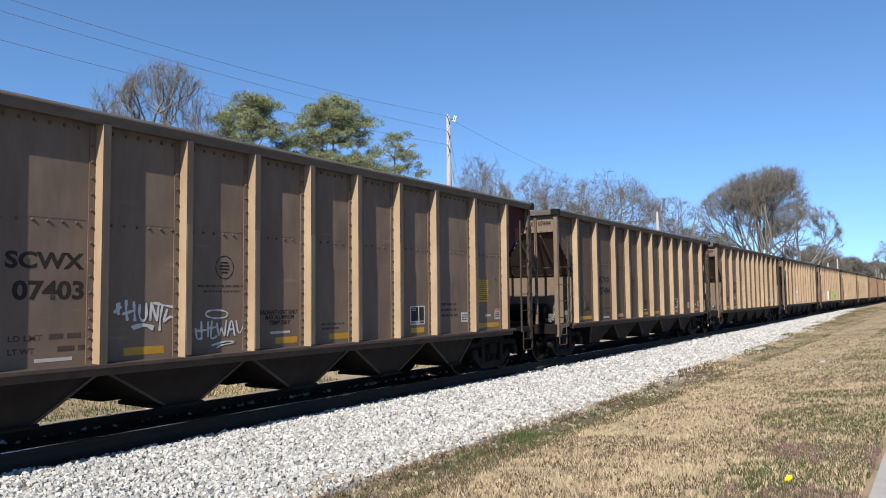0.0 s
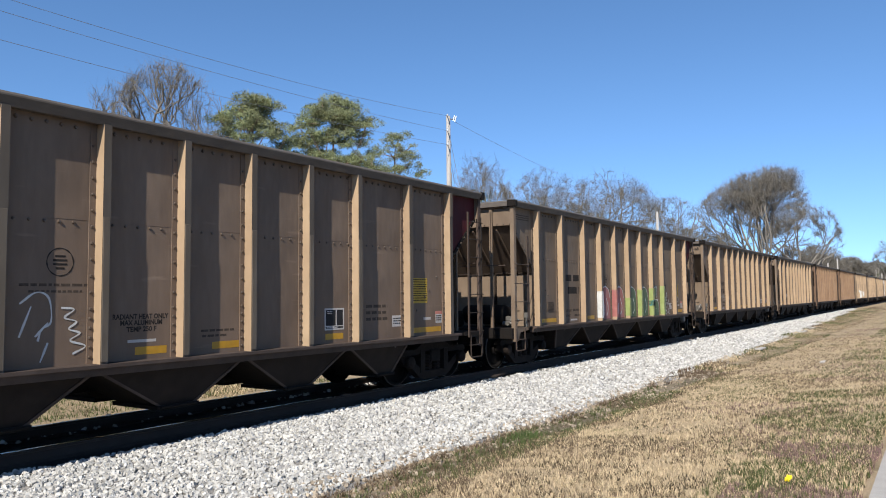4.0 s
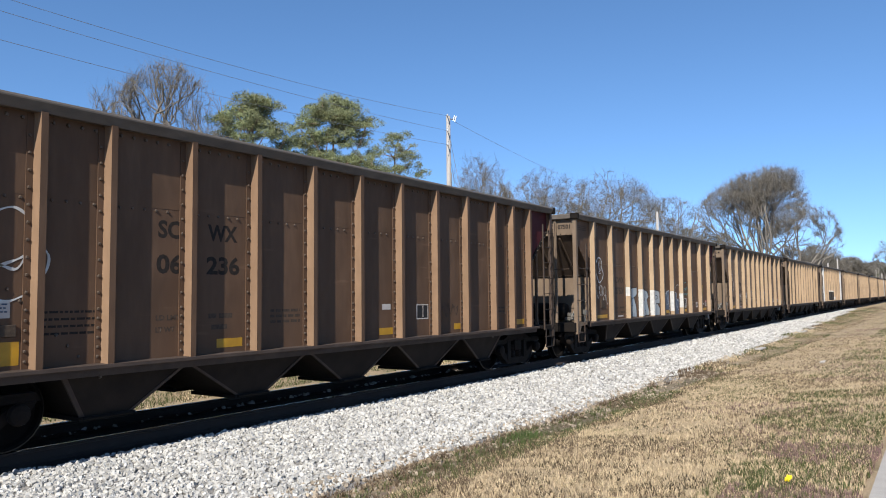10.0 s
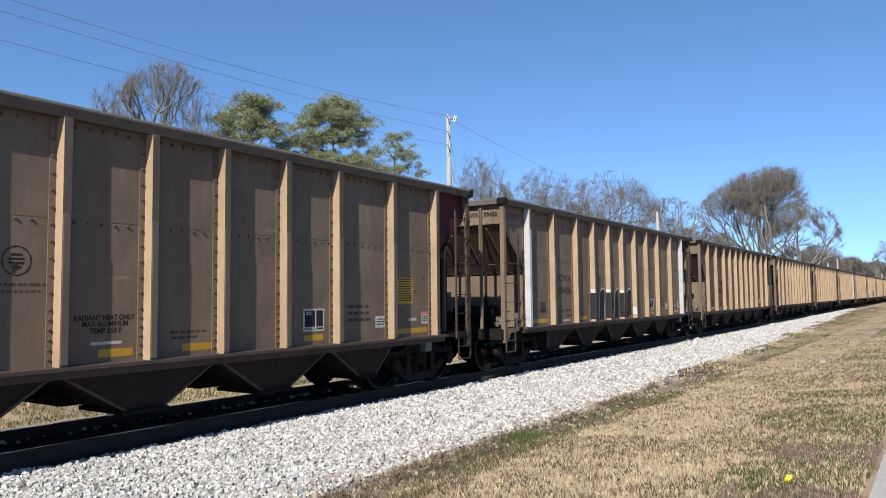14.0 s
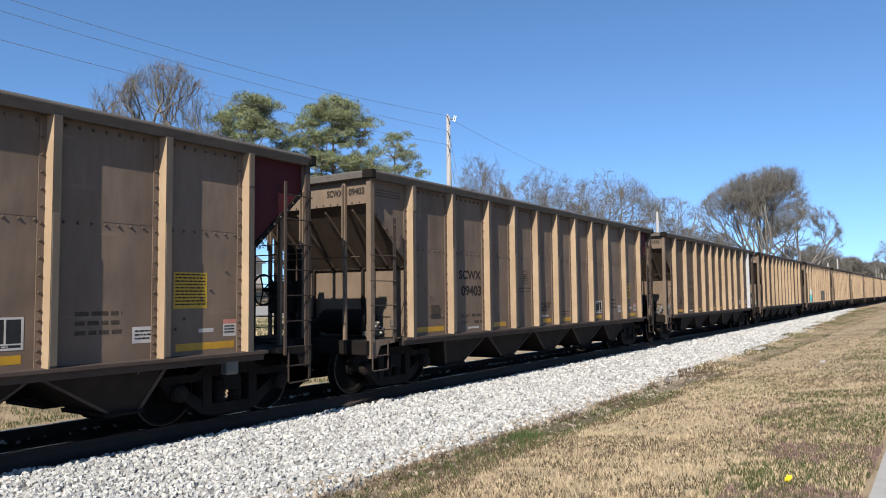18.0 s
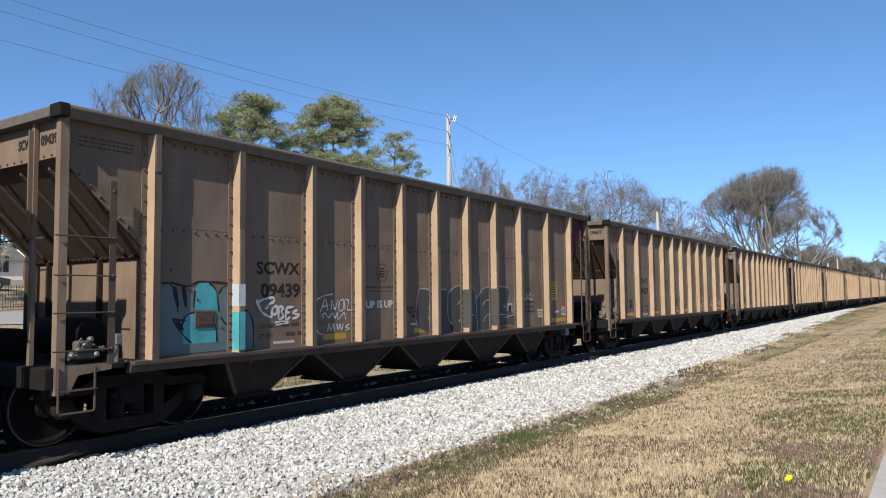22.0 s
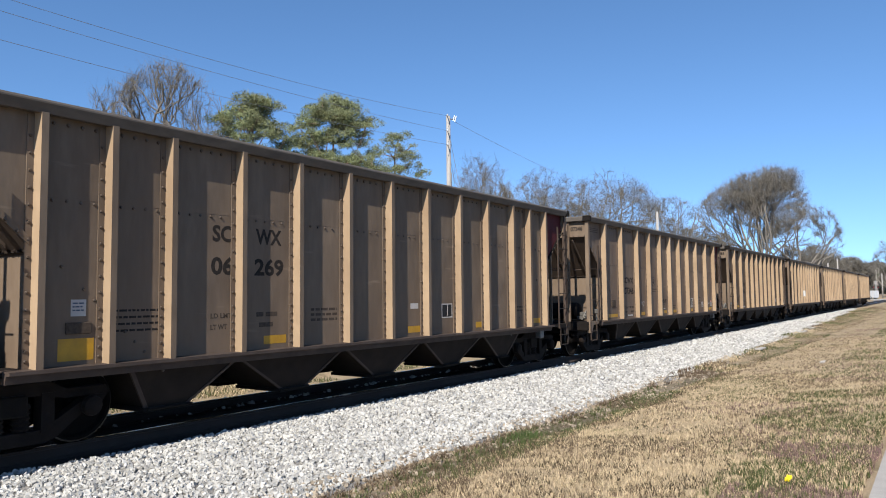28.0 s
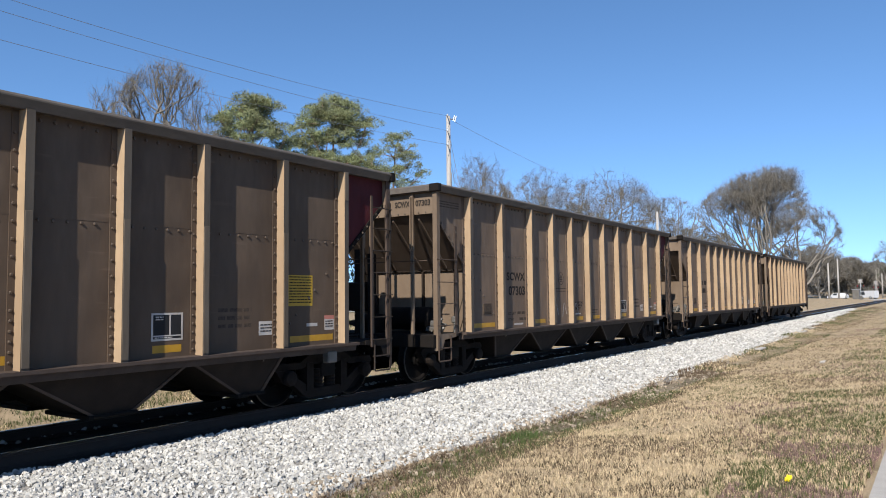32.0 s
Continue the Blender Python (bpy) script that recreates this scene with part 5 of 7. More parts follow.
spray(TRAIN[8], [[(1.39, 1.77), (1.50, 1.82), (1.55, 1.74), (1.88, 1.74), (1.85, 1.54), (2.00, 1.48)], [(1.42, 1.41), (1.46, 1.19), (1.62, 0.94)], [(1.85, 1.24), (1.87, 1.43), (1.98, 1.48), (2.18, 1.42), (2.31, 1.57)], [(1.87, 1.32), (1.99, 1.16), (2.20, 1.03), (2.08, 0.96)], [(1.51, 1.77), (1.57, 1.48)]], 0.035, SPRAY_PALE, "pale outline of a dark blue tag")
spray(TRAIN[8], [[(1.61, 1.81), (1.79, 1.98), (2.02, 2.04), (2.22, 1.93), (2.25, 1.69)]], 0.035, SPRAY_FAINT, "broad thin pale arc")
spray(TRAIN[8], [[(2.58, 2.01), (2.63, 1.77), (2.74, 1.85), (2.60, 1.89)], [(2.84, 1.81), (2.90, 1.93), (3.01, 1.81), (3.07, 1.94), (3.12, 1.81), (3.16, 2.02)], [(3.26, 2.11), (3.28, 1.81), (3.41, 1.85)], [(2.74, 1.69), (2.96, 1.73), (3.18, 1.66), (3.36, 1.70), (3.12, 1.73), (2.79, 1.65)], [(2.95, 2.12), (3.07, 2.15), (3.01, 2.09)]], 0.025, SPRAY_TEAL, "pale teal scrawl")
head_outline(TRAIN[9], -5.6, 2.2, 0.75, 0.95, SPRAY_WHITE, 0.04)
spray(TRAIN[9], scrawl(-4.5, -3.55, 1.42, 1.68, 48, 4), 0.04, SPRAY_WHITE, "white sprayed scrawl")
spray(TRAIN[9], scrawl(-3.2, -2.45, 1.2, 1.9, 49, 4), 0.05, SPRAY_PALE, "dense pale blue scrawl")
spray(TRAIN[9], [[(-1.92, 1.31), (-1.92, 1.82), (-1.70, 1.86), (-1.63, 1.82)], [(-1.67, 1.43), (-1.66, 1.74), (-1.59, 1.86), (-1.48, 1.89), (-1.36, 1.83), (-1.31, 1.70), (-1.37, 1.42), (-1.52, 1.11), (-1.60, 0.97)], [(-1.92, 1.30), (-1.67, 1.29), (-1.96, 1.18), (-1.71, 0.96)]], 0.04, SPRAY_PALE, "pale outline of a fat shape")
spray(TRAIN[9], [[(-0.69, 1.54), (-0.79, 1.69), (-0.77, 1.84), (-0.59, 1.84), (-0.56, 1.71), (-0.46, 1.87), (-0.32, 1.89), (-0.22, 1.73), (-0.27, 1.53), (-0.38, 1.44)], [(-0.72, 0.99), (-0.79, 1.21), (-0.77, 1.47), (-0.63, 1.63), (-0.50, 1.65), (-0.40, 1.54), (-0.39, 1.13)], [(-0.59, 1.22), (-0.57, 1.47)], [(-0.38, 1.44), (-0.00, 1.39), (-0.28, 1.13)], [(-0.66, 1.23), (-0.44, 1.22)]], 0.04, SPRAY_PALE, "pale outline of a fat shape")
spray(TRAIN[9], [[(0.35, 1.05), (0.47, 1.47), (0.28, 1.48), (0.27, 1.83), (0.42, 1.87), (0.57, 1.80), (0.74, 1.89), (0.87, 1.85), (0.93, 1.68), (0.92, 1.42), (0.73, 1.43), (0.75, 1.26), (0.86, 0.99)]], 0.042, SPRAY_PALE, "pale outline of a fat shape")
spray(TRAIN[9], [[(1.61, 0.99), (1.46, 1.07), (1.46, 1.25), (1.52, 1.36), (1.45, 1.72), (1.61, 1.83), (1.68, 1.72), (1.93, 1.85), (2.06, 1.71), (2.03, 1.55), (1.80, 1.46), (1.71, 1.44)], [(1.52, 1.31), (1.71, 1.36), (1.90, 1.30)], [(1.87, 1.47), (2.06, 1.39), (2.14, 1.20), (2.06, 0.99), (1.93, 0.95)]], 0.042, SPRAY_PALE, "pale outline of a fat shape")
spray(TRAIN[9], [[(2.80, 1.00), (2.62, 1.08), (2.62, 1.32), (2.76, 1.46), (2.69, 1.61), (2.73, 1.83), (2.84, 1.88), (2.84, 1.68), (3.03, 1.88), (3.26, 1.86), (3.36, 1.70), (3.30, 1.55)], [(3.29, 1.40), (3.44, 1.19), (3.37, 1.02)], [(2.87, 1.17), (3.25, 1.19)]], 0.042, SPRAY_PALE, "pale outline of a fat shape")
blob(TRAIN[9], [(-1.91, 1.81), (-1.70, 1.85), (-1.67, 1.35), (-1.89, 1.32)], SPRAY_HAZE, "thin blue-grey sprayed fill")
blob(TRAIN[9], [(-0.77, 1.81), (-0.59, 1.82), (-0.56, 1.69), (-0.45, 1.86), (-0.32, 1.87), (-0.24, 1.73), (-0.29, 1.53), (-0.67, 1.54), (-0.77, 1.69)], SPRAY_HAZE, "thin blue-grey sprayed fill")
blob(TRAIN[9], [(0.30, 1.50), (0.29, 1.81), (0.42, 1.85), (0.57, 1.78), (0.74, 1.87), (0.86, 1.83), (0.90, 1.68), (0.89, 1.45)], SPRAY_HAZE, "thin blue-grey sprayed fill")
blob(TRAIN[11], [(-2.44, 1.75), (-2.04, 1.83), (-1.93, 1.78), (-1.97, 1.00), (-2.36, 0.99)], SPRAY_BLACK, "dark sprayed fill")
spray(TRAIN[11], [[(-2.44, 1.75), (-2.04, 1.83), (-1.93, 1.78), (-1.97, 1.00), (-2.36, 0.99)]], 0.035, SPRAY_WHITE, "white outline of a dark tag")
blob(TRAIN[11], [(-1.68, 1.01), (-1.61, 1.72), (-1.38, 1.88), (-1.22, 1.75), (-1.32, 0.98)], SPRAY_BLACK, "dark sprayed fill")
spray(TRAIN[11], [[(-1.68, 1.01), (-1.61, 1.72), (-1.38, 1.88), (-1.22, 1.75), (-1.32, 0.98)]], 0.035, SPRAY_WHITE, "white outline of a dark tag")
blob(TRAIN[11], [(-0.49, 1.02), (-0.40, 1.75), (-0.11, 1.88), (0.09, 1.74), (-0.04, 1.00)], SPRAY_BLACK, "dark sprayed fill")
spray(TRAIN[11], [[(-0.49, 1.02), (-0.40, 1.75), (-0.11, 1.88), (0.09, 1.74), (-0.04, 1.00)]], 0.035, SPRAY_WHITE, "white outline of a dark tag")
blob(TRAIN[11], [(0.55, 1.02), (0.58, 1.64), (0.76, 1.88), (1.21, 1.74), (1.28, 1.35), (1.02, 1.06)], SPRAY_BLACK, "dark sprayed fill")
spray(TRAIN[11], [[(0.55, 1.02), (0.58, 1.64), (0.76, 1.88), (1.21, 1.74), (1.28, 1.35), (1.02, 1.06)]], 0.035, SPRAY_WHITE, "white outline of a dark tag")
for a, b in ((-3.2, -2.4), (-2.1, -1.25), (-0.95, -0.15), (0.15, 1.0), (1.25, 2.1)):
    m = (a + b) / 2
    spray(TRAIN[13], [[(a + 0.12, 1.1), (a + 0.1, 1.95)], [(a + 0.14, 1.92), (m, 1.88), (b - 0.1, 1.75)], [(b - 0.12, 1.15), (b - 0.2, 1.5), (b - 0.1, 1.7)]], 0.095, SPRAY_FAINT, "broad pale sprayed bars")
blob(TRAIN[17], [(-6.02, 1.0), (-4.90, 1.0), (-4.90, 1.9), (-5.02, 1.88), (-5.1, 1.8), (-5.26, 1.92), (-5.42, 1.91), (-5.5, 1.8), (-5.77, 1.77), (-5.87, 1.9), (-6.02, 1.9)], SPRAY_DULL, "dull blue-grey sprayed fill")
blob(TRAIN[17], [(-5.48, 1.56), (-5.47, 1.85), (-5.42, 1.91), (-5.26, 1.92), (-5.14, 1.81), (-5.1, 1.55)], SPRAY_TEAL, "teal sprayed fill", y=FACE - 0.0031)
blob(TRAIN[17], [(-5.66, 1.12), (-5.12, 1.12), (-5.14, 1.31), (-5.23, 1.45), (-5.41, 1.53), (-5.61, 1.49), (-5.66, 1.36)], SPRAY_TEAL, "teal sprayed fill", y=FACE - 0.0031)
spray(TRAIN[17], [[(-5.98, 1.9), (-5.87, 1.9), (-5.77, 1.77), (-5.74, 1.54)], [(-5.87, 1.92), (-5.6, 1.87), (-5.42, 1.93), (-5.2, 1.93), (-4.9, 1.91)], [(-5.48, 1.81), (-5.5, 1.59)],
                  [(-5.26, 1.92), (-5.14, 1.81), (-5.09, 1.53)], [(-5.1, 1.77), (-5.02, 1.86), (-4.9, 1.89)], [(-5.82, 1.45), (-5.67, 1.25), (-5.53, 1.13)], [(-5.82, 1.45), (-5.62, 1.42)],
                  [(-5.69, 1.34), (-5.61, 1.49), (-5.41, 1.53), (-5.23, 1.45), (-5.14, 1.31), (-5.12, 1.12)], [(-5.06, 1.45), (-4.96, 1.35), (-4.91, 1.46)]], 0.03, SPRAY_BLACK, "black outlines of a large tag")
spray(TRAIN[17], [[(-5.66, 1.87), (-5.62, 1.6)], [(-5.8, 1.86), (-5.74, 1.6)], [(-5.76, 1.42), (-5.66, 1.3)]], 0.07, SPRAY_BLACK, "black shading of a large tag")
blob(TRAIN[17], [(-4.70, 1.02), (-4.48, 1.02), (-4.49, 1.33), (-4.57, 1.51), (-4.70, 1.55)], SPRAY_DULL, "dull blue-grey sprayed fill")
spray(TRAIN[17], [[(-4.70, 1.55), (-4.57, 1.51), (-4.49, 1.33), (-4.48, 1.01)]], 0.03, SPRAY_BLACK, "black outline")
spray(TRAIN[17], [[(-4.43, 1.62), (-4.32, 1.68), (-4.12, 1.71), (-4.09, 1.66), (-4.19, 1.61), (-4.25, 1.54)], [(-4.43, 1.68), (-4.34, 1.52), (-4.25, 1.46), (-4.14, 1.42)], [(-4.14, 1.42), (-4.12, 1.55), (-4.04, 1.58), (-4.05, 1.48), (-4.12, 1.46)], [(-4.00, 1.59), (-4.00, 1.40), (-3.91, 1.43), (-3.95, 1.51), (-3.90, 1.56), (-3.98, 1.58)], [(-3.84, 1.56), (-3.86, 1.39), (-3.77, 1.41)], [(-3.84, 1.48), (-3.78, 1.49)], [(-3.84, 1.56), (-3.70, 1.57)], [(-3.62, 1.52), (-3.72, 1.48), (-3.59, 1.44), (-3.62, 1.41), (-3.73, 1.39)]], 0.045, SPRAY_WHITE, "white sprayed scrawl")
spray(TRAIN[17], [[(-4.08, 1.34), (-3.95, 1.36), (-3.77, 1.34), (-4.05, 1.31)]], 0.035, SPRAY_WHITE, "white sprayed underline")
spray(TRAIN[17], [[(-2.83, 1.76), (-3.04, 1.73), (-3.20, 1.66), (-3.26, 1.51), (-3.24, 1.30), (-3.17, 1.16), (-3.07, 1.12)], [(-3.12, 1.47), (-3.00, 1.68), (-2.95, 1.50)], [(-3.08, 1.55), (-2.93, 1.59)], [(-2.87, 1.50), (-2.85, 1.66), (-2.78, 1.51), (-2.72, 1.66)], [(-2.68, 1.64), (-2.68, 1.49), (-2.59, 1.51), (-2.58, 1.66), (-2.66, 1.65)], [(-2.54, 1.49), (-2.54, 1.66), (-2.45, 1.64), (-2.48, 1.51), (-2.38, 1.49)]], 0.026, SPRAY_WHITE, "white sprayed scrawl")
spray(TRAIN[17], [[(-3.04, 1.38), (-3.08, 1.43), (-3.00, 1.45), (-2.93, 1.38), (-2.83, 1.46), (-2.78, 1.37), (-2.72, 1.46), (-2.70, 1.35), (-2.56, 1.45), (-2.52, 1.34)], [(-2.95, 1.16), (-2.92, 1.29), (-2.87, 1.18), (-2.82, 1.28), (-2.78, 1.15)], [(-2.74, 1.28), (-2.70, 1.19), (-2.66, 1.27), (-2.63, 1.18), (-2.58, 1.28)], [(-2.43, 1.26), (-2.53, 1.22), (-2.43, 1.19), (-2.53, 1.16)]], 0.026, SPRAY_WHITE, "white sprayed scrawl")
write(TRAIN[17], "UP IS UP", -2.0, 1.52, 0.17, 0.74, SPRAY_WHITE, "sprayed_word")
# a large dark tag over four bays, with pale outlines
DARK_TAG = ([(-0.5, 1.12), (-0.57, 1.34), (-0.49, 1.76), (-0.4, 1.85), (-0.08, 1.8), (-0.14, 1.4), (-0.1, 1.0)], [(0.08, 1.1), (0.07, 1.59), (0.3, 1.83), (0.5, 1.83), (0.51, 1.31), (0.65, 1.14), (0.7, 1.0), (0.1, 1.0)],
            [(0.52, 1.76), (0.77, 1.89), (1.03, 1.93), (1.03, 1.0), (0.65, 1.0), (0.51, 1.31)], [(1.16, 1.93), (1.49, 1.85), (1.59, 1.63), (1.88, 1.85), (2.16, 1.90), (2.16, 1.0), (1.16, 1.0)], [(2.34, 1.92), (3.05, 1.85), (2.9, 1.37), (3.28, 1.3), (3.28, 1.05), (2.34, 1.05)])
for ring in DARK_TAG:
    blob(TRAIN[17], ring, SPRAY_DARK, "dark green-black sprayed fill")
spray(TRAIN[17], [[(-0.5, 1.13), (-0.57, 1.34), (-0.49, 1.76), (-0.4, 1.85), (-0.08, 1.8), (-0.14, 1.44)], [(0.08, 1.58), (0.3, 1.83), (0.46, 1.83)], [(-0.13, 1.37), (-0.06, 1.37)], [(-0.17, 1.33), (-0.06, 1.1)], [(0.52, 1.76), (0.77, 1.89), (1.05, 1.93)], [(1.17, 1.92), (1.49, 1.85), (1.59, 1.52), (1.62, 0.99)],
                  [(0.52, 1.76), (0.51, 1.31), (0.65, 1.14)], [(0.87, 1.53), (0.98, 1.61), (1.05, 1.6)], [(1.17, 1.6), (1.41, 1.6)], [(0.9, 1.18), (1.03, 1.29)], [(1.17, 1.3), (1.52, 1.3), (1.63, 1.16), (1.62, 0.98)]], 0.028, SPRAY_FAINT, "pale outline of a dark tag")
spray(TRAIN[17], [[(1.59, 1.63), (1.88, 1.85), (2.16, 1.91)], [(2.36, 1.92), (3.05, 1.85), (2.9, 1.37)], [(1.87, 1.51), (1.99, 1.61), (2.16, 1.6)], [(1.86, 1.15), (2.03, 1.3), (2.16, 1.29)], [(2.36, 1.3), (2.85, 1.28)], [(2.9, 1.24), (3.28, 1.27)], [(2.96, 1.49), (3.2, 1.49), (3.19, 1.3)]], 0.028, SPRAY_FAINT, "pale outline of a dark tag")
word = write(TRAIN[1], "MAYBE", -1.98, 1.10, 0.22, 0.80, LETTER, "sprayed_word")
word.rotation_euler = (0, -0.56, 0)
spray(TRAIN[1], scrawl(0.35, 0.8, 1.25, 1.6, 98, 4), 0.02, LETTER, "thin black scrawl")
blob(TRAIN[1], [(-2.95, 1.15), (-2.5, 1.15), (-2.45, 1.65), (-2.9, 1.6)], DULL_RED, "faded dull red sprayed patch")
spray(TRAIN[17], scrawl(3.6, 4.3, 1.55, 1.8, 85, 4), 0.03, SPRAY_FAINT, "thin scrawl")
spray(TRAIN[19], scrawl(-3.2, -2.4, 1.2, 1.6, 86, 4), 0.025, SPRAY_FAINT, "thin white scrawl")
spray(TRAIN[19], scrawl(-2.1, -1.3, 1.2, 1.6, 87, 4), 0.025, SPRAY_FAINT, "thin white scrawl")
spray(TRAIN[20], scrawl(-4.4, -3.55, 1.4, 1.55, 88, 5), 0.025, SPRAY_FAINT, "thin white scrawl")
spray(TRAIN[20], scrawl(-3.15, -2.5, 1.3, 1.6, 89, 4), 0.04, SPRAY_WHITE, "white sprayed scrawl")
spray(TRAIN[20], scrawl(-2.05, -1.3, 1.35, 1.65, 90, 5), 0.035, SPRAY_WHITE, "white sprayed scrawl")
spray(TRAIN[21], scrawl(3.95, 4.35, 1.1, 1.45, 91, 2), 0.035, SPRAY_WHITE, "small white sprayed mark")
spray(TRAIN[23], scrawl(-3.1, -2.5, 1.3, 1.5, 92, 4), 0.025, SPRAY_FAINT, "thin white scrawl")
head_outline(TRAIN[25], -5.55, 2.3, 0.6, 0.75, SPRAY_TEAL, 0.02)
spray(TRAIN[25], [[(-2.97, 1.85), (-2.54, 1.90), (-2.42, 1.54), (-2.61, 1.39), (-2.83, 1.43), (-2.87, 1.12)], [(-2.54, 1.90), (-2.35, 1.81), (-2.35, 1.48), (-2.20, 1.34)]], 0.03, SPRAY_WHITE, "white sprayed outline")
spray(TRAIN[25], [[(-1.78, 1.12), (-1.74, 1.73), (-1.42, 1.75), (-1.35, 1.59), (-1.64, 1.40)], [(-1.58, 1.14), (-1.09, 1.16)], [(-1.26, 1.17), (-1.21, 1.72), (-1.04, 1.74)], [(-1.84, 1.36), (-1.08, 1.35)]], 0.03, SPRAY_WHITE, "white sprayed outline")
spray(TRAIN[26], [[(-2.0, 1.15), (-1.9, 1.5), (-1.75, 1.2)], [(-1.5, 1.15), (-1.4, 1.5), (-1.25, 1.2)], [(-0.8, 1.15), (-0.65, 1.5), (-0.5, 1.2)]], 0.03, SPRAY_FAINT, "thin white scrawl")


def post_spray(k, index, z0, z1, material, face=False):
    """Spray paint carried on over the flank, and where wanted the face, of a post."""
    p = POSTS_A[index]
    g = Geo().add([(p - 0.0556, -1.405, z0), (p - 0.0505, -1.548, z0), (p - 0.0505, -1.548, z1), (p - 0.0556, -1.405, z1)], [(0, 1, 2, 3)])
    if face:
        g.add([(p - 0.0485, -1.5585, z0), (p + 0.0485, -1.5585, z0), (p + 0.0485, -1.5585, z1), (p - 0.0485, -1.5585, z1)], [(0, 1, 2, 3)])
    part("post_spray", g, material, TRAIN[k], "spray paint over a post")


for index, z0, z1, coat in ((3, 1.05, 1.8, SPRAY_WHITE), (4, 1.05, 1.85, DULL_PINK), (5, 1.05, 1.6, SPRAY_LIME), (6, 1.02, 1.85, SPRAY_LIME), (7, 1.0, 1.9, SPRAY_LIME), (7, 1.32, 1.5, SPRAY_TEAL), (8, 1.0, 1.98, SPRAY_LIME)):
    post_spray(3, index, z0, z1, coat, True)
for index, z0, z1 in ((2, 1.66, 1.93), (3, 1.0, 1.86), (4, 1.0, 1.84), (6, 1.1, 1.8), (7, 1.2, 1.72)):
    post_spray(8, index, z0, z1, SPRAY_WHITE, index in (3, 4))
for index in (3, 4, 5):
    post_spray(11, index, 1.02, 1.755, SPRAY_BLACK, True)
for index, z0, z1 in ((3, 1.76, 1.86), (4, 1.78, 1.86), (5, 1.76, 1.84), (6, 1.08, 1.3)):
    post_spray(11, index, z0, z1, SPRAY_WHITE)
for index, z0, z1, coat in ((1, 1.0, 1.52, SPRAY_TEAL), (1, 1.6, 1.9, SPRAY_PALE), (6, 1.06, 1.84, SPRAY_DARK), (7, 1.06, 1.86, SPRAY_DARK)):
    post_spray(17, index, z0, z1, coat, index == 1)
post_spray(2, 3, 1.72, 1.78, SPRAY_WHITE), post_spray(2, 3, 1.1, 1.5, SPRAY_FAINT), post_spray(25, 4, 1.45, 1.85, SPRAY_WHITE)
# ---- trees ----
def skin(segments, sides=3):
    """Tapered tubes for rows of (start, end, radius, radius), as arrays."""
    s = np.array(segments, dtype=float)
    p, q, r0, r1 = s[:, 0:3], s[:, 3:6], s[:, 6], s[:, 7]
    d = q - p
    d /= np.maximum(np.linalg.norm(d, axis=1, keepdims=True), 1e-9)
    ref = np.where(np.abs(d[:, 2:3]) < 0.9, np.array([[0.0, 0.0, 1.0]]), np.array([[1.0, 0.0, 0.0]]))
    a = np.cross(d, ref)
    a /= np.linalg.norm(a, axis=1, keepdims=True)
    b = np.cross(d, a)
    rows = []
    for base, r in ((p, r0), (q, r1)):
        for i in range(sides):
            c, t = math.cos(2 * math.pi * i / sides), math.sin(2 * math.pi * i / sides)
            rows.append(base + (a * c + b * t) * r[:, None])
    v = np.stack(rows, 1).reshape(-1, 3)
    o = np.arange(len(s))[:, None] * 2 * sides
    f = np.concatenate([o + np.array([[i, (i + 1) % sides, (i + 1) % sides + sides, i + sides]]) for i in range(sides)])
    return v, f


def join_up(points, trunk, balance):
    """Joins crown points to the trunk by short paths; gives the parent of each point."""
    nodes = np.concatenate([trunk, points])
    n, k = len(nodes), len(trunk)
    parent = np.arange(-1, n - 1)
    path = np.zeros(n)
    path[:k] = np.concatenate([[0], np.cumsum(np.linalg.norm(np.diff(trunk, axis=0), axis=1))])
    best, who = np.full(n, np.inf), np.zeros(n, int)
    done = np.zeros(n, bool)

    def offer(i):
        d = nodes - nodes[i]
        dist = np.linalg.norm(d, axis=1)
        cost = dist + balance * (path[i] + dist) + 1.1 * np.maximum(0, -d[:, 2])
        better = cost < best
        best[better], who[better] = cost[better], i

    for i in range(k):
        offer(i)
        done[i] = True
    for _ in range(n - k):
        i = int(np.argmin(np.where(done, np.inf, best)))
        done[i] = True
        parent[i] = who[i]
        path[i] = path[who[i]] + np.linalg.norm(nodes[i] - nodes[who[i]])
        offer(i)
    return nodes, parent, path


def unit(a):
    return a / np.maximum(np.linalg.norm(a, axis=1, keepdims=True), 1e-9)


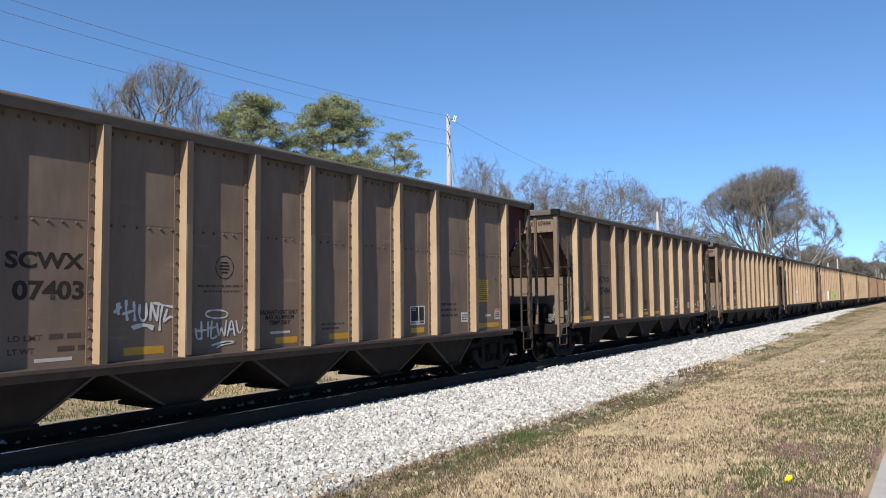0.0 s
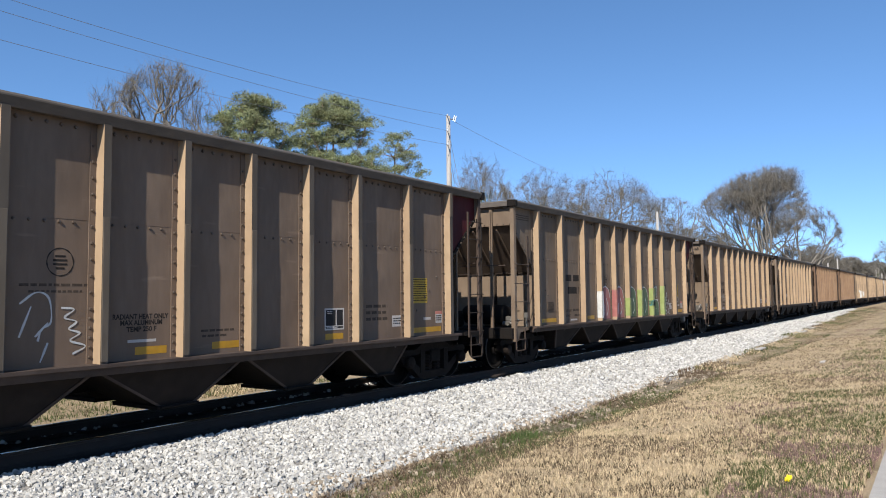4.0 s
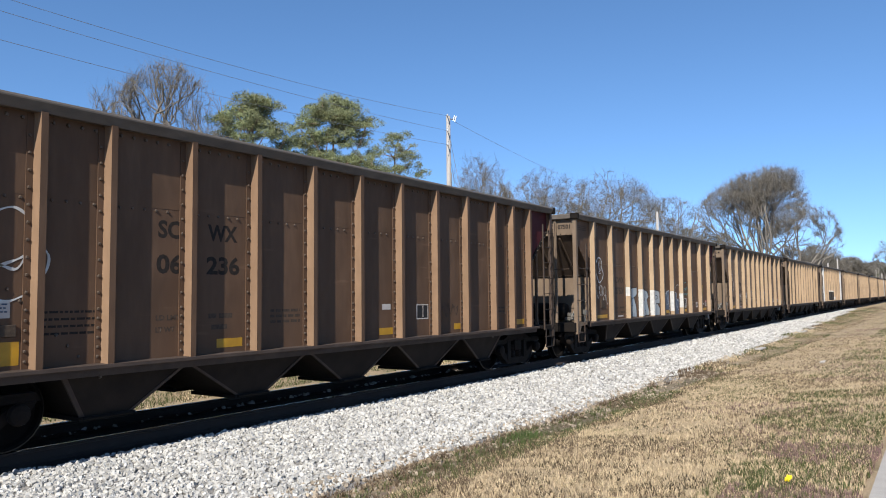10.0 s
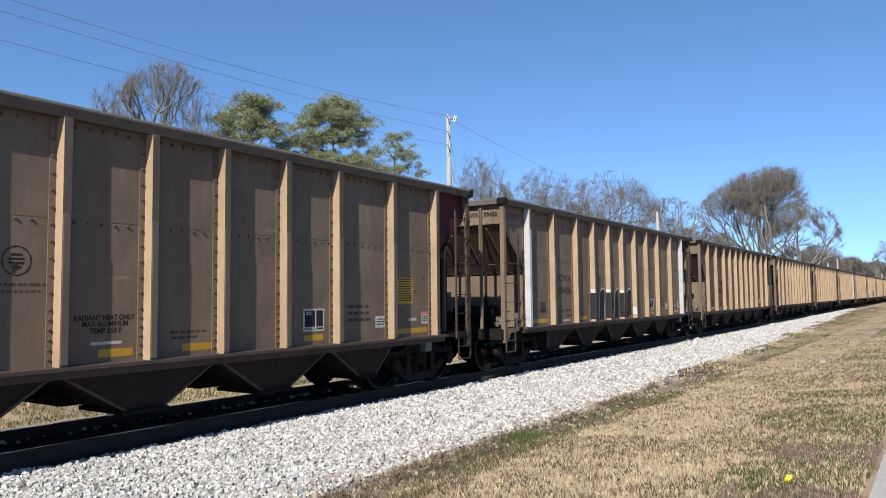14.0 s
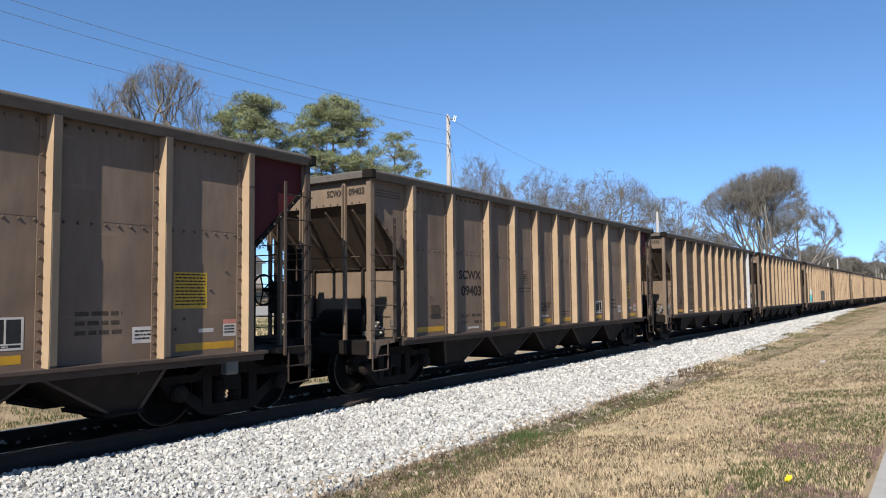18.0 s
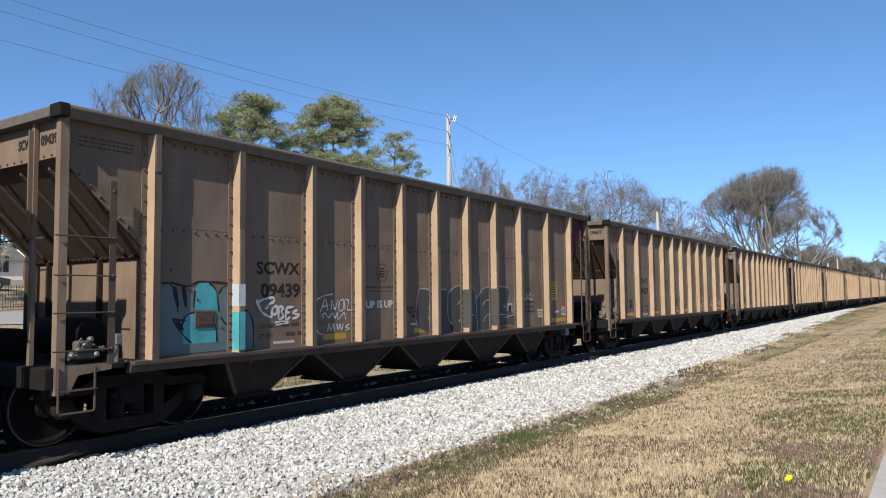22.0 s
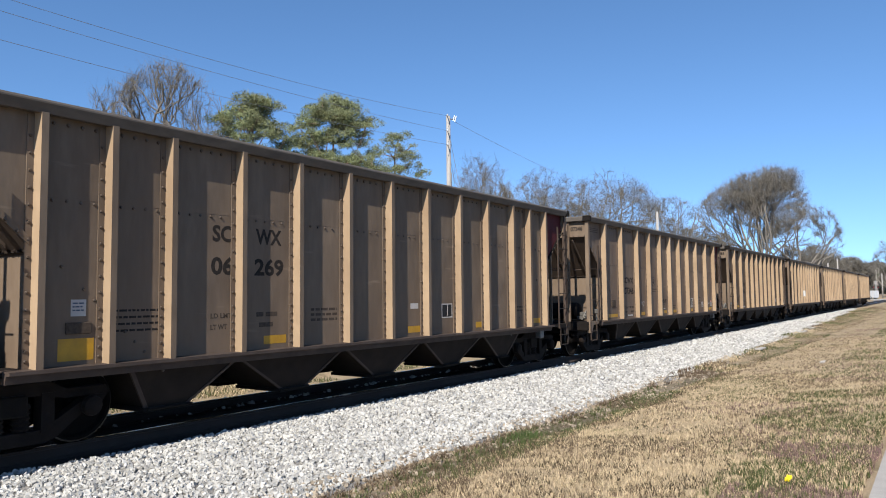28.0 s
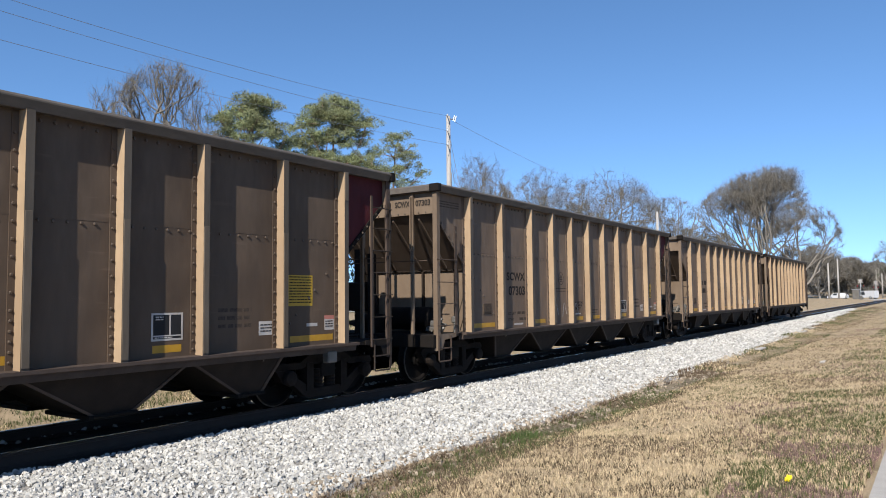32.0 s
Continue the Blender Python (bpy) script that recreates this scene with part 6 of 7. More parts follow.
def limbs(ng, height, width, levels=9, base=0.2, fork=0.15, spread=0.62, rise=0.12, tip=0.012, stems=5, most=2600):
    """A tree that forks again and again inside a rounded crown.

    Gives its branches as rows (start, end, radius, radius) and the ends of its finest branches (start, end)."""
    mid, half = height * (1 + base) / 2, height * (1 - base) / 2
    box = np.array([width / 2, width / 2, half])
    knots = ng.normal(size=(9, 3))
    knots = unit(knots)
    swell = ng.uniform(-0.16, 0.10, 9)

    def inside(p):
        q = (p - np.array([0, 0, mid])) / box
        q[:, 2] = np.where(q[:, 2] < 0, q[:, 2] * 0.8, q[:, 2])
        r = np.linalg.norm(q, axis=1)
        lump = (np.maximum(0, unit(q) @ knots.T) ** 6) @ swell
        return r < 0.97 + lump

    foot = np.array([[0.0, 0.0, -0.1]])
    top = np.array([[ng.normal() * 0.02 * height, ng.normal() * 0.02 * height, height * fork]])
    rows = [(foot, top, 1.25, 1.0)]
    n = stems
    a = np.arange(n) * 2 * np.pi / n + ng.uniform(-0.4, 0.4, n)
    lean = ng.uniform(0.15, 0.95, n)
    way = unit(np.stack([np.cos(a) * lean, np.sin(a) * lean, np.ones(n) * 0.9], 1))
    pos, rad = np.repeat(top, n, 0), ng.uniform(0.5, 0.72, n)
    reach = height * (1 - fork) * 0.235 * ng.uniform(0.85, 1.2, n)
    ends = []
    for level in range(levels):
        bend = way + ng.normal(size=way.shape) * 0.16
        mid_p = pos + unit(bend) * reach[:, None] * 0.5
        way2 = unit(way + ng.normal(size=way.shape) * 0.2 + np.array([0, 0, rise]))
        end = mid_p + way2 * reach[:, None] * 0.5
        far = ~inside(end) & (level > 0)      # a shoot that would leave the crown stays short
        reach = np.where(far, reach * 0.5, reach)
        mid_p = np.where(far[:, None], (pos + mid_p) / 2, mid_p)
        end = np.where(far[:, None], (pos + end) / 2, end)
        keep = inside(end) | (level < 2)
        pos, mid_p, end, way2, rad, reach = pos[keep], mid_p[keep], end[keep], way2[keep], rad[keep], reach[keep]
        rows += [(pos, mid_p, rad, rad * 0.9), (mid_p, end, rad * 0.9, rad * 0.8)]
        if len(end) > 0:
            ends += [np.concatenate([pos, mid_p], 1), np.concatenate([mid_p, end], 1)]
        if len(end) > most:
            break
        # two shoots at each fork, sometimes three, one of them stronger
        kids = np.where(ng.random(len(end)) < (0.45 if level < 5 else 0.25), 3, 2)
        who = np.repeat(np.arange(len(end)), kids)
        first = np.concatenate([[True], who[1:] != who[:-1]])
        side = unit(np.cross(way2[who], ng.normal(size=(len(who), 3))))
        angle = np.where(first, ng.uniform(0.1, 0.45, len(who)), ng.uniform(0.55, 1.15, len(who))) * spread
        way = unit(way2[who] * np.cos(angle)[:, None] + side * np.sin(angle)[:, None])
        pos = end[who]
        rad = rad[who] * np.where(first, 0.74, ng.uniform(0.5, 0.62, len(who)))
        reach = reach[who] * np.where(first, ng.uniform(0.78, 0.95, len(who)), ng.uniform(0.62, 0.9, len(who)))
    out = []
    for p, q, r0, r1 in rows:
        k = len(p)
        out.append(np.concatenate([p, q, np.broadcast_to(r0, k)[:, None], np.broadcast_to(r1, k)[:, None]], 1))
    out = np.concatenate(out)
    trunk = height * 0.019
    out[:, 6:] = np.maximum(out[:, 6:] * trunk, tip)
    return out, np.concatenate(ends[-6:])


def twigs(ends, height, seed, width, per, long=0.05, rise=0.25):
    """Thin slivers for the finest twigs, off the outer branches."""
    ng = np.random.default_rng(seed)
    n = len(ends) * per
    i = np.repeat(np.arange(len(ends)), per)
    p = ends[i, 0:3] + ng.random((n, 1)) * (ends[i, 3:6] - ends[i, 0:3])
    d = ends[i, 3:6] - ends[i, 0:3]
    d /= np.maximum(np.linalg.norm(d, axis=1, keepdims=True), 1e-9)
    way = d * 0.9 + ng.normal(size=(n, 3)) * 0.6 + np.array([0, 0, rise])
    way /= np.linalg.norm(way, axis=1, keepdims=True)
    reach = height * long * ng.uniform(0.5, 1.5, (n, 1))
    side = np.cross(way, ng.normal(size=(n, 3)))
    side *= width / np.maximum(np.linalg.norm(side, axis=1, keepdims=True), 1e-6)
    v = np.stack([p - side, p + side, p + way * reach * 1.5], 1).reshape(-1, 3)
    return v, np.arange(n * 3).reshape(-1, 3)


def bare_tree(x, y, height, width, seed, label, levels=9, base=0.2, fork=0.15, spread=0.7, thick=0.012, dense=3, long=0.045, rise=0.12, stems=6, ivy=0, most=2600, name="bare_tree", bark=None):
    rnd = random.Random(seed)
    ng = np.random.default_rng(seed)
    z = float(ground_z(np.float64(x), np.float64(y)))
    t = thing(name, label, "tree", (x, y, z - 0.05))
    s, ends = limbs(ng, height * (1 - long * 0.4), width * 0.96, levels, base, fork, spread, rise, thick * 0.5, stems, most)
    bough = np.maximum(s[:, 6], s[:, 7]) > thick * 1.6
    v, f = skin(s[bough], 6)
    ob = raw("trunk", v.tolist(), f.tolist(), bark or BARK, smooth=True)
    ob.parent = t
    tagged(ob, "forked trunk and limbs")
    v, f = skin(s[~bough], 3)
    v2, f2 = twigs(ends, height, seed, thick * 0.6, max(1, dense - 2), long * 0.75, rise * 0.6)
    ob = raw("crown", v.tolist() + v2.tolist(), f.tolist() + (f2 + len(v)).tolist(), bark or TWIG)
    ob.parent = t
    tagged(ob, "fine bare grey twigs")
    if ivy:
        low = s[bough & (s[:, 5] < height * 0.75)]
        cl = [(Vector(low[i, 3:6]), rnd.uniform(0.5, 0.95)) for i in rnd.sample(range(len(low)), min(len(low), ivy))]
        ob = leaves("ivy", cl, 130, 0.16, IVY, rnd)
        ob.parent = t
        tagged(ob, "green ivy on the limbs")
    return t


def leaves(name, clumps, per, size, material, rnd, flat=0.6, lean=0.28):
    """Small crossed slivers scattered through each clump (centre, radius)."""
    ng = np.random.default_rng(rnd.randrange(10 ** 6))
    out = []
    for c, r in clumps:
        n = max(6, int(per * r * r))
        d = ng.normal(size=(n, 3))
        d /= np.linalg.norm(d, axis=1, keepdims=True)
        pos = np.array(c) + d * (r * ng.random((n, 1)) ** 0.4) * np.array([1, 1, flat])
        a = ng.normal(size=(n, 3)) + d * 0.8
        a /= np.linalg.norm(a, axis=1, keepdims=True)
        b = np.cross(a, ng.normal(size=(n, 3)))
        b /= np.maximum(np.linalg.norm(b, axis=1, keepdims=True), 1e-6)
        k = size * ng.uniform(0.6, 1.4, (n, 1))
        out.append(np.stack([pos - b * k * lean, pos + b * k * lean, pos + a * k], 1))
    v = np.concatenate(out).reshape(-1, 3)
    f = np.arange(len(v)).reshape(-1, 3)
    return raw(name, v.tolist(), f.tolist(), material)


def pine(x, y, height, width, seed, label, base=0.42, pads=64, size=1.0, per=300, lean=0.0):
    """A pine whose needles stand in flattened pads at the ends of its boughs."""
    rnd = random.Random(seed)
    ng = np.random.default_rng(seed)
    z = float(ground_z(np.float64(x), np.float64(y)))
    t = thing("pine_tree", label, "tree", (x, y, z - 0.05))
    spine = np.array([[lean * (i / 14) ** 1.5 + ng.normal() * 0.05, ng.normal() * 0.05, height * 0.9 * i / 14] for i in range(15)])
    tips = []
    while len(tips) < pads:
        w = ng.random()
        reach = width / 2 * (0.8 + 0.5 * w if w < 0.4 else 1.0) * math.sqrt(max(0.04, 1 - max(0, (w - 0.4) / 0.6) ** 2.4))
        a, u = ng.uniform(0, 2 * math.pi), ng.random() ** 0.45
        c = lean * (base + (1 - base) * w) ** 1.5
        p = np.array([c + reach * u * math.cos(a), reach * u * math.sin(a), height * (base + (1 - base) * w) - 0.25])
        if all(np.linalg.norm((p - q) * np.array([1, 1, 1.6])) > 0.5 * size for q in tips) or rnd.random() < 0.02:
            tips.append(p)
    tips = np.array(tips)
    tips[:, 2] *= (height - 0.45) / tips[:, 2].max()
    nodes, parent, path = join_up(tips, spine, 0.3)
    segs = []
    for i in range(1, len(nodes)):
        p, q = nodes[parent[i]], nodes[i]
        if i < 15:
            segs.append((*p, *q, 0.24 * (1 - (i - 1) / 15) + 0.03, 0.24 * (1 - i / 15) + 0.03))
        else:
            m = (p + q) / 2 + np.array([0, 0, -0.06 * np.linalg.norm(q - p)])
            segs += [(*p, *m, 0.055, 0.042), (*m, *q, 0.042, 0.022)]
    v, f = skin(segs, 6)
    ob = raw("trunk", v.tolist(), f.tolist(), PINE_BARK, smooth=True)
    ob.parent = t
    clumps = []
    for p in tips:
        r = size * rnd.uniform(0.75, 1.2)
        for _ in range(8):
            clumps.append((p + np.array([rnd.gauss(0, 0.5), rnd.gauss(0, 0.5), rnd.gauss(0.05, 0.15)]) * r, r * rnd.uniform(0.25, 0.52)))
    ob = leaves("crown", clumps, per * 1.6, 0.19, NEEDLE, rnd, 0.6, 0.13)
    ob.parent = t
    tagged(ob, "tufts of grey-green pine needles with gaps")
    return t


bare_tree(33.8, 48.0, 18.5, 9.4, 1, "tall bare hardwood tree with a rounded crown of fine twigs", base=0.22, fork=0.26, thick=0.015, dense=2, rise=0.22, spread=0.66, most=1900)
bare_tree(28.9, 49.0, 15.9, 5.6, 2, "bare hardwood tree with a thin ragged crown", levels=8, thick=0.016, ivy=14, dense=2, most=1100)
bare_tree(39.2, 50.0, 18.2, 5.2, 3, "slender bare hardwood tree", levels=8, base=0.25, thick=0.016, rise=0.35, stems=4, most=900)
bare_tree(35.2, 62.0, 15.6, 6.5, 4, "bare hardwood tree behind the house", levels=8, thick=0.018)
pine(40.5, 46.0, 17.2, 7.2, 5, "tall pine with a rounded crown of tufted needles", base=0.34, pads=210, size=0.85)
pine(47.9, 44.0, 18.5, 9.4, 6, "broad tall pine with layered tufted branches", base=0.28, pads=290, size=0.9)
pine(58.6, 46.0, 17.6, 7.4, 7, "pine with sparse brownish layered branches", base=0.2, pads=150, size=0.85, per=190, lean=0.9)
bare_tree(66.0, 40.0, 17.0, 8.8, 8, "bare tree with ivy on its limbs", thick=0.018, ivy=34, dense=3, most=4200)
bare_tree(73.5, 43.0, 16.2, 7.0, 9, "bare tree with forked pale limbs", levels=8, thick=0.02, dense=3, most=4200)
bare_tree(74.9, 36.0, 16.0, 11.0, 10, "wide bare oak with spreading grey limbs", base=0.14, thick=0.02, spread=0.95, rise=0.05, most=4200)
bare_tree(93.5, 36.0, 18.0, 14.5, 11, "wide bare oak with spreading grey limbs", base=0.14, thick=0.022, spread=0.95, rise=0.05, stems=7, most=4200)
bare_tree(110.5, 34.0, 16.2, 13.5, 12, "bare grey hardwood tree", base=0.12, thick=0.025, spread=0.8, most=4200)
bare_tree(124.0, 32.0, 13.2, 12.0, 13, "low bare hardwood tree", base=0.1, thick=0.026, spread=0.8, most=4200)
bare_tree(127.0, 24.0, 22.2, 21.0, 14, "large bare tree with a broad rounded crown", levels=10, base=0.08, fork=0.12, thick=0.027, rise=0.16, stems=8, dense=3, most=4200)
bare_tree(168.0, 24.0, 22.0, 17.0, 15, "large bare tree with upright twigs", base=0.05, fork=0.1, thick=0.034, rise=0.2, stems=7, dense=4, most=4200)
bare_tree(212.0, 26.0, 14.5, 15.0, 16, "bare tree at the end of the row", base=0.05, fork=0.1, thick=0.038, dense=3, most=4200)

# far woods beyond the crossing, too many trees to count
rnd = random.Random(40)
kinds = []
for i in range(5):
    s, ends = limbs(np.random.default_rng(80 + i), 11.0, 11.0, 7, 0.04, 0.1, 0.8, 0.1, 0.045)
    kinds.append((*skin(s, 3), *twigs(ends, 11.0, 90 + i, 0.045, 4, 0.07)))
allv, allf, count = [], [], 0
for i in range(34):
    x = rnd.uniform(250, 420)
    y = x * rnd.uniform(0.055, 0.135) + 3
    if i < 16:
        x = rnd.uniform(225, 300)
        y = x * rnd.uniform(0.075, 0.135)
    k, a = rnd.uniform(0.7, 1.2) * (x / 270) ** 0.6, rnd.uniform(0, 6.28)
    turn = np.array([[math.cos(a), -math.sin(a), 0], [math.sin(a), math.cos(a), 0], [0, 0, 1]]) * k
    v, f, v2, f2 = kinds[i % 5]
    for vv, ff in ((v, f), (v2, f2)):
        allv.append(vv @ turn.T + np.array([x, y, 0.2]))
        allf += (ff + count).tolist()
        count += len(vv)
tagged(raw("far_woods", np.concatenate(allv).tolist(), allf, TWIG), "distant grey bare winter woods", "woods", kind="stuff")
bare_tree(262.0, 13.2, 19.5, 8.5, 43, "bare tree beside the far end of the lane", levels=8, base=0.12, thick=0.042, ivy=12)
rnd = random.Random(41)
cl = []
for _ in range(420):
    x = rnd.uniform(420, 800)
    cl.append(((x, x * rnd.uniform(-0.06, 0.17), rnd.uniform(1, 0.0150 * x + 2)), rnd.uniform(3, 6)))
ob = leaves("far_evergreens", cl, 8, 2.4, FAR_WOOD, rnd, 0.9)
tagged(ob, "distant grey-green woods on the skyline", "woods", kind="stuff")


def evergreen(x, y, height, width, seed, label, base=0.22):
    rnd = random.Random(seed)
    z = float(ground_z(np.float64(x), np.float64(y)))
    t = thing("evergreen_tree", label, "tree", (x, y, z - 0.05))
    v, f = skin([(0, 0, 0, 0, 0, height * 0.5, 0.16, 0.1), (0, 0, height * 0.5, 0.1, 0, height * 0.95, 0.1, 0.03)], 7)
    ob = raw("trunk", v.tolist(), f.tolist(), BARK, smooth=True)
    ob.parent = t
    cl = []
    for i in range(90):
        u = rnd.uniform(base, 1.0)
        r = width / 2 * math.sin(math.pi * min(1, (1.05 - u) / (1.05 - base) * 0.8 + 0.1)) * rnd.uniform(0.3, 1.0)
        a = rnd.uniform(0, 6.283)
        cl.append(((r * math.cos(a), r * math.sin(a), u * height), rnd.uniform(0.4, 0.8)))
    ob = leaves("crown", cl, 150, 0.22, CEDAR, rnd, 0.8)
    ob.parent = t
    tagged(ob, "dense dark green leaves")
    return t


evergreen(23.8, 41.0, 7.2, 4.2, 51, "dark broadleaf evergreen behind the iron fence")
evergreen(22.0, 49.0, 11.0, 7.5, 52, "tall dark evergreen beside the low house", 0.3)
evergreen(28.6, 51.5, 11.5, 7.5, 53, "tall dark evergreen in front of the white house", 0.52)
evergreen(33.5, 52.5, 11.0, 7.0, 54, "tall dark evergreen with a bare lower trunk", 0.5)
evergreen(37.2, 47.5, 9.8, 5.5, 56, "bushy dark evergreen behind the iron fence", 0.12)
evergreen(40.6, 49.0, 9.5, 6.0, 57, "bushy dark evergreen behind the iron fence", 0.12)
for i, (x, y, hgt, wid) in enumerate(((52.0, 52.0, 8.0, 7.0), (59.0, 51.0, 8.5, 8.0), (66.5, 53.0, 9.0, 8.5), (74.0, 52.0, 8.5, 8.0), (82.0, 50.0, 8.0, 8.5), (91.0, 49.0, 8.0, 9.0))):
    evergreen(x, y, hgt, wid, 110 + i, "bushy dark evergreen in the row behind the road", 0.04)
evergreen(17.0, 50.0, 10.5, 6.5, 55, "tall dark evergreen beside the low house", 0.25)
for i, (x, y) in enumerate(((27.5, 46.5), (31.0, 46.0), (21.0, 46.5), (36.0, 47.0))):
    bare_tree(x, y, 4.4, 3.4, 60 + i, "pale bare crape myrtle in the lawn", levels=6, base=0.2, fork=0.05, spread=0.5, thick=0.014, dense=2, rise=0.4, name="crape_myrtle", bark=PALE_BARK)
hx = []
rnd = random.Random(70)
for i in range(60):
    hx.append(((rnd.uniform(30, 44), 55.2 + rnd.uniform(-0.3, 0.3), rnd.uniform(2.6, 3.4)), 0.55))
h = leaves("hedge", hx, 240, 0.12, HEDGE, rnd, 0.9)
tagged(h, "clipped yellow-green hedge in front of the white house", "hedge")


# ---- power line ----
def utility_pole(x, y, height, label, arms=True):
    z = float(ground_z(np.float64(x), np.float64(y)))
    t = thing("utility_pole", label, "utility pole", (x, y, z), group="poles of the power line")
    part("pole", Geo().tube((0, 0, -0.3), (0.0, 0, height), 0.19, 0.12, n=12), POLE_WOOD, t, smooth=True)
    if arms:
        for dz in (-0.15, -1.05, -1.88):
            b = part("bracket", Geo().tube((0, 0, height + dz), (-0.45, -0.25, height + dz), 0.028, n=6), STEEL, t)
            part("insulator", Geo().lathe([(0, 0.03), (0.03, 0.07), (0.06, 0.04), (0.09, 0.07), (0.12, 0.04), (0.16, 0.05)], (-0.45, -0.25, height + dz), "z", 10), PORCELAIN, b)
        part("cutout_arm", Geo().tube((0, 0, height - 0.2), (0.45, -0.2, height - 0.1), 0.035, n=6), STEEL, t)
        part("cutout", Geo().tube((0.40, -0.2, height - 0.3), (0.55, -0.22, height + 0.08), 0.035, n=8).tube((0.30, -0.15, height - 0.25), (0.42, -0.18, height + 0.1), 0.03, n=8), PORCELAIN, t, "pale fuse cut-out")
        part("ground_rod", Geo().tube((0.14, -0.1, height - 3.4), (0.14, -0.1, height - 4.4), 0.03, n=6), STEEL, t)
    return t


utility_pole(36.2, 24.0, 11.85, "tall weathered wooden utility pole with bracket insulators")
utility_pole(75.1, 24.0, 9.6, "weathered wooden utility pole behind the trees", arms=False)
utility_pole(-13.0, 24.0, 11.85, "tall weathered wooden utility pole with bracket insulators")


def wire(name, a, b, sag, r=0.009, label="thin sagging power cable"):
    a, b = Vector(a), Vector(b)
    g = Geo().sweep([a.lerp(b, i / 24) - Vector((0, 0, 4 * sag * i / 24 * (1 - i / 24))) for i in range(25)], r)
    return solid(name, g, WIRE, label, "cable", group="power cables")


for dz, sag in ((12.38, 1.25), (11.48, 0.80), (10.65, 0.88)):
    wire("power_cable", (35.75, 23.75, dz), (-13.45, 23.75, dz), sag)
wire("power_cable", (36.5, 23.8, 12.2), (75.1, 24, 10.2), 0.5)
solid("guy_wire", Geo().tube((36.3, 24, 11.4), (40.6, 24.3, 0.6), 0.013, n=5), STEEL, "steel guy wire from the utility pole to the ground", "guy wire")
solid("guy_wire", Geo().tube((36.3, 24, 10.2), (39.6, 24.2, 0.6), 0.013, n=5).tube((38.8, 24.16, 2.5), (39.2, 24.18, 1.4), 0.03, n=6), STEEL, "steel guy wire from the utility pole to the ground", "guy wire")

# ---- beyond the road: iron fence, houses ----
FENCE_Y = 44.0
rail_z = lambda x: float(ground_z(np.float64(x), np.float64(FENCE_Y)))
for s in range(14):
    x0 = -2 + s * 3.6
    z = rail_z(x0 + 1.8)
    fence = thing("fence", "dark iron picket fence in front of a lawn", "fence", (x0, FENCE_Y, z), group="fence sections")
    part("post", Geo().bevel_box(-0.05, 0.05, -0.05, 0.05, -0.2, 1.56, 0.01), IRON, fence)
    for h_ in (0.18, 1.32):
        part("rail", Geo().box(0.05, 3.55, -0.02, 0.02, h_, h_ + 0.045), IRON, fence)
    g = Geo()
    for i in range(23):
        x = 0.2 + i * 0.148
        g.box(x - 0.011, x + 0.011, -0.011, 0.011, 0.06, 1.45)
    tagged(part("picket_row", g, IRON, fence), kind="stuff")


def house(x0, x1, y0, y1, z, eave, ridge, label, brick=False, gable_x=True):
    t = thing("house", label, "house", (0, 0, 0))
    part("wall", Geo().box(x0, x1, y0, y1, z - 0.6, eave), HOUSE_WHITE, t, "white wall")
    part("foundation", Geo().box(x0 - 0.03, x1 + 0.03, y0 - 0.03, y1 + 0.03, z - 0.6, z + 0.45), CONCRETE, t, "grey base")
    ym, xm = (y0 + y1) / 2, (x0 + x1) / 2
    if gable_x:
        g = Geo().prism([(y0 - 0.4, eave - 0.05), (y1 + 0.4, eave - 0.05), (ym, ridge), ], "x", x0 - 0.3, x1 + 0.3)
    else:
        g = Geo().prism([(x0 - 0.4, eave - 0.05), (x1 + 0.4, eave - 0.05), (xm, ridge)], "y", y0 + 0.02, y1 + 0.3)
        part("gable", Geo().prism([(x0, eave - 0.04), (x1, eave - 0.04), (xm, ridge - 0.18)], "y", y0 - 0.02, y0 + 0.02), HOUSE_WHITE, t, "white gable")
    part("roof", g, ROOF, t, "grey shingle roof")
    n = max(2, int((x1 - x0) / 2.6))
    for i in range(n):
        cx = x0 + (x1 - x0) * (i + 0.5) / n
        w = part("window", Geo().box(cx - 0.5, cx + 0.5, y0 - 0.06, y0 + 0.02, z + 1.0, z + 2.4), HOUSE_WHITE, t, "white window frame")
        for a in (-0.44, 0.03):
            part("pane", Geo().box(cx + a, cx + a + 0.41, y0 - 0.075, y0 - 0.055, z + 1.06, z + 2.34), GLASS, w)
    return t


house(31.0, 41.0, 57.0, 66.0, 2.7, 6.4, 9.0, "white wooden house with a grey gabled roof", gable_x=False)
house(20.0, 29.5, 60.0, 68.0, 2.9, 4.9, 6.8, "low house with a grey shingle roof")
house(44.0, 56.0, 62.0, 70.0, 2.9, 5.6, 8.0, "white house with a grey shingle roof")


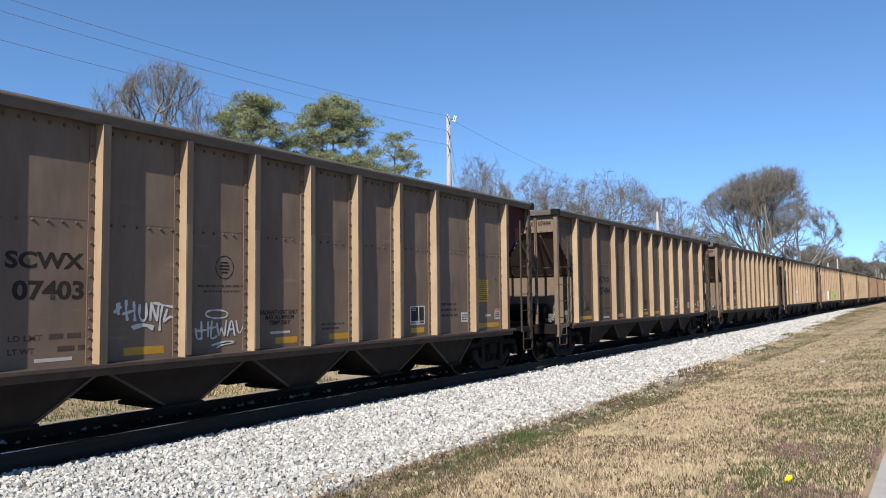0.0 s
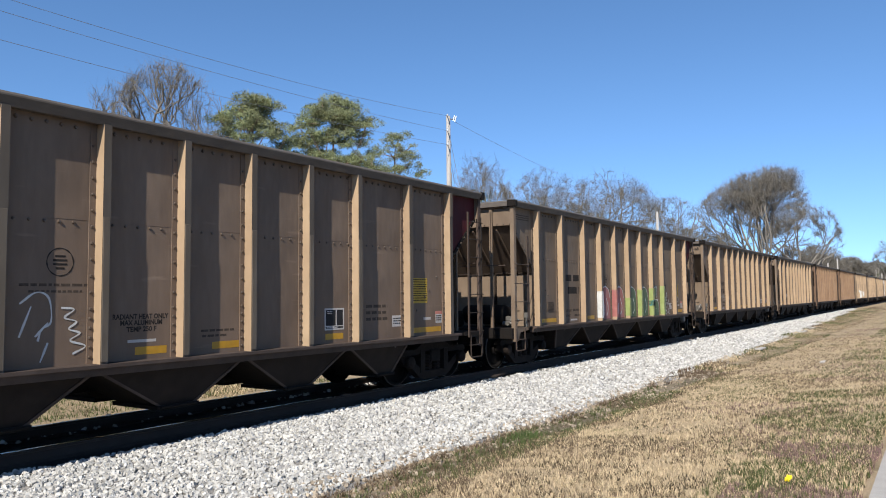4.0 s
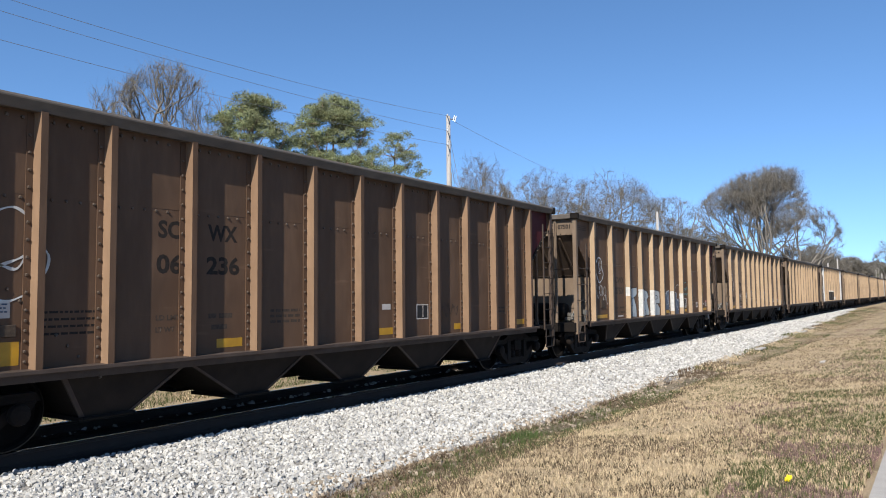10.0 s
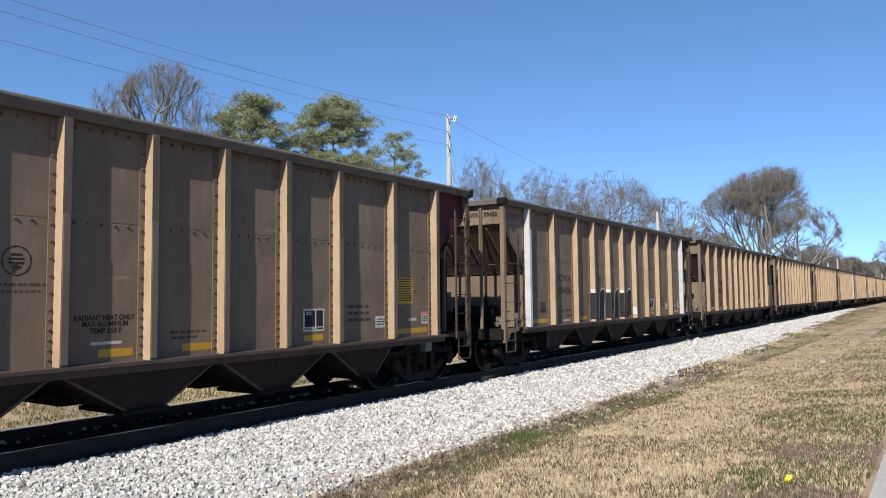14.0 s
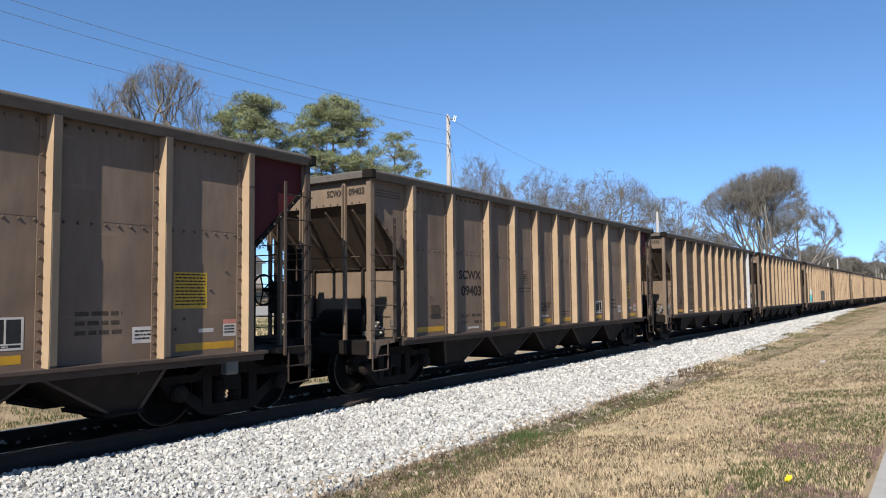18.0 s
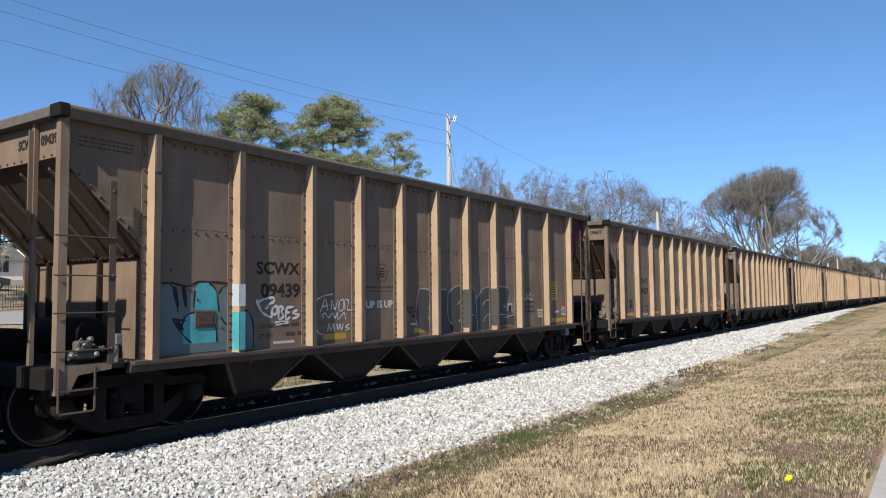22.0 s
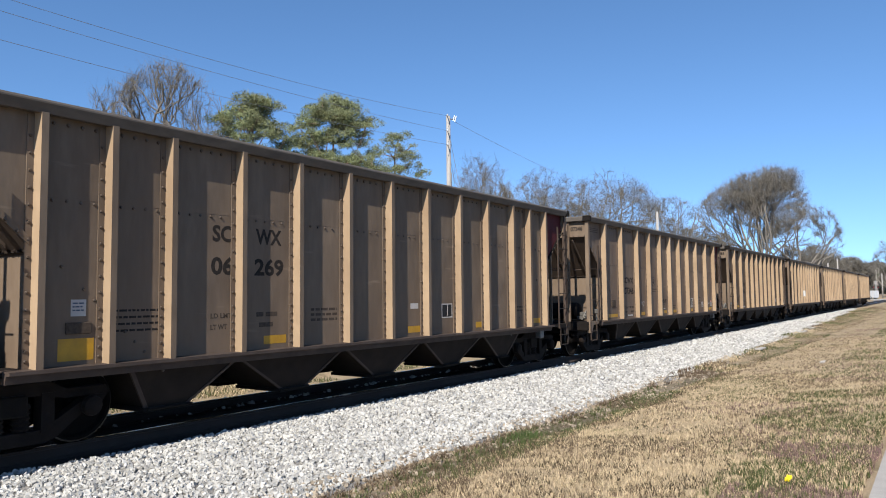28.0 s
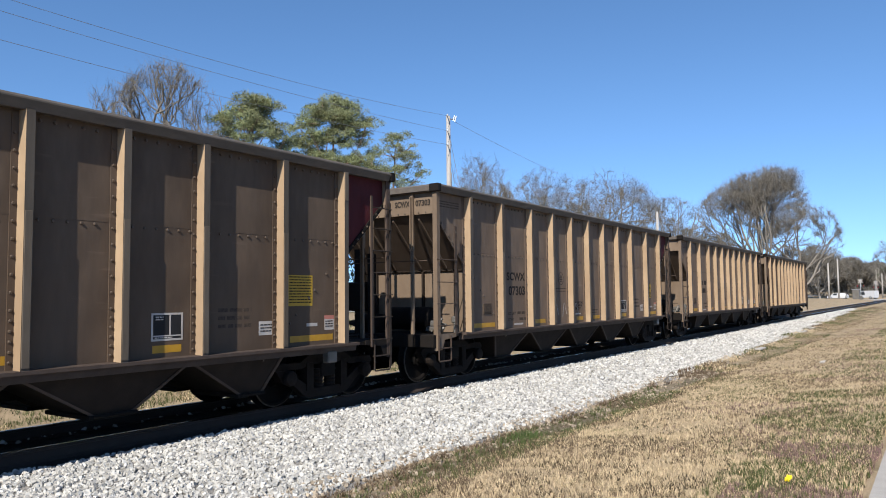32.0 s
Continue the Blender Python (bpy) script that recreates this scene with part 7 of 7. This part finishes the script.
def parked_car(x, y, material, label, length=4.5, van=False):
    z = float(ground_z(np.float64(x), np.float64(y)))
    t = thing("car", label, "car", (x, y, z + 0.05), group="vehicles")
    l_ = length / 2
    top = [(-l_, 0.3), (l_, 0.3), (l_, 0.75), (l_ * 0.62, 0.9), (l_ * 0.35, 1.42), (-l_ * 0.7, 1.45), (-l_ * 0.95, 0.95), (-l_, 0.85)]
    if van:
        top = [(-l_, 0.35), (l_, 0.35), (l_, 0.95), (l_ * 0.72, 1.1), (l_ * 0.5, 1.95), (-l_ * 0.98, 2.0), (-l_, 1.0)]
    part("body", Geo().prism(top, "y", -0.85, 0.85), material, t)
    w0, w1, zt = (-l_ * 0.6, l_ * 0.3, 1.36) if not van else (-l_ * 0.1, l_ * 0.5, 1.8)
    part("side_window", Geo().prism([(w0, 0.95), (w1 + 0.25, 0.95), (w1, zt), (w0 + 0.15, zt)], "y", -0.86, 0.86), GLASS, t)
    for ax in (-l_ * 0.62, l_ * 0.62):
        for s in (-1, 1):
            wh = part("wheel", Geo().lathe([(-0.1, 0.2), (-0.1, 0.33), (0.1, 0.33), (0.1, 0.2)], (ax, s * 0.8, 0.33), "y", 16), RUBBER, t)
            part("rim", Geo().lathe([(-0.105, 0.05), (-0.105, 0.19), (0.105, 0.19), (0.105, 0.05)], (ax, s * 0.8, 0.33), "y", 12), STEEL, wh)
    return t


parked_car(34.5, 54.2, CAR_DARK, "dark car parked in front of the white house")
parked_car(24.0, 56.0, CAR_DARK, "dark car parked beside the low house")

# ---- level crossing far down the track ----
g = Geo().box(199.0, 206.0, -40, 60, -0.3, 0.01)
solid("crossing_road", g, ROADWAY, "asphalt road across the track", "road", kind="structure")
v1 = parked_car(203.5, 15.0, CAR_WHITE, "white van waiting at the level crossing", 5.2, van=True)
v1.rotation_euler = (0, 0, radians(60))
v1.location.z = 0.02
v2 = parked_car(203.0, 21.0, CAR_WHITE, "white car behind the van at the level crossing", 4.4)
v2.rotation_euler = (0, 0, radians(75))
v2.location.z = 0.02
v3 = parked_car(192.0, 19.0, CAR_WHITE, "white car parked under the far trees", 4.4)


def crossing_signal(x, y, label):
    z = float(ground_z(np.float64(x), np.float64(y)))
    t = thing("crossing_signal", label, "crossing signal", (x, y, z), group="crossing signals")
    part("mast", Geo().tube((0, 0, -0.2), (0, 0, 4.7), 0.07, n=8), STEEL, t)
    for a in (-0.7, 0.7):
        d = Vector((0, math.cos(a), math.sin(a))) * 0.6
        b = d.normalized().cross(Vector((1, 0, 0))) * 0.11
        c = Vector((-0.1, 0, 4.2))
        part("crossbuck", Geo().add([c - d - b, c + d - b, c + d + b, c - d + b, c - d - b + Vector((0.02, 0, 0)), c + d - b + Vector((0.02, 0, 0)), c + d + b + Vector((0.02, 0, 0)), c - d + b + Vector((0.02, 0, 0))],
                                    [(0, 1, 2, 3), (4, 7, 6, 5), (0, 4, 5, 1), (1, 5, 6, 2), (2, 6, 7, 3), (3, 7, 4, 0)]), WHITE, t, "white crossed board")
    part("lamp_bar", Geo().tube((0, -0.7, 3.1), (0, 0.7, 3.1), 0.035, n=6), STEEL, t)
    for s in (-0.55, 0.55):
        lamp = part("lamp_disc", Geo().lathe([(-0.05, 0.02), (-0.04, 0.28), (0.0, 0.28)], (-0.06, s, 3.1), "x", 16), RUBBER, t)
        part("lens", Geo().lathe([(-0.08, 0.02), (-0.07, 0.11), (-0.045, 0.11)], (-0.06, s, 3.1), "x", 12), SIGNAL_RED, lamp)
    part("base_box", Geo().bevel_box(-0.3, 0.3, -0.3, 0.3, 0, 0.9, 0.03), ALLOY, t)
    return t


crossing_signal(192.0, 15.2, "silver level crossing signal with a white crossbuck")
crossing_signal(214.0, 13.6, "silver level crossing signal with a white crossbuck")
part_cab = thing("signal_cabinet", "silver signal cabinet beside the crossing", "cabinet", (188.0, 15.8, float(ground_z(np.float64(188.0), np.float64(15.8)))))
part("body", Geo().bevel_box(-0.9, 0.9, -0.7, 0.7, 0, 2.2, 0.04), ALLOY, part_cab)
part("roof", Geo().bevel_box(-1.0, 1.0, -0.8, 0.8, 2.2, 2.3, 0.03), STEEL, part_cab)
for x, y, hgt in ((158.0, 17.8, 6.8), (170.0, 17.4, 8.0), (230.0, 14.4, 7.5), (246.0, 14.0, 7.0)):
    utility_pole(x, y, hgt, "thin grey pole near the crossing", arms=False)
# ---- loose ballast and grass ----
def cloud(x, y, scale, seed):
    """Smooth random patches from 0 to 1, in three sizes."""
    out, total = 0.0, 0.0
    for k, weight in ((1.0, 1.0), (2.7, 0.6), (6.1, 0.4)):
        u, v = x / scale * k + 31.7 * seed, y / scale * k + 17.3 * seed
        i, j = np.floor(u), np.floor(v)
        fu, fv = u - i, v - j
        fu, fv = fu * fu * (3 - 2 * fu), fv * fv * (3 - 2 * fv)

        def spot(a, b):
            h = np.sin(a * 127.1 + b * 311.7 + seed * 7.7) * 43758.5453
            return h - np.floor(h)

        out = out + weight * ((spot(i, j) * (1 - fu) + spot(i + 1, j) * fu) * (1 - fv) + (spot(i, j + 1) * (1 - fu) + spot(i + 1, j + 1) * fu) * fv)
        total += weight
    return out / total


def scatter_stones(name, spans, label, ragged=False):
    """Crushed stones heaped over the bed: rows of (x0, x1, y0, y1, stones a square metre, size)."""
    ng = np.random.default_rng(5)
    cube = np.array([(x, y, z) for x in (-1, 1) for y in (-1, 1) for z in (-1, 1)], float)
    quads = np.array([(0, 1, 3, 2), (4, 6, 7, 5), (0, 4, 5, 1), (2, 3, 7, 6), (0, 2, 6, 4), (1, 5, 7, 3)])
    vs = []
    for x0, x1, y0, y1, dens, size in spans:
        n = int((x1 - x0) * (y1 - y0) * dens)
        x, y = ng.uniform(x0, x1, n), ng.uniform(y0, y1, n)
        if ragged:
            keep = ng.random(n) < np.clip((y - y0) / (y1 - y0) + 0.9 * (cloud(x, y, 1.1, 21) - 0.62), 0, 1) ** 1.5
            x, y, n = x[keep], y[keep], int(keep.sum())
        z = np.maximum(bed_z(x, y), ground_z(x, y))
        k = size * ng.uniform(0.55, 1.25, (n, 1, 1)) * ng.uniform(0.6, 1.25, (n, 1, 3))
        shape = cube[None] * ng.uniform(0.55, 1.0, (n, 8, 3)) * k * 0.5
        q = ng.normal(size=(n, 4))
        q /= np.linalg.norm(q, axis=1, keepdims=True)
        w, i, j, l = q.T
        rot = np.stack([1 - 2 * (j * j + l * l), 2 * (i * j - w * l), 2 * (i * l + w * j), 2 * (i * j + w * l), 1 - 2 * (i * i + l * l), 2 * (j * l - w * i), 2 * (i * l - w * j), 2 * (j * l + w * i), 1 - 2 * (i * i + j * j)], 1).reshape(-1, 3, 3)
        shape = np.einsum("nij,nkj->nki", rot, shape)
        vs.append(shape + np.stack([x, y, z + size * ng.uniform(0.05, 0.45, n)], 1)[:, None])
    v = np.concatenate(vs)
    f = (np.arange(len(v))[:, None, None] * 8 + quads[None]).reshape(-1, 4)
    ob = raw(name, v.reshape(-1, 3).tolist(), f.tolist(), DUSTY_STONE if ragged else STONE)
    return tagged(ob, label, "ballast", kind="stuff")


scatter_stones("ballast_stones", [(2.0, 9.0, 5.45, 8.45, 680, 0.046), (9.0, 16.0, 5.45, 8.45, 430, 0.052), (16, 28, 5.5, 8.45, 220, 0.062), (28, 45, 5.7, 8.45, 125, 0.08), (45, 60, 6.2, 8.45, 90, 0.1), (60, 76, 6.9, 8.45, 50, 0.13), (76, 92, 7.7, 8.45, 42, 0.14),
                                  (3.0, 24.0, 10.2, 12.2, 110, 0.065)], "heaped white crushed limestone ballast stones")
scatter_stones("strewn_stones", [(2.0, 20.0, 4.35, 5.7, 420, 0.046), (20, 36, 4.5, 5.7, 110, 0.06)], "dusty ballast stones strewn along the grass edge", True)


def blades(name, spans, height, width, material, label, seed, lean=0.5, patch=None, tuft=1, category="grass"):
    """Single blades that stand up from the ground: rows of (x0, x1, y0, y1, blades a square metre)."""
    ng = np.random.default_rng(seed)
    vs = []
    for x0, x1, y0, y1, dens in spans:
        n = int((x1 - x0) * (y1 - y0) * dens)
        x, y = ng.uniform(x0, x1, n), ng.uniform(y0, y1, n)
        if patch:
            at, scale = patch
            odds = np.clip((cloud(x, y, scale, seed) - at) / 0.10, 0, 1)
            keep = ng.random(n) < odds
            x, y = x[keep], y[keep]
            n = len(x)
        if tuft > 1:
            x, y = np.repeat(x, tuft) + ng.normal(size=n * tuft) * 0.010, np.repeat(y, tuft) + ng.normal(size=n * tuft) * 0.010
            n = len(x)
        if not n:
            continue
        z = np.where((y > 5.15) & (y < 8.6), np.maximum(ground_z(x, y), bed_z(x, y)) + 0.03, ground_z(x, y)) - 0.005
        a = ng.uniform(0, 2 * np.pi, n)
        h = height * ng.uniform(0.4, 1.3, n)
        w = width * ng.uniform(0.6, 1.3, n)
        dx, dy = np.cos(a), np.sin(a)
        p = np.stack([x, y, z], 1)
        side = np.stack([-dy, dx, 0 * a], 1) * w[:, None] / 2
        tip = p + np.stack([dx * h * lean * ng.uniform(0, 1.6, n), dy * h * lean * ng.uniform(0, 1.6, n), h], 1)
        vs.append(np.stack([p - side, p + side, tip], 1))
    v = np.concatenate(vs).reshape(-1, 3)
    ob = raw(name, v.tolist(), np.arange(len(v)).reshape(-1, 3).tolist(), material)
    return tagged(ob, label, category, kind="stuff")


soil = sheet("soil", np.concatenate([np.linspace(2, 30, 280), np.linspace(30.3, 120, 160)]), np.linspace(4.2, 6.6, 32), EARTH, 0.0,
             lambda x, y: np.maximum(ground_z(x, y), np.where(y > 5.15, bed_z(x, y), -9)) + 0.10 * (cloud(x, y, 1.3, 33) - 0.40) - 0.09 * np.abs((y - 5.0 - 0.6 * np.clip((x - 18) / 40, 0, 1)) / (0.62 + 0.3 * np.clip((x - 18) / 40, 0, 1))) ** 2)
tagged(soil, "bare brown soil along the foot of the ballast", "soil", kind="structure")
gx, gu = np.meshgrid(np.linspace(22, 400, 190), np.linspace(0, 1, 14), indexing="ij")
gy = 4.4 + gu * (np.interp(gx, (22, 30, 45, 62, 76, 94, 420), (5.3, 5.75, 6.25, 6.8, 7.35, 8.35, 8.45)) + 0.35 * (cloud(gx, gx * 0, 5.0, 8) - 0.5) - 4.4)
gz = np.maximum(ground_z(gx, gy), np.where(gy > 5.15, bed_z(gx, gy), -9)) + 0.05 * np.sin(np.pi * np.clip(gu * 1.02, 0, 1)) + 0.012
at = (np.arange(189)[:, None] * 14 + np.arange(13)).ravel()
verge = raw("verge", np.stack([gx, gy, gz], -1).reshape(-1, 3).tolist(), np.stack([at, at + 14, at + 15, at + 1], 1).tolist(), VERGE, smooth=True)
tagged(verge, "bare brown verge that covers the ballast shoulder", "soil", kind="structure")
NEAR = [(3.0, 10.0, 0.6, 4.9, 3600), (10.0, 18.0, 0.6, 4.8, 1700), (18.0, 34.0, 0.6, 4.7, 600), (34.0, 70.0, 0.7, 4.6, 130)]


def thin(k):
    return [(a, b, c, d, e * k) for a, b, c, d, e in NEAR]


blades("dry_grass", thin(1.25), 0.04, 0.007, STRAW, "mown straw-coloured winter grass", 3, lean=1.1)
blades("brown_stalks", thin(0.07), 0.06, 0.009, BROWN_WEED, "brown seed stalks among the dry grass", 4, lean=0.45, patch=(0.47, 0.8), tuft=4)
blades("brown_tufts", thin(0.13), 0.042, 0.010, DARK_WEED, "dark brown withered tufts among the dry grass", 14, lean=0.6, patch=(0.51, 0.26), tuft=4)
blades("green_weeds", thin(0.10), 0.038, 0.010, WEED, "low green weeds among the dry grass", 5, lean=0.6, patch=(0.54, 2.2), tuft=5)
blades("lane_weeds", [(6.0, 9.0, 0.6, 1.8, 420), (9, 16, 0.6, 2.2, 330), (16, 40, 0.6, 2.4, 90)], 0.05, 0.011, WEED, "green weeds along the concrete lane", 15, lean=0.6, patch=(0.40, 1.3), tuft=6)
blades("purple_weeds", [(5.9, 9.6, 0.58, 1.6, 800), (4.5, 7.5, 4.5, 5.0, 90)], 0.06, 0.011, PURPLE, "patches of purple flowering weeds", 6, lean=0.4, patch=(0.47, 0.9), tuft=4)
blades("purple_stalks", [(8.5, 18, 0.7, 3.6, 150), (18, 45, 0.7, 3.8, 60)], 0.05, 0.011, PURPLE, "thin patches of purple-brown weeds in the grass", 16, lean=0.5, patch=(0.56, 1.4), tuft=4)
blades("verge_grass", [(20, 34, 4.6, 5.55, 420), (34, 50, 4.5, 6.0, 230), (50, 70, 4.5, 6.6, 120), (70, 95, 4.6, 7.3, 70), (95, 140, 4.6, 8.2, 25)], 0.09, 0.022, STRAW, "dry grass on the verge beside the ballast", 17, lean=0.9, patch=(0.36, 1.6))
blades("verge_weeds", [(20, 34, 4.6, 5.6, 160), (34, 50, 4.7, 6.1, 120), (50, 70, 5.0, 6.7, 90), (70, 95, 5.4, 7.4, 60)], 0.10, 0.024, WEED, "green weeds on the verge beside the ballast", 18, lean=0.8, patch=(0.5, 2.4), tuft=3)
blades("verge_stalks", [(14, 34, 4.5, 5.6, 130), (34, 60, 4.5, 6.2, 80), (60, 110, 4.6, 7.2, 40)], 0.09, 0.02, BROWN_WEED, "brown withered weeds on the verge beside the ballast", 19, lean=0.6, patch=(0.47, 2.0), tuft=4)
blades("grass_tuft", [(8.9, 9.7, 4.8, 5.15, 2600)], 0.12, 0.009, LUSH, "green grass tuft at the edge of the ballast", 7, lean=0.6, patch=(0.40, 0.5))
blades("weed_tuft", [(6.6, 7.6, 1.0, 1.5, 300)], 0.06, 0.010, WEED, "low green weeds beside the concrete lane", 8, lean=0.7, patch=(0.42, 0.6), tuft=5)
blades("edge_weeds", [(3.5, 16, 4.2, 5.35, 420), (16, 34, 4.2, 5.5, 150), (34, 62, 4.3, 6.4, 70), (62, 95, 5.0, 7.3, 40)], 0.06, 0.010, BROWN_WEED, "brown weeds along the foot of the ballast", 9, lean=0.8, patch=(0.44, 0.9), tuft=4)
blades("edge_green", [(3.5, 16, 4.3, 5.2, 260), (16, 40, 4.2, 5.0, 90), (28, 44, 4.9, 5.6, 110), (44, 62, 5.0, 6.0, 150), (62, 100, 5.2, 6.9, 110)], 0.07, 0.014, WEED, "green weeds along the foot of the ballast", 10, lean=0.8, patch=(0.52, 1.6), tuft=4)
blades("bank_grass", [(3, 20, 12.6, 18, 420), (6, 26, 18, 27, 130)], 0.10, 0.018, STRAW, "dry grass on the bank behind the track", 11, lean=0.7, patch=(0.45, 2.0))
blades("bank_weeds", [(3, 20, 12.8, 18, 420), (6, 26, 18, 27, 190)], 0.09, 0.018, WEED, "green weeds on the bank behind the track", 12, lean=0.7, patch=(0.33, 2.0))
flower = thing("dandelion", "yellow flower in the dry grass beside the lane", "flower", (6.85, 1.15, float(ground_z(np.float64(6.85), np.float64(1.15)))))
for dx, dy, hgt in ((0, 0, 0.05), (0.03, -0.01, 0.065)):
    part("stem", Geo().tube((dx, dy, 0), (dx + 0.01, dy, hgt), 0.004, n=5), WEED, flower)
    for i in range(6):
        a = i * 1.0472
        c = Vector((dx + 0.01 + 0.013 * math.cos(a), dy + 0.013 * math.sin(a), hgt - 0.01 + 0.01 * (i % 2)))
        part("petal", Geo().lathe([(-0.008, 0.003), (0.0, 0.011), (0.010, 0.012), (0.016, 0.004)], c, "z", 7), PETAL, flower)
for x, y, s in ((20.9, 2.58, 0.09), (21.5, 2.6, 0.06)):
    solid("litter", Geo().bevel_box(-s, s, -s * 0.6, s * 0.6, 0, s * 0.6, s * 0.15), WHITE, "small piece of white litter in the grass", "litter", at=(x, y, float(ground_z(np.float64(x), np.float64(y)))))
solid("plank", Geo().bevel_box(-0.5, 0.5, -0.1, 0.1, 0, 0.05, 0.01), CONCRETE, "short pale board lying at the foot of the ballast", "board", at=(27.5, 5.3, -0.25))
solid("branch", Geo().tube((-0.5, 0, 0.03), (0.1, 0.1, 0.05), 0.02, 0.018, n=6).tube((0.1, 0.1, 0.05), (0.7, 0.05, 0.03), 0.018, 0.008, n=6), BARK, "dark fallen branch on the ballast", "branch", at=(16.9, 5.2, -0.25))
# ---- track ----
track = thing("railway_track", "straight railway track of steel rails on dark wooden ties in white ballast", "track", kind="structure")
for side in (-0.7525, 0.7525):
    y = TRACK_Y + side
    prof = [(-0.07, -0.18), (0.07, -0.18), (0.07, -0.165), (0.012, -0.145), (0.012, -0.045), (0.037, -0.035), (0.037, -0.006), (-0.037, -0.006), (-0.037, -0.035), (-0.012, -0.045), (-0.012, -0.145), (-0.07, -0.165)]
    g = Geo().prism([(y + a, b) for a, b in prof], "x", -300, 900)
    rail = part("rail", g, RAIL, track, "rusty steel rail")
    part("railhead", Geo().prism([(y - 0.036, -0.006), (y + 0.036, -0.006), (y + 0.03, 0.0), (y - 0.03, 0.0)], "x", -300, 900), RAIL_TOP, rail, "polished running surface")
tie_mesh = Geo().bevel_box(-0.115, 0.115, -1.3, 1.3, -0.17, 0.0, 0.012).mesh("tie", TIE)
for i in range(290):
    ob = new("tie", tie_mesh)
    ob.parent = track
    ob.location = (-14 + i * 0.533 + random.uniform(-0.02, 0.02), TRACK_Y + random.uniform(-0.04, 0.04), -0.178)
    ob.rotation_euler = (0, 0, random.uniform(-0.015, 0.015))

# ---- last line ----
def motions():
    times = [i * 1.0 for i in range(33)]
    for k, car in CARS:
        walk(car, [(t, pose(k * PITCH - gone(t) + 7.36, TRACK_Y, 0)) for t in times])
    # every wheelset rolls alike: one action for each place in the truck
    rolled = {}
    for ws in WHEELSETS:
        key = round(ws.location.x, 2)
        if key not in rolled:
            at = ws.location.copy()
            walk(ws, [(f / FPS, pose(at.x, at.y, at.z, 0, -math.degrees(gone(f / FPS) / 0.457) % 360.0, 0)) for f in range(32 * FPS + 1)])
            rolled[key] = ws
        else:
            data = ws.animation_data_create()
            data.action = rolled[key].animation_data.action
            data.action_slot = rolled[key].animation_data.action_slot
            ws.rotation_mode = "QUATERNION"


motions()
